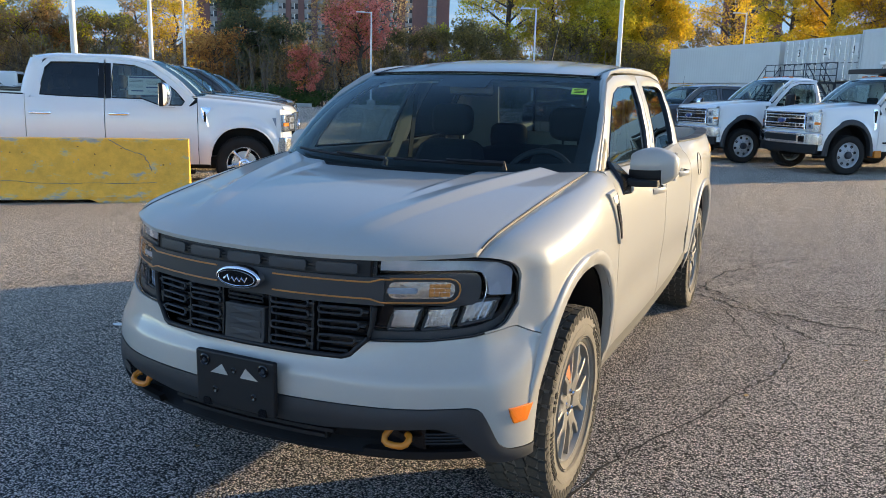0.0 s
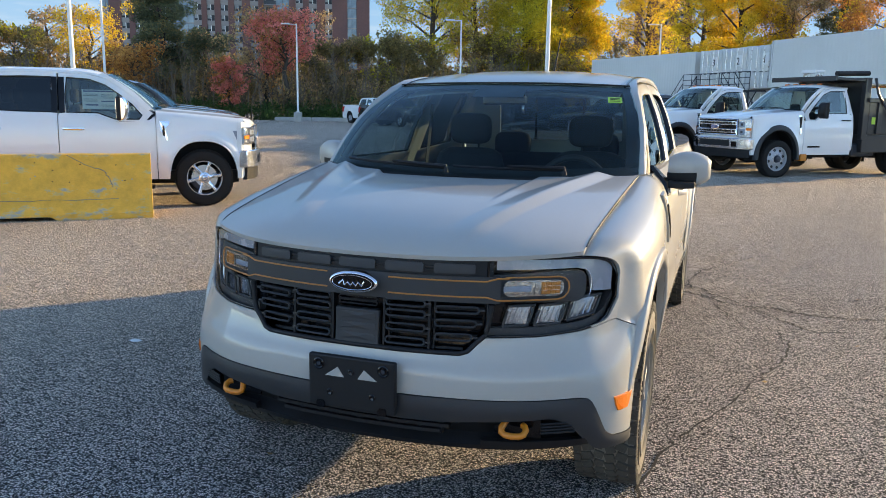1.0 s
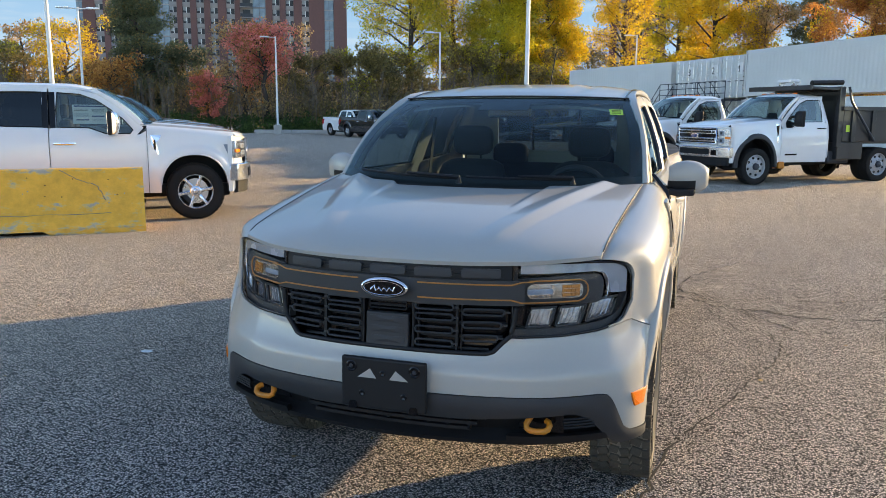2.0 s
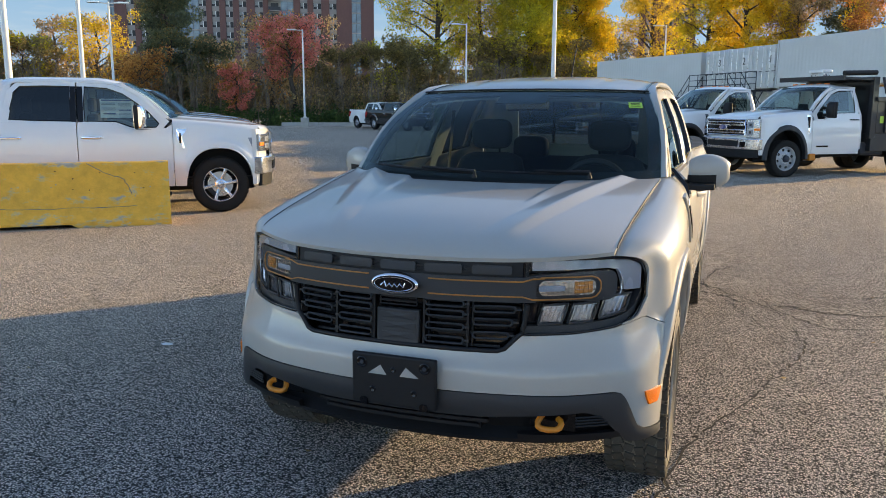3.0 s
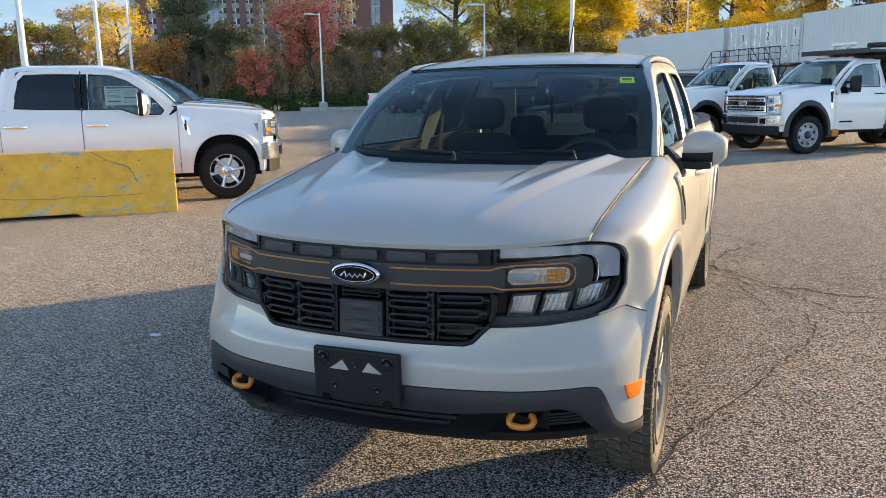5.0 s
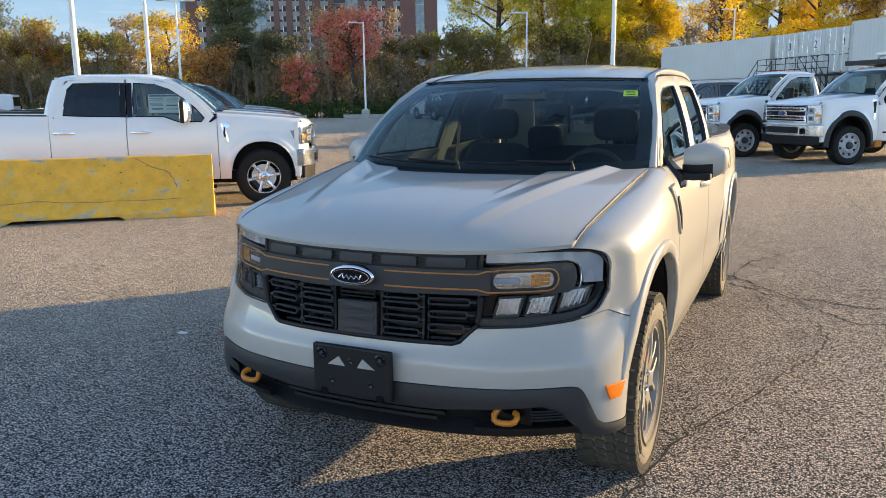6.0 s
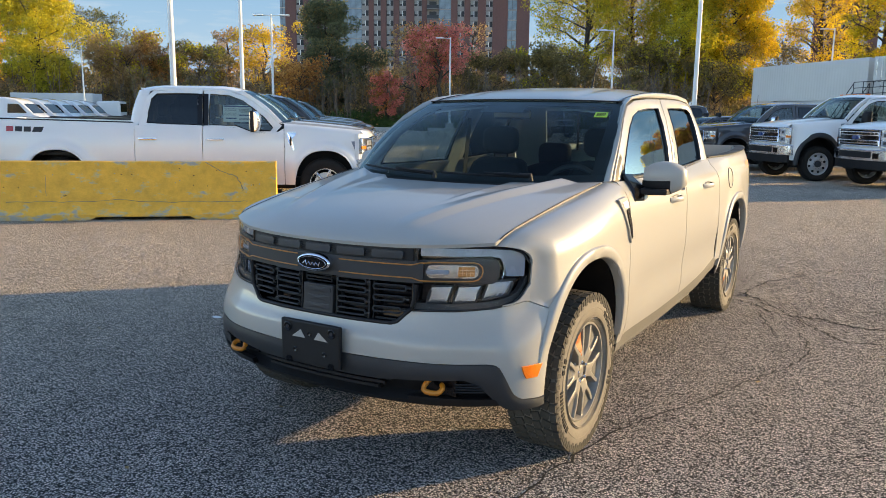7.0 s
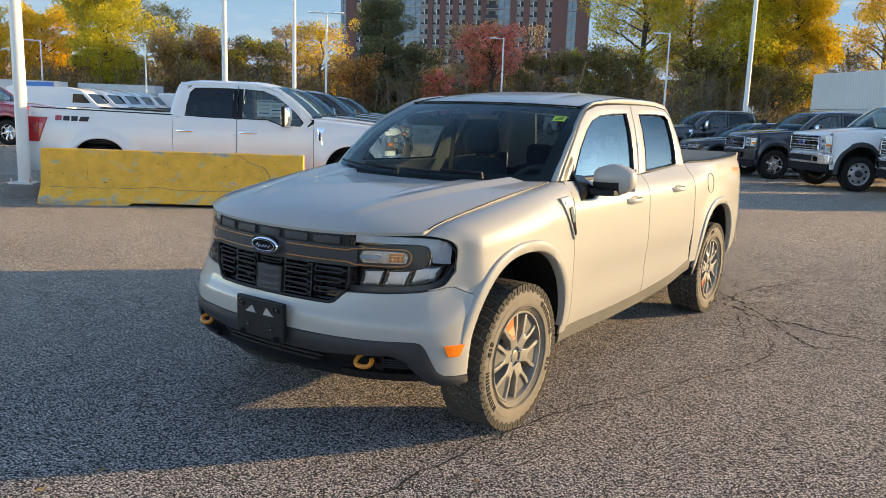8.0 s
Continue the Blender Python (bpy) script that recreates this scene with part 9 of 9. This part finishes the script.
for i, (az, dist, h, w, lm, label, dense, low, conic, second) in enumerate(TREES):
    x, y = polar(az, dist)
    tree(x, y, h, w, lm, label, 100 + i, dense, low, 0.21, 0.13 + 0.012 * h, conic, second)
# a tree line across the road on the sunny side, low and far, mirrored in the side windows
for i, (az, dist, h, w, lm) in enumerate(((72, 95, 8.5, 10, L_OLIVE), (78, 92, 8, 10, L_BROWN), (85, 95, 9, 11, L_OLIVE), (92, 90, 8, 10, L_RUST), (99, 95, 9, 11, L_OLIVE), (107, 92, 8, 10, L_BROWN), (116, 95, 9, 11, L_OLIVE), (64, 110, 8, 11, L_BROWN))):
    x, y = polar(az, dist)
    tree(x, y, h, w, lm, "autumn tree on the far side of the lot", 300 + i, 0.6, 0.12, 0.45, 0.2)

# undergrowth, ivy bank: far woods nobody could count
rs = np.random.RandomState(8)
cs, rd = [], []
for _ in range(430):
    t = rs.uniform(0, klen)
    dpt = rs.uniform(2.5, 14)
    p = ka + kd * t + kn * dpt
    zz = rs.uniform(0.5, 3.2 + 0.16 * dpt)
    cs.append((p.x, p.y, zz))
    rd.append(rs.uniform(0.7, 1.5))
half = len(cs) // 3
for nm, a, b, m_ in (("undergrowth", 0, half, L_SCRUB), ("undergrowth", half, 2 * half, L_OLIVE), ("undergrowth", 2 * half, len(cs), L_BROWN)):
    o = new(nm, leaf_mesh(nm, cs[a:b], rd[a:b], 90, 0.24, m_, a + 5))
    tagged(o, "dense brown and olive undergrowth below the trees", "undergrowth", kind="stuff")
cs, rd = [], []
for _ in range(760):
    t = rs.uniform(0, klen)
    dpt = rs.uniform(0.6, 3.4)
    p = ka + kd * t + kn * dpt
    cs.append((p.x, p.y, rs.uniform(0.1, 0.4 + 0.42 * dpt)))
    rd.append(rs.uniform(0.4, 0.75))
o = new("ivy_bank", leaf_mesh("ivy_bank", cs, rd, 170, 0.20, L_IVY, 77))
tagged(o, "dark green ivy bank behind the kerb", "hedge", kind="stuff")
# far band of woods that closes the gaps, and behind the containers
cs, rd = [], []
for _ in range(520):
    az = rs.uniform(-72, 22)
    dist = rs.uniform(98, 112)
    x, y = polar(az, dist)
    cs.append((x, y, rs.uniform(0.5, 6.0)))
    rd.append(rs.uniform(1.2, 2.2))
for nm, a, b, m_ in (("far_woods", 0, 260, L_OLIVE), ("far_woods", 260, 520, L_BROWN)):
    o = new(nm, leaf_mesh(nm, cs[a:b], rd[a:b], 60, 0.5, m_, a + 9))
    tagged(o, "far strip of autumn woods", "woods", kind="stuff")
# bare stems in the undergrowth
b = bmesh.new()
rng = random.Random(12)
for _ in range(620):
    p = ka + kd * rng.uniform(0, klen) + kn * rng.uniform(1.8, 8)
    hgt = rng.uniform(2.0, 6.2)
    lean_ = hgt * rng.uniform(0.05, 0.32)
    turn_ = rng.uniform(0, math.tau)
    q = p + Vector((lean_ * math.cos(turn_), lean_ * math.sin(turn_), hgt))
    tube(b, [p, p.lerp(q, 0.5) + Vector((rng.uniform(-0.25, 0.25), rng.uniform(-0.2, 0.2), 0)), q], [0.045 * rng.uniform(0.5, 1.5), 0.028, 0.010], 4, False)
    for _ in range(7):
        c = p.lerp(q, rng.uniform(0.3, 0.95))
        tube(b, [c, c + Vector((rng.uniform(-0.7, 0.7), rng.uniform(-0.4, 0.4), rng.uniform(0.5, 1.3)))], [0.018, 0.007], 3, False)
tagged(solid("bare_stems", b, TWIG), "bare grey-brown stems of saplings", "saplings", kind="stuff")

# ---- marks on the ground ----
def strip(name, pts, widths, z, material, label, cat):
    b = bmesh.new()
    rows = []
    for i, p in enumerate(pts):
        d_ = (pts[min(i + 1, len(pts) - 1)] - pts[max(i - 1, 0)]).normalized()
        s_ = Vector((-d_.y, d_.x, 0)) * (widths[i] / 2)
        rows.append([Vector((p.x, p.y, z)) + s_, Vector((p.x, p.y, z)) - s_])
    sheet(b, rows)
    return tagged(solid(name, b, material), label, cat, kind="structure")


def ragged(pts, seed, amp=0.03, per=9):
    r = random.Random(seed)
    out = []
    for (a, b_), (c, d_) in zip(pts, pts[1:]):
        for t in steps(0, 1, per)[:-1]:
            out.append(Vector((a + (c - a) * t + r.uniform(-amp, amp), b_ + (d_ - b_) * t + r.uniform(-amp, amp), 0)))
    out.append(Vector((*pts[-1], 0)))
    return out


for k, (wide, line) in enumerate(((0.007, [(-0.95, 1.0), (-0.77, 1.75), (-0.70, 2.5), (-0.60, 3.11), (-0.50, 3.35), (-0.27, 3.94), (-0.12, 4.34), (-0.03, 4.64), (0.03, 5.01), (-0.10, 5.4)]),
                                 (0.017, [(-0.95, 6.45), (-0.73, 6.26), (-0.53, 6.15), (-0.37, 5.96), (-0.23, 5.92), (-0.02, 5.94), (0.20, 5.82), (0.50, 5.84), (0.95, 5.95), (1.6, 6.3), (2.6, 6.9)]),
                                 (0.012, [(-0.85, 6.66), (-0.58, 6.41), (-0.43, 6.20), (-0.26, 5.98)]),
                                 (0.011, [(-0.23, 5.90), (-0.01, 5.59), (0.12, 5.45), (0.21, 5.35), (0.40, 5.42)]),
                                 (0.009, [(0.05, 6.30), (0.37, 6.41), (0.54, 6.43), (1.0, 6.75)]),
                                 (0.006, [(-0.47, 5.90), (-0.28, 5.38)]),
                                 (0.008, [(-0.72, 6.40), (-0.60, 7.2), (-0.1, 8.1), (0.5, 8.6)]))):
    pts = ragged(line, 30 + k, 0.022, 8)
    r = random.Random(k)
    strip("asphalt_crack", pts, [wide * r.uniform(0.5, 2.0) for _ in pts], 0.004, CRACK, "dark open crack in the asphalt", "crack")
for dd in (0, 2.5, 5.0, 7.7, 10.5):
    a = Vector((-14.6, 8.5, 0)) + Vector((-0.777, 0.35, 0)).normalized() * dd
    strip("parking_line", [a + Vector((-0.42, -0.9, 0)) * 3, a + Vector((0.42, 0.9, 0)) * 3], [0.11, 0.11], 0.004, LINEPAINT, "worn white parking line", "road marking")
# fallen leaves and grit
rng = random.Random(21)
lb = bmesh.new()
for _ in range(46):
    x, y = rng.uniform(-6.5, 2.0), rng.uniform(0.6, 8.0)
    a, s = rng.uniform(0, 6.3), rng.uniform(0.012, 0.03)
    c, q = math.cos(a) * s, math.sin(a) * s
    vs = [lb.verts.new((x + u * c - v * q, y + u * q + v * c, 0.006 + rng.uniform(0, 0.008))) for u, v in ((-1, 0), (0, -0.5), (1, 0), (0, 0.5))]
    lb.faces.new(vs)
tagged(solid("fallen_leaves", lb, L_BROWN), "small dry leaves scattered on the asphalt", "leaves", kind="stuff")
b = bmesh.new()
pts = [b.verts.new((-3.87 + 0.045 * math.cos(a), 3.42 + 0.03 * math.sin(a), 0.006)) for a in (0.2, 1.1, 2.3, 3.4, 4.4, 5.4)]
b.faces.new(pts)
tagged(solid("paper_scrap", b, PAPER), "small white scrap of paper on the asphalt", "litter")
